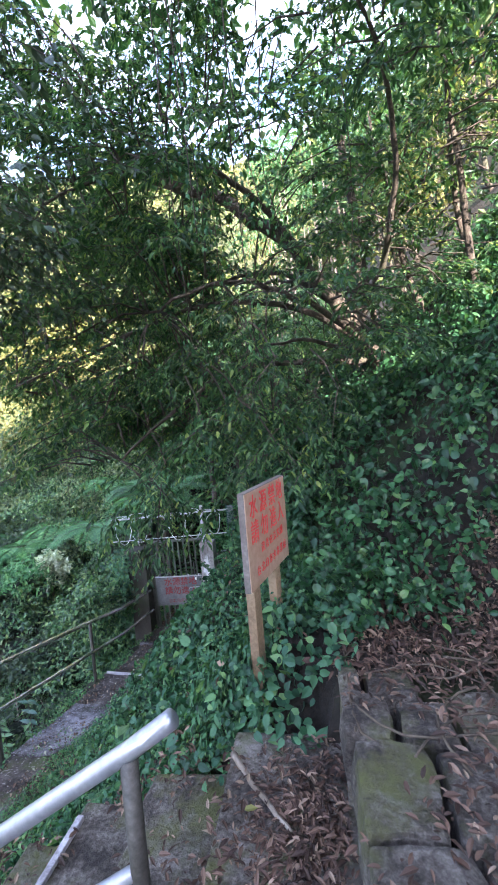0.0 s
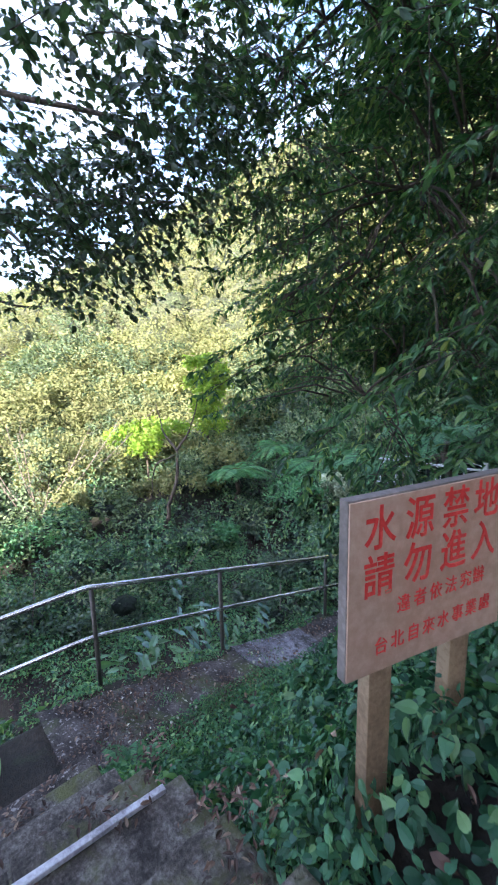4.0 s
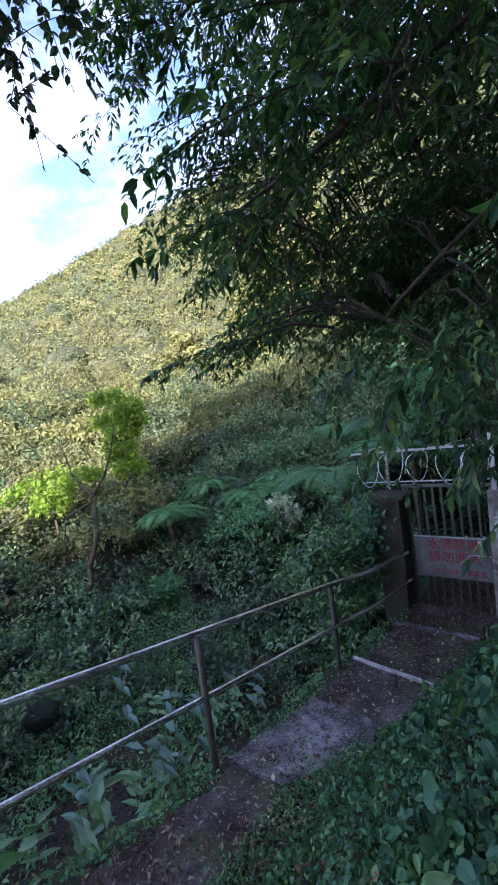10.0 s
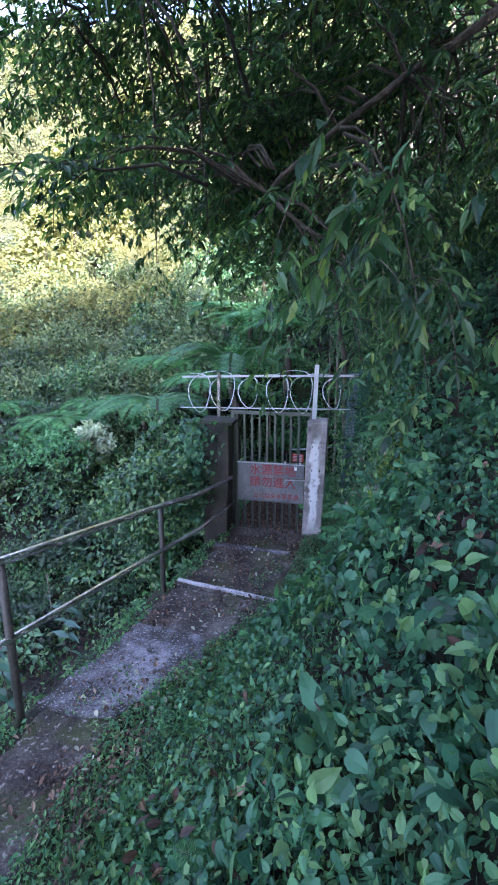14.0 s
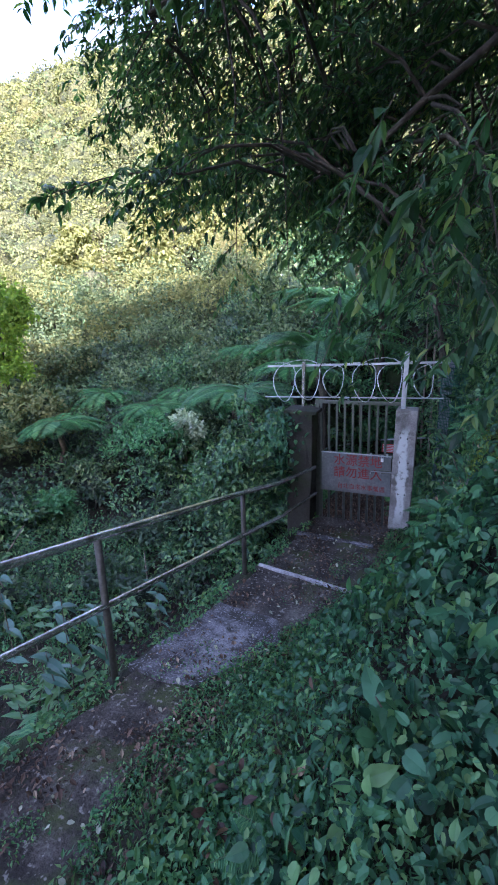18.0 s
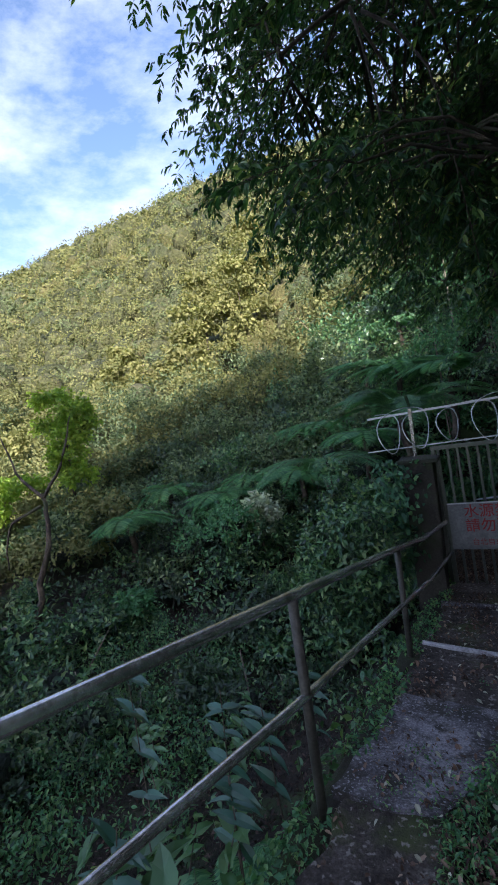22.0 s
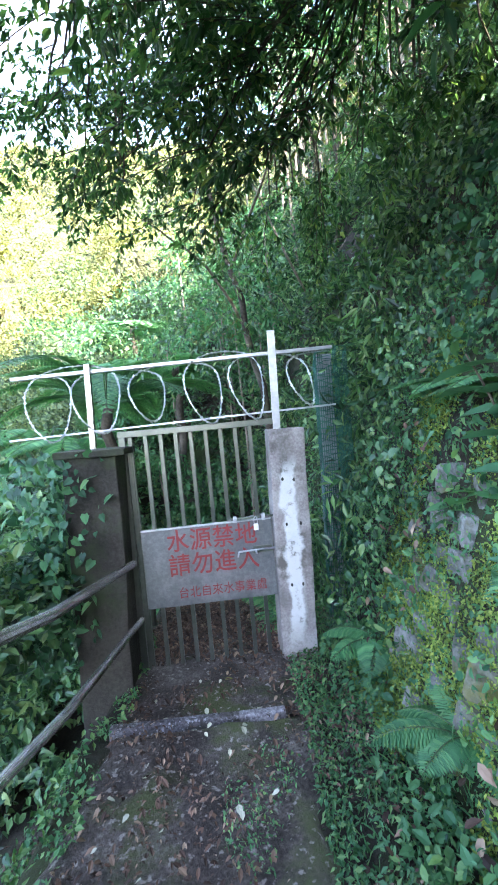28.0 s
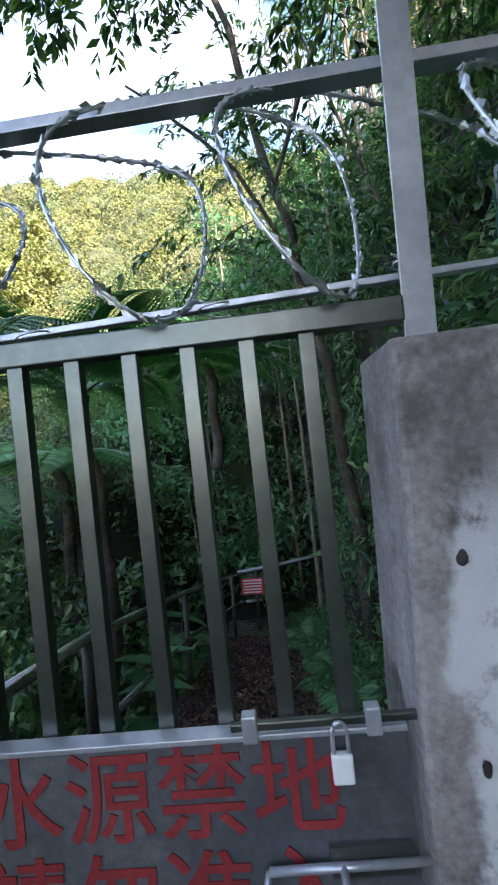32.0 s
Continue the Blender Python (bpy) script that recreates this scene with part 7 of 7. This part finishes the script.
def build_post_ivy():
    n = 900
    f = rng.uniform(0, 1, n)
    at = np.stack([-3.1 + rng.normal(0, 0.13, n), 8.3 + rng.normal(0, 0.16, n), 0.25 + 1.35 * f], -1)
    at[:, 0] -= 0.12 * (1 - f)
    no = unit(np.array([-0.6, -0.8, 0.35]) + rand_dirs(n) * 0.6)
    al = unit(np.array([0, 0, -0.8]) + rand_dirs(n) * 0.8)
    tagged(leaves("ivy", at, al, no, rng.uniform(0.04, 0.085, n), 0.8, LEAF_IVY, HEART), "ivy climbing the dark gate post", "ivy", kind="stuff")
    # thicket beside the post, heaped up over a dark hollow
    m = 64
    c = np.stack([rng.uniform(-4.1, -3.2, m), rng.uniform(7.3, 9.5, m), np.zeros(m)], -1)
    c[:, 2] = 0.25 + 0.80 * rng.uniform(0, 1, m) ** 0.7 + 0.18 * (c[:, 1] - 8) + 0.15 * wobble(c[:, 0], c[:, 1], 0.5)
    s = rng.uniform(0.14, 0.30, m)
    at, al, no, ln = cloud(c, np.stack([s, s, s * 0.7], -1), 10, 14, 0.26, 0.075, 0.5, -0.25, 1.0, 1.0)
    tagged(leaves("thicket", at, al, no, ln, 0.55, LEAF_SHRUB, BLADE), "leafy thicket heaped against the gate post", "thicket", kind="stuff")


def build_vines():
    n = 9
    lines, A = [], []
    for k in range(n):
        x, y = rng.uniform(-0.5, 0.9), rng.uniform(3.6, 5.2)
        top, low = rng.uniform(6.5, 7.5), rng.uniform(4.3, 5.4)
        lines.append(limb(((x, y, top), (x + rng.uniform(-0.1, 0.1), y, (top + low) / 2), (x + rng.uniform(-0.2, 0.2), y, low)), 0.006, 0.003, 10))
    vine = thing("hanging_vines", "thin hanging vines with pale green leaves", "vine")
    for line in lines:
        tubes("stem", [line], BARK, vine, 4)
    at = np.concatenate([p[0][np.repeat(np.arange(2, 10), 8)] for p in lines])
    at = at + rng.normal(0, 0.05, at.shape)
    leaves("leaves", at, unit(rand_dirs(len(at)) * 0.5 + np.array([0, 0, -1.0])), unit(rand_dirs(len(at)) + np.array([0, -0.6, 0.3])), rng.uniform(0.03, 0.055, len(at)), 0.6, LEAF_GRASS, BLADE, vine)


build_far_woods()
build_mid_slope()
build_overhanging_tree()
build_left_canopy()
build_hill_trees()
build_bank()
build_beyond_gate()
build_rock_wall()
build_post_ivy()
build_named_trees()
build_plants()
build_vines()
build_lower_slope()
build_litter()
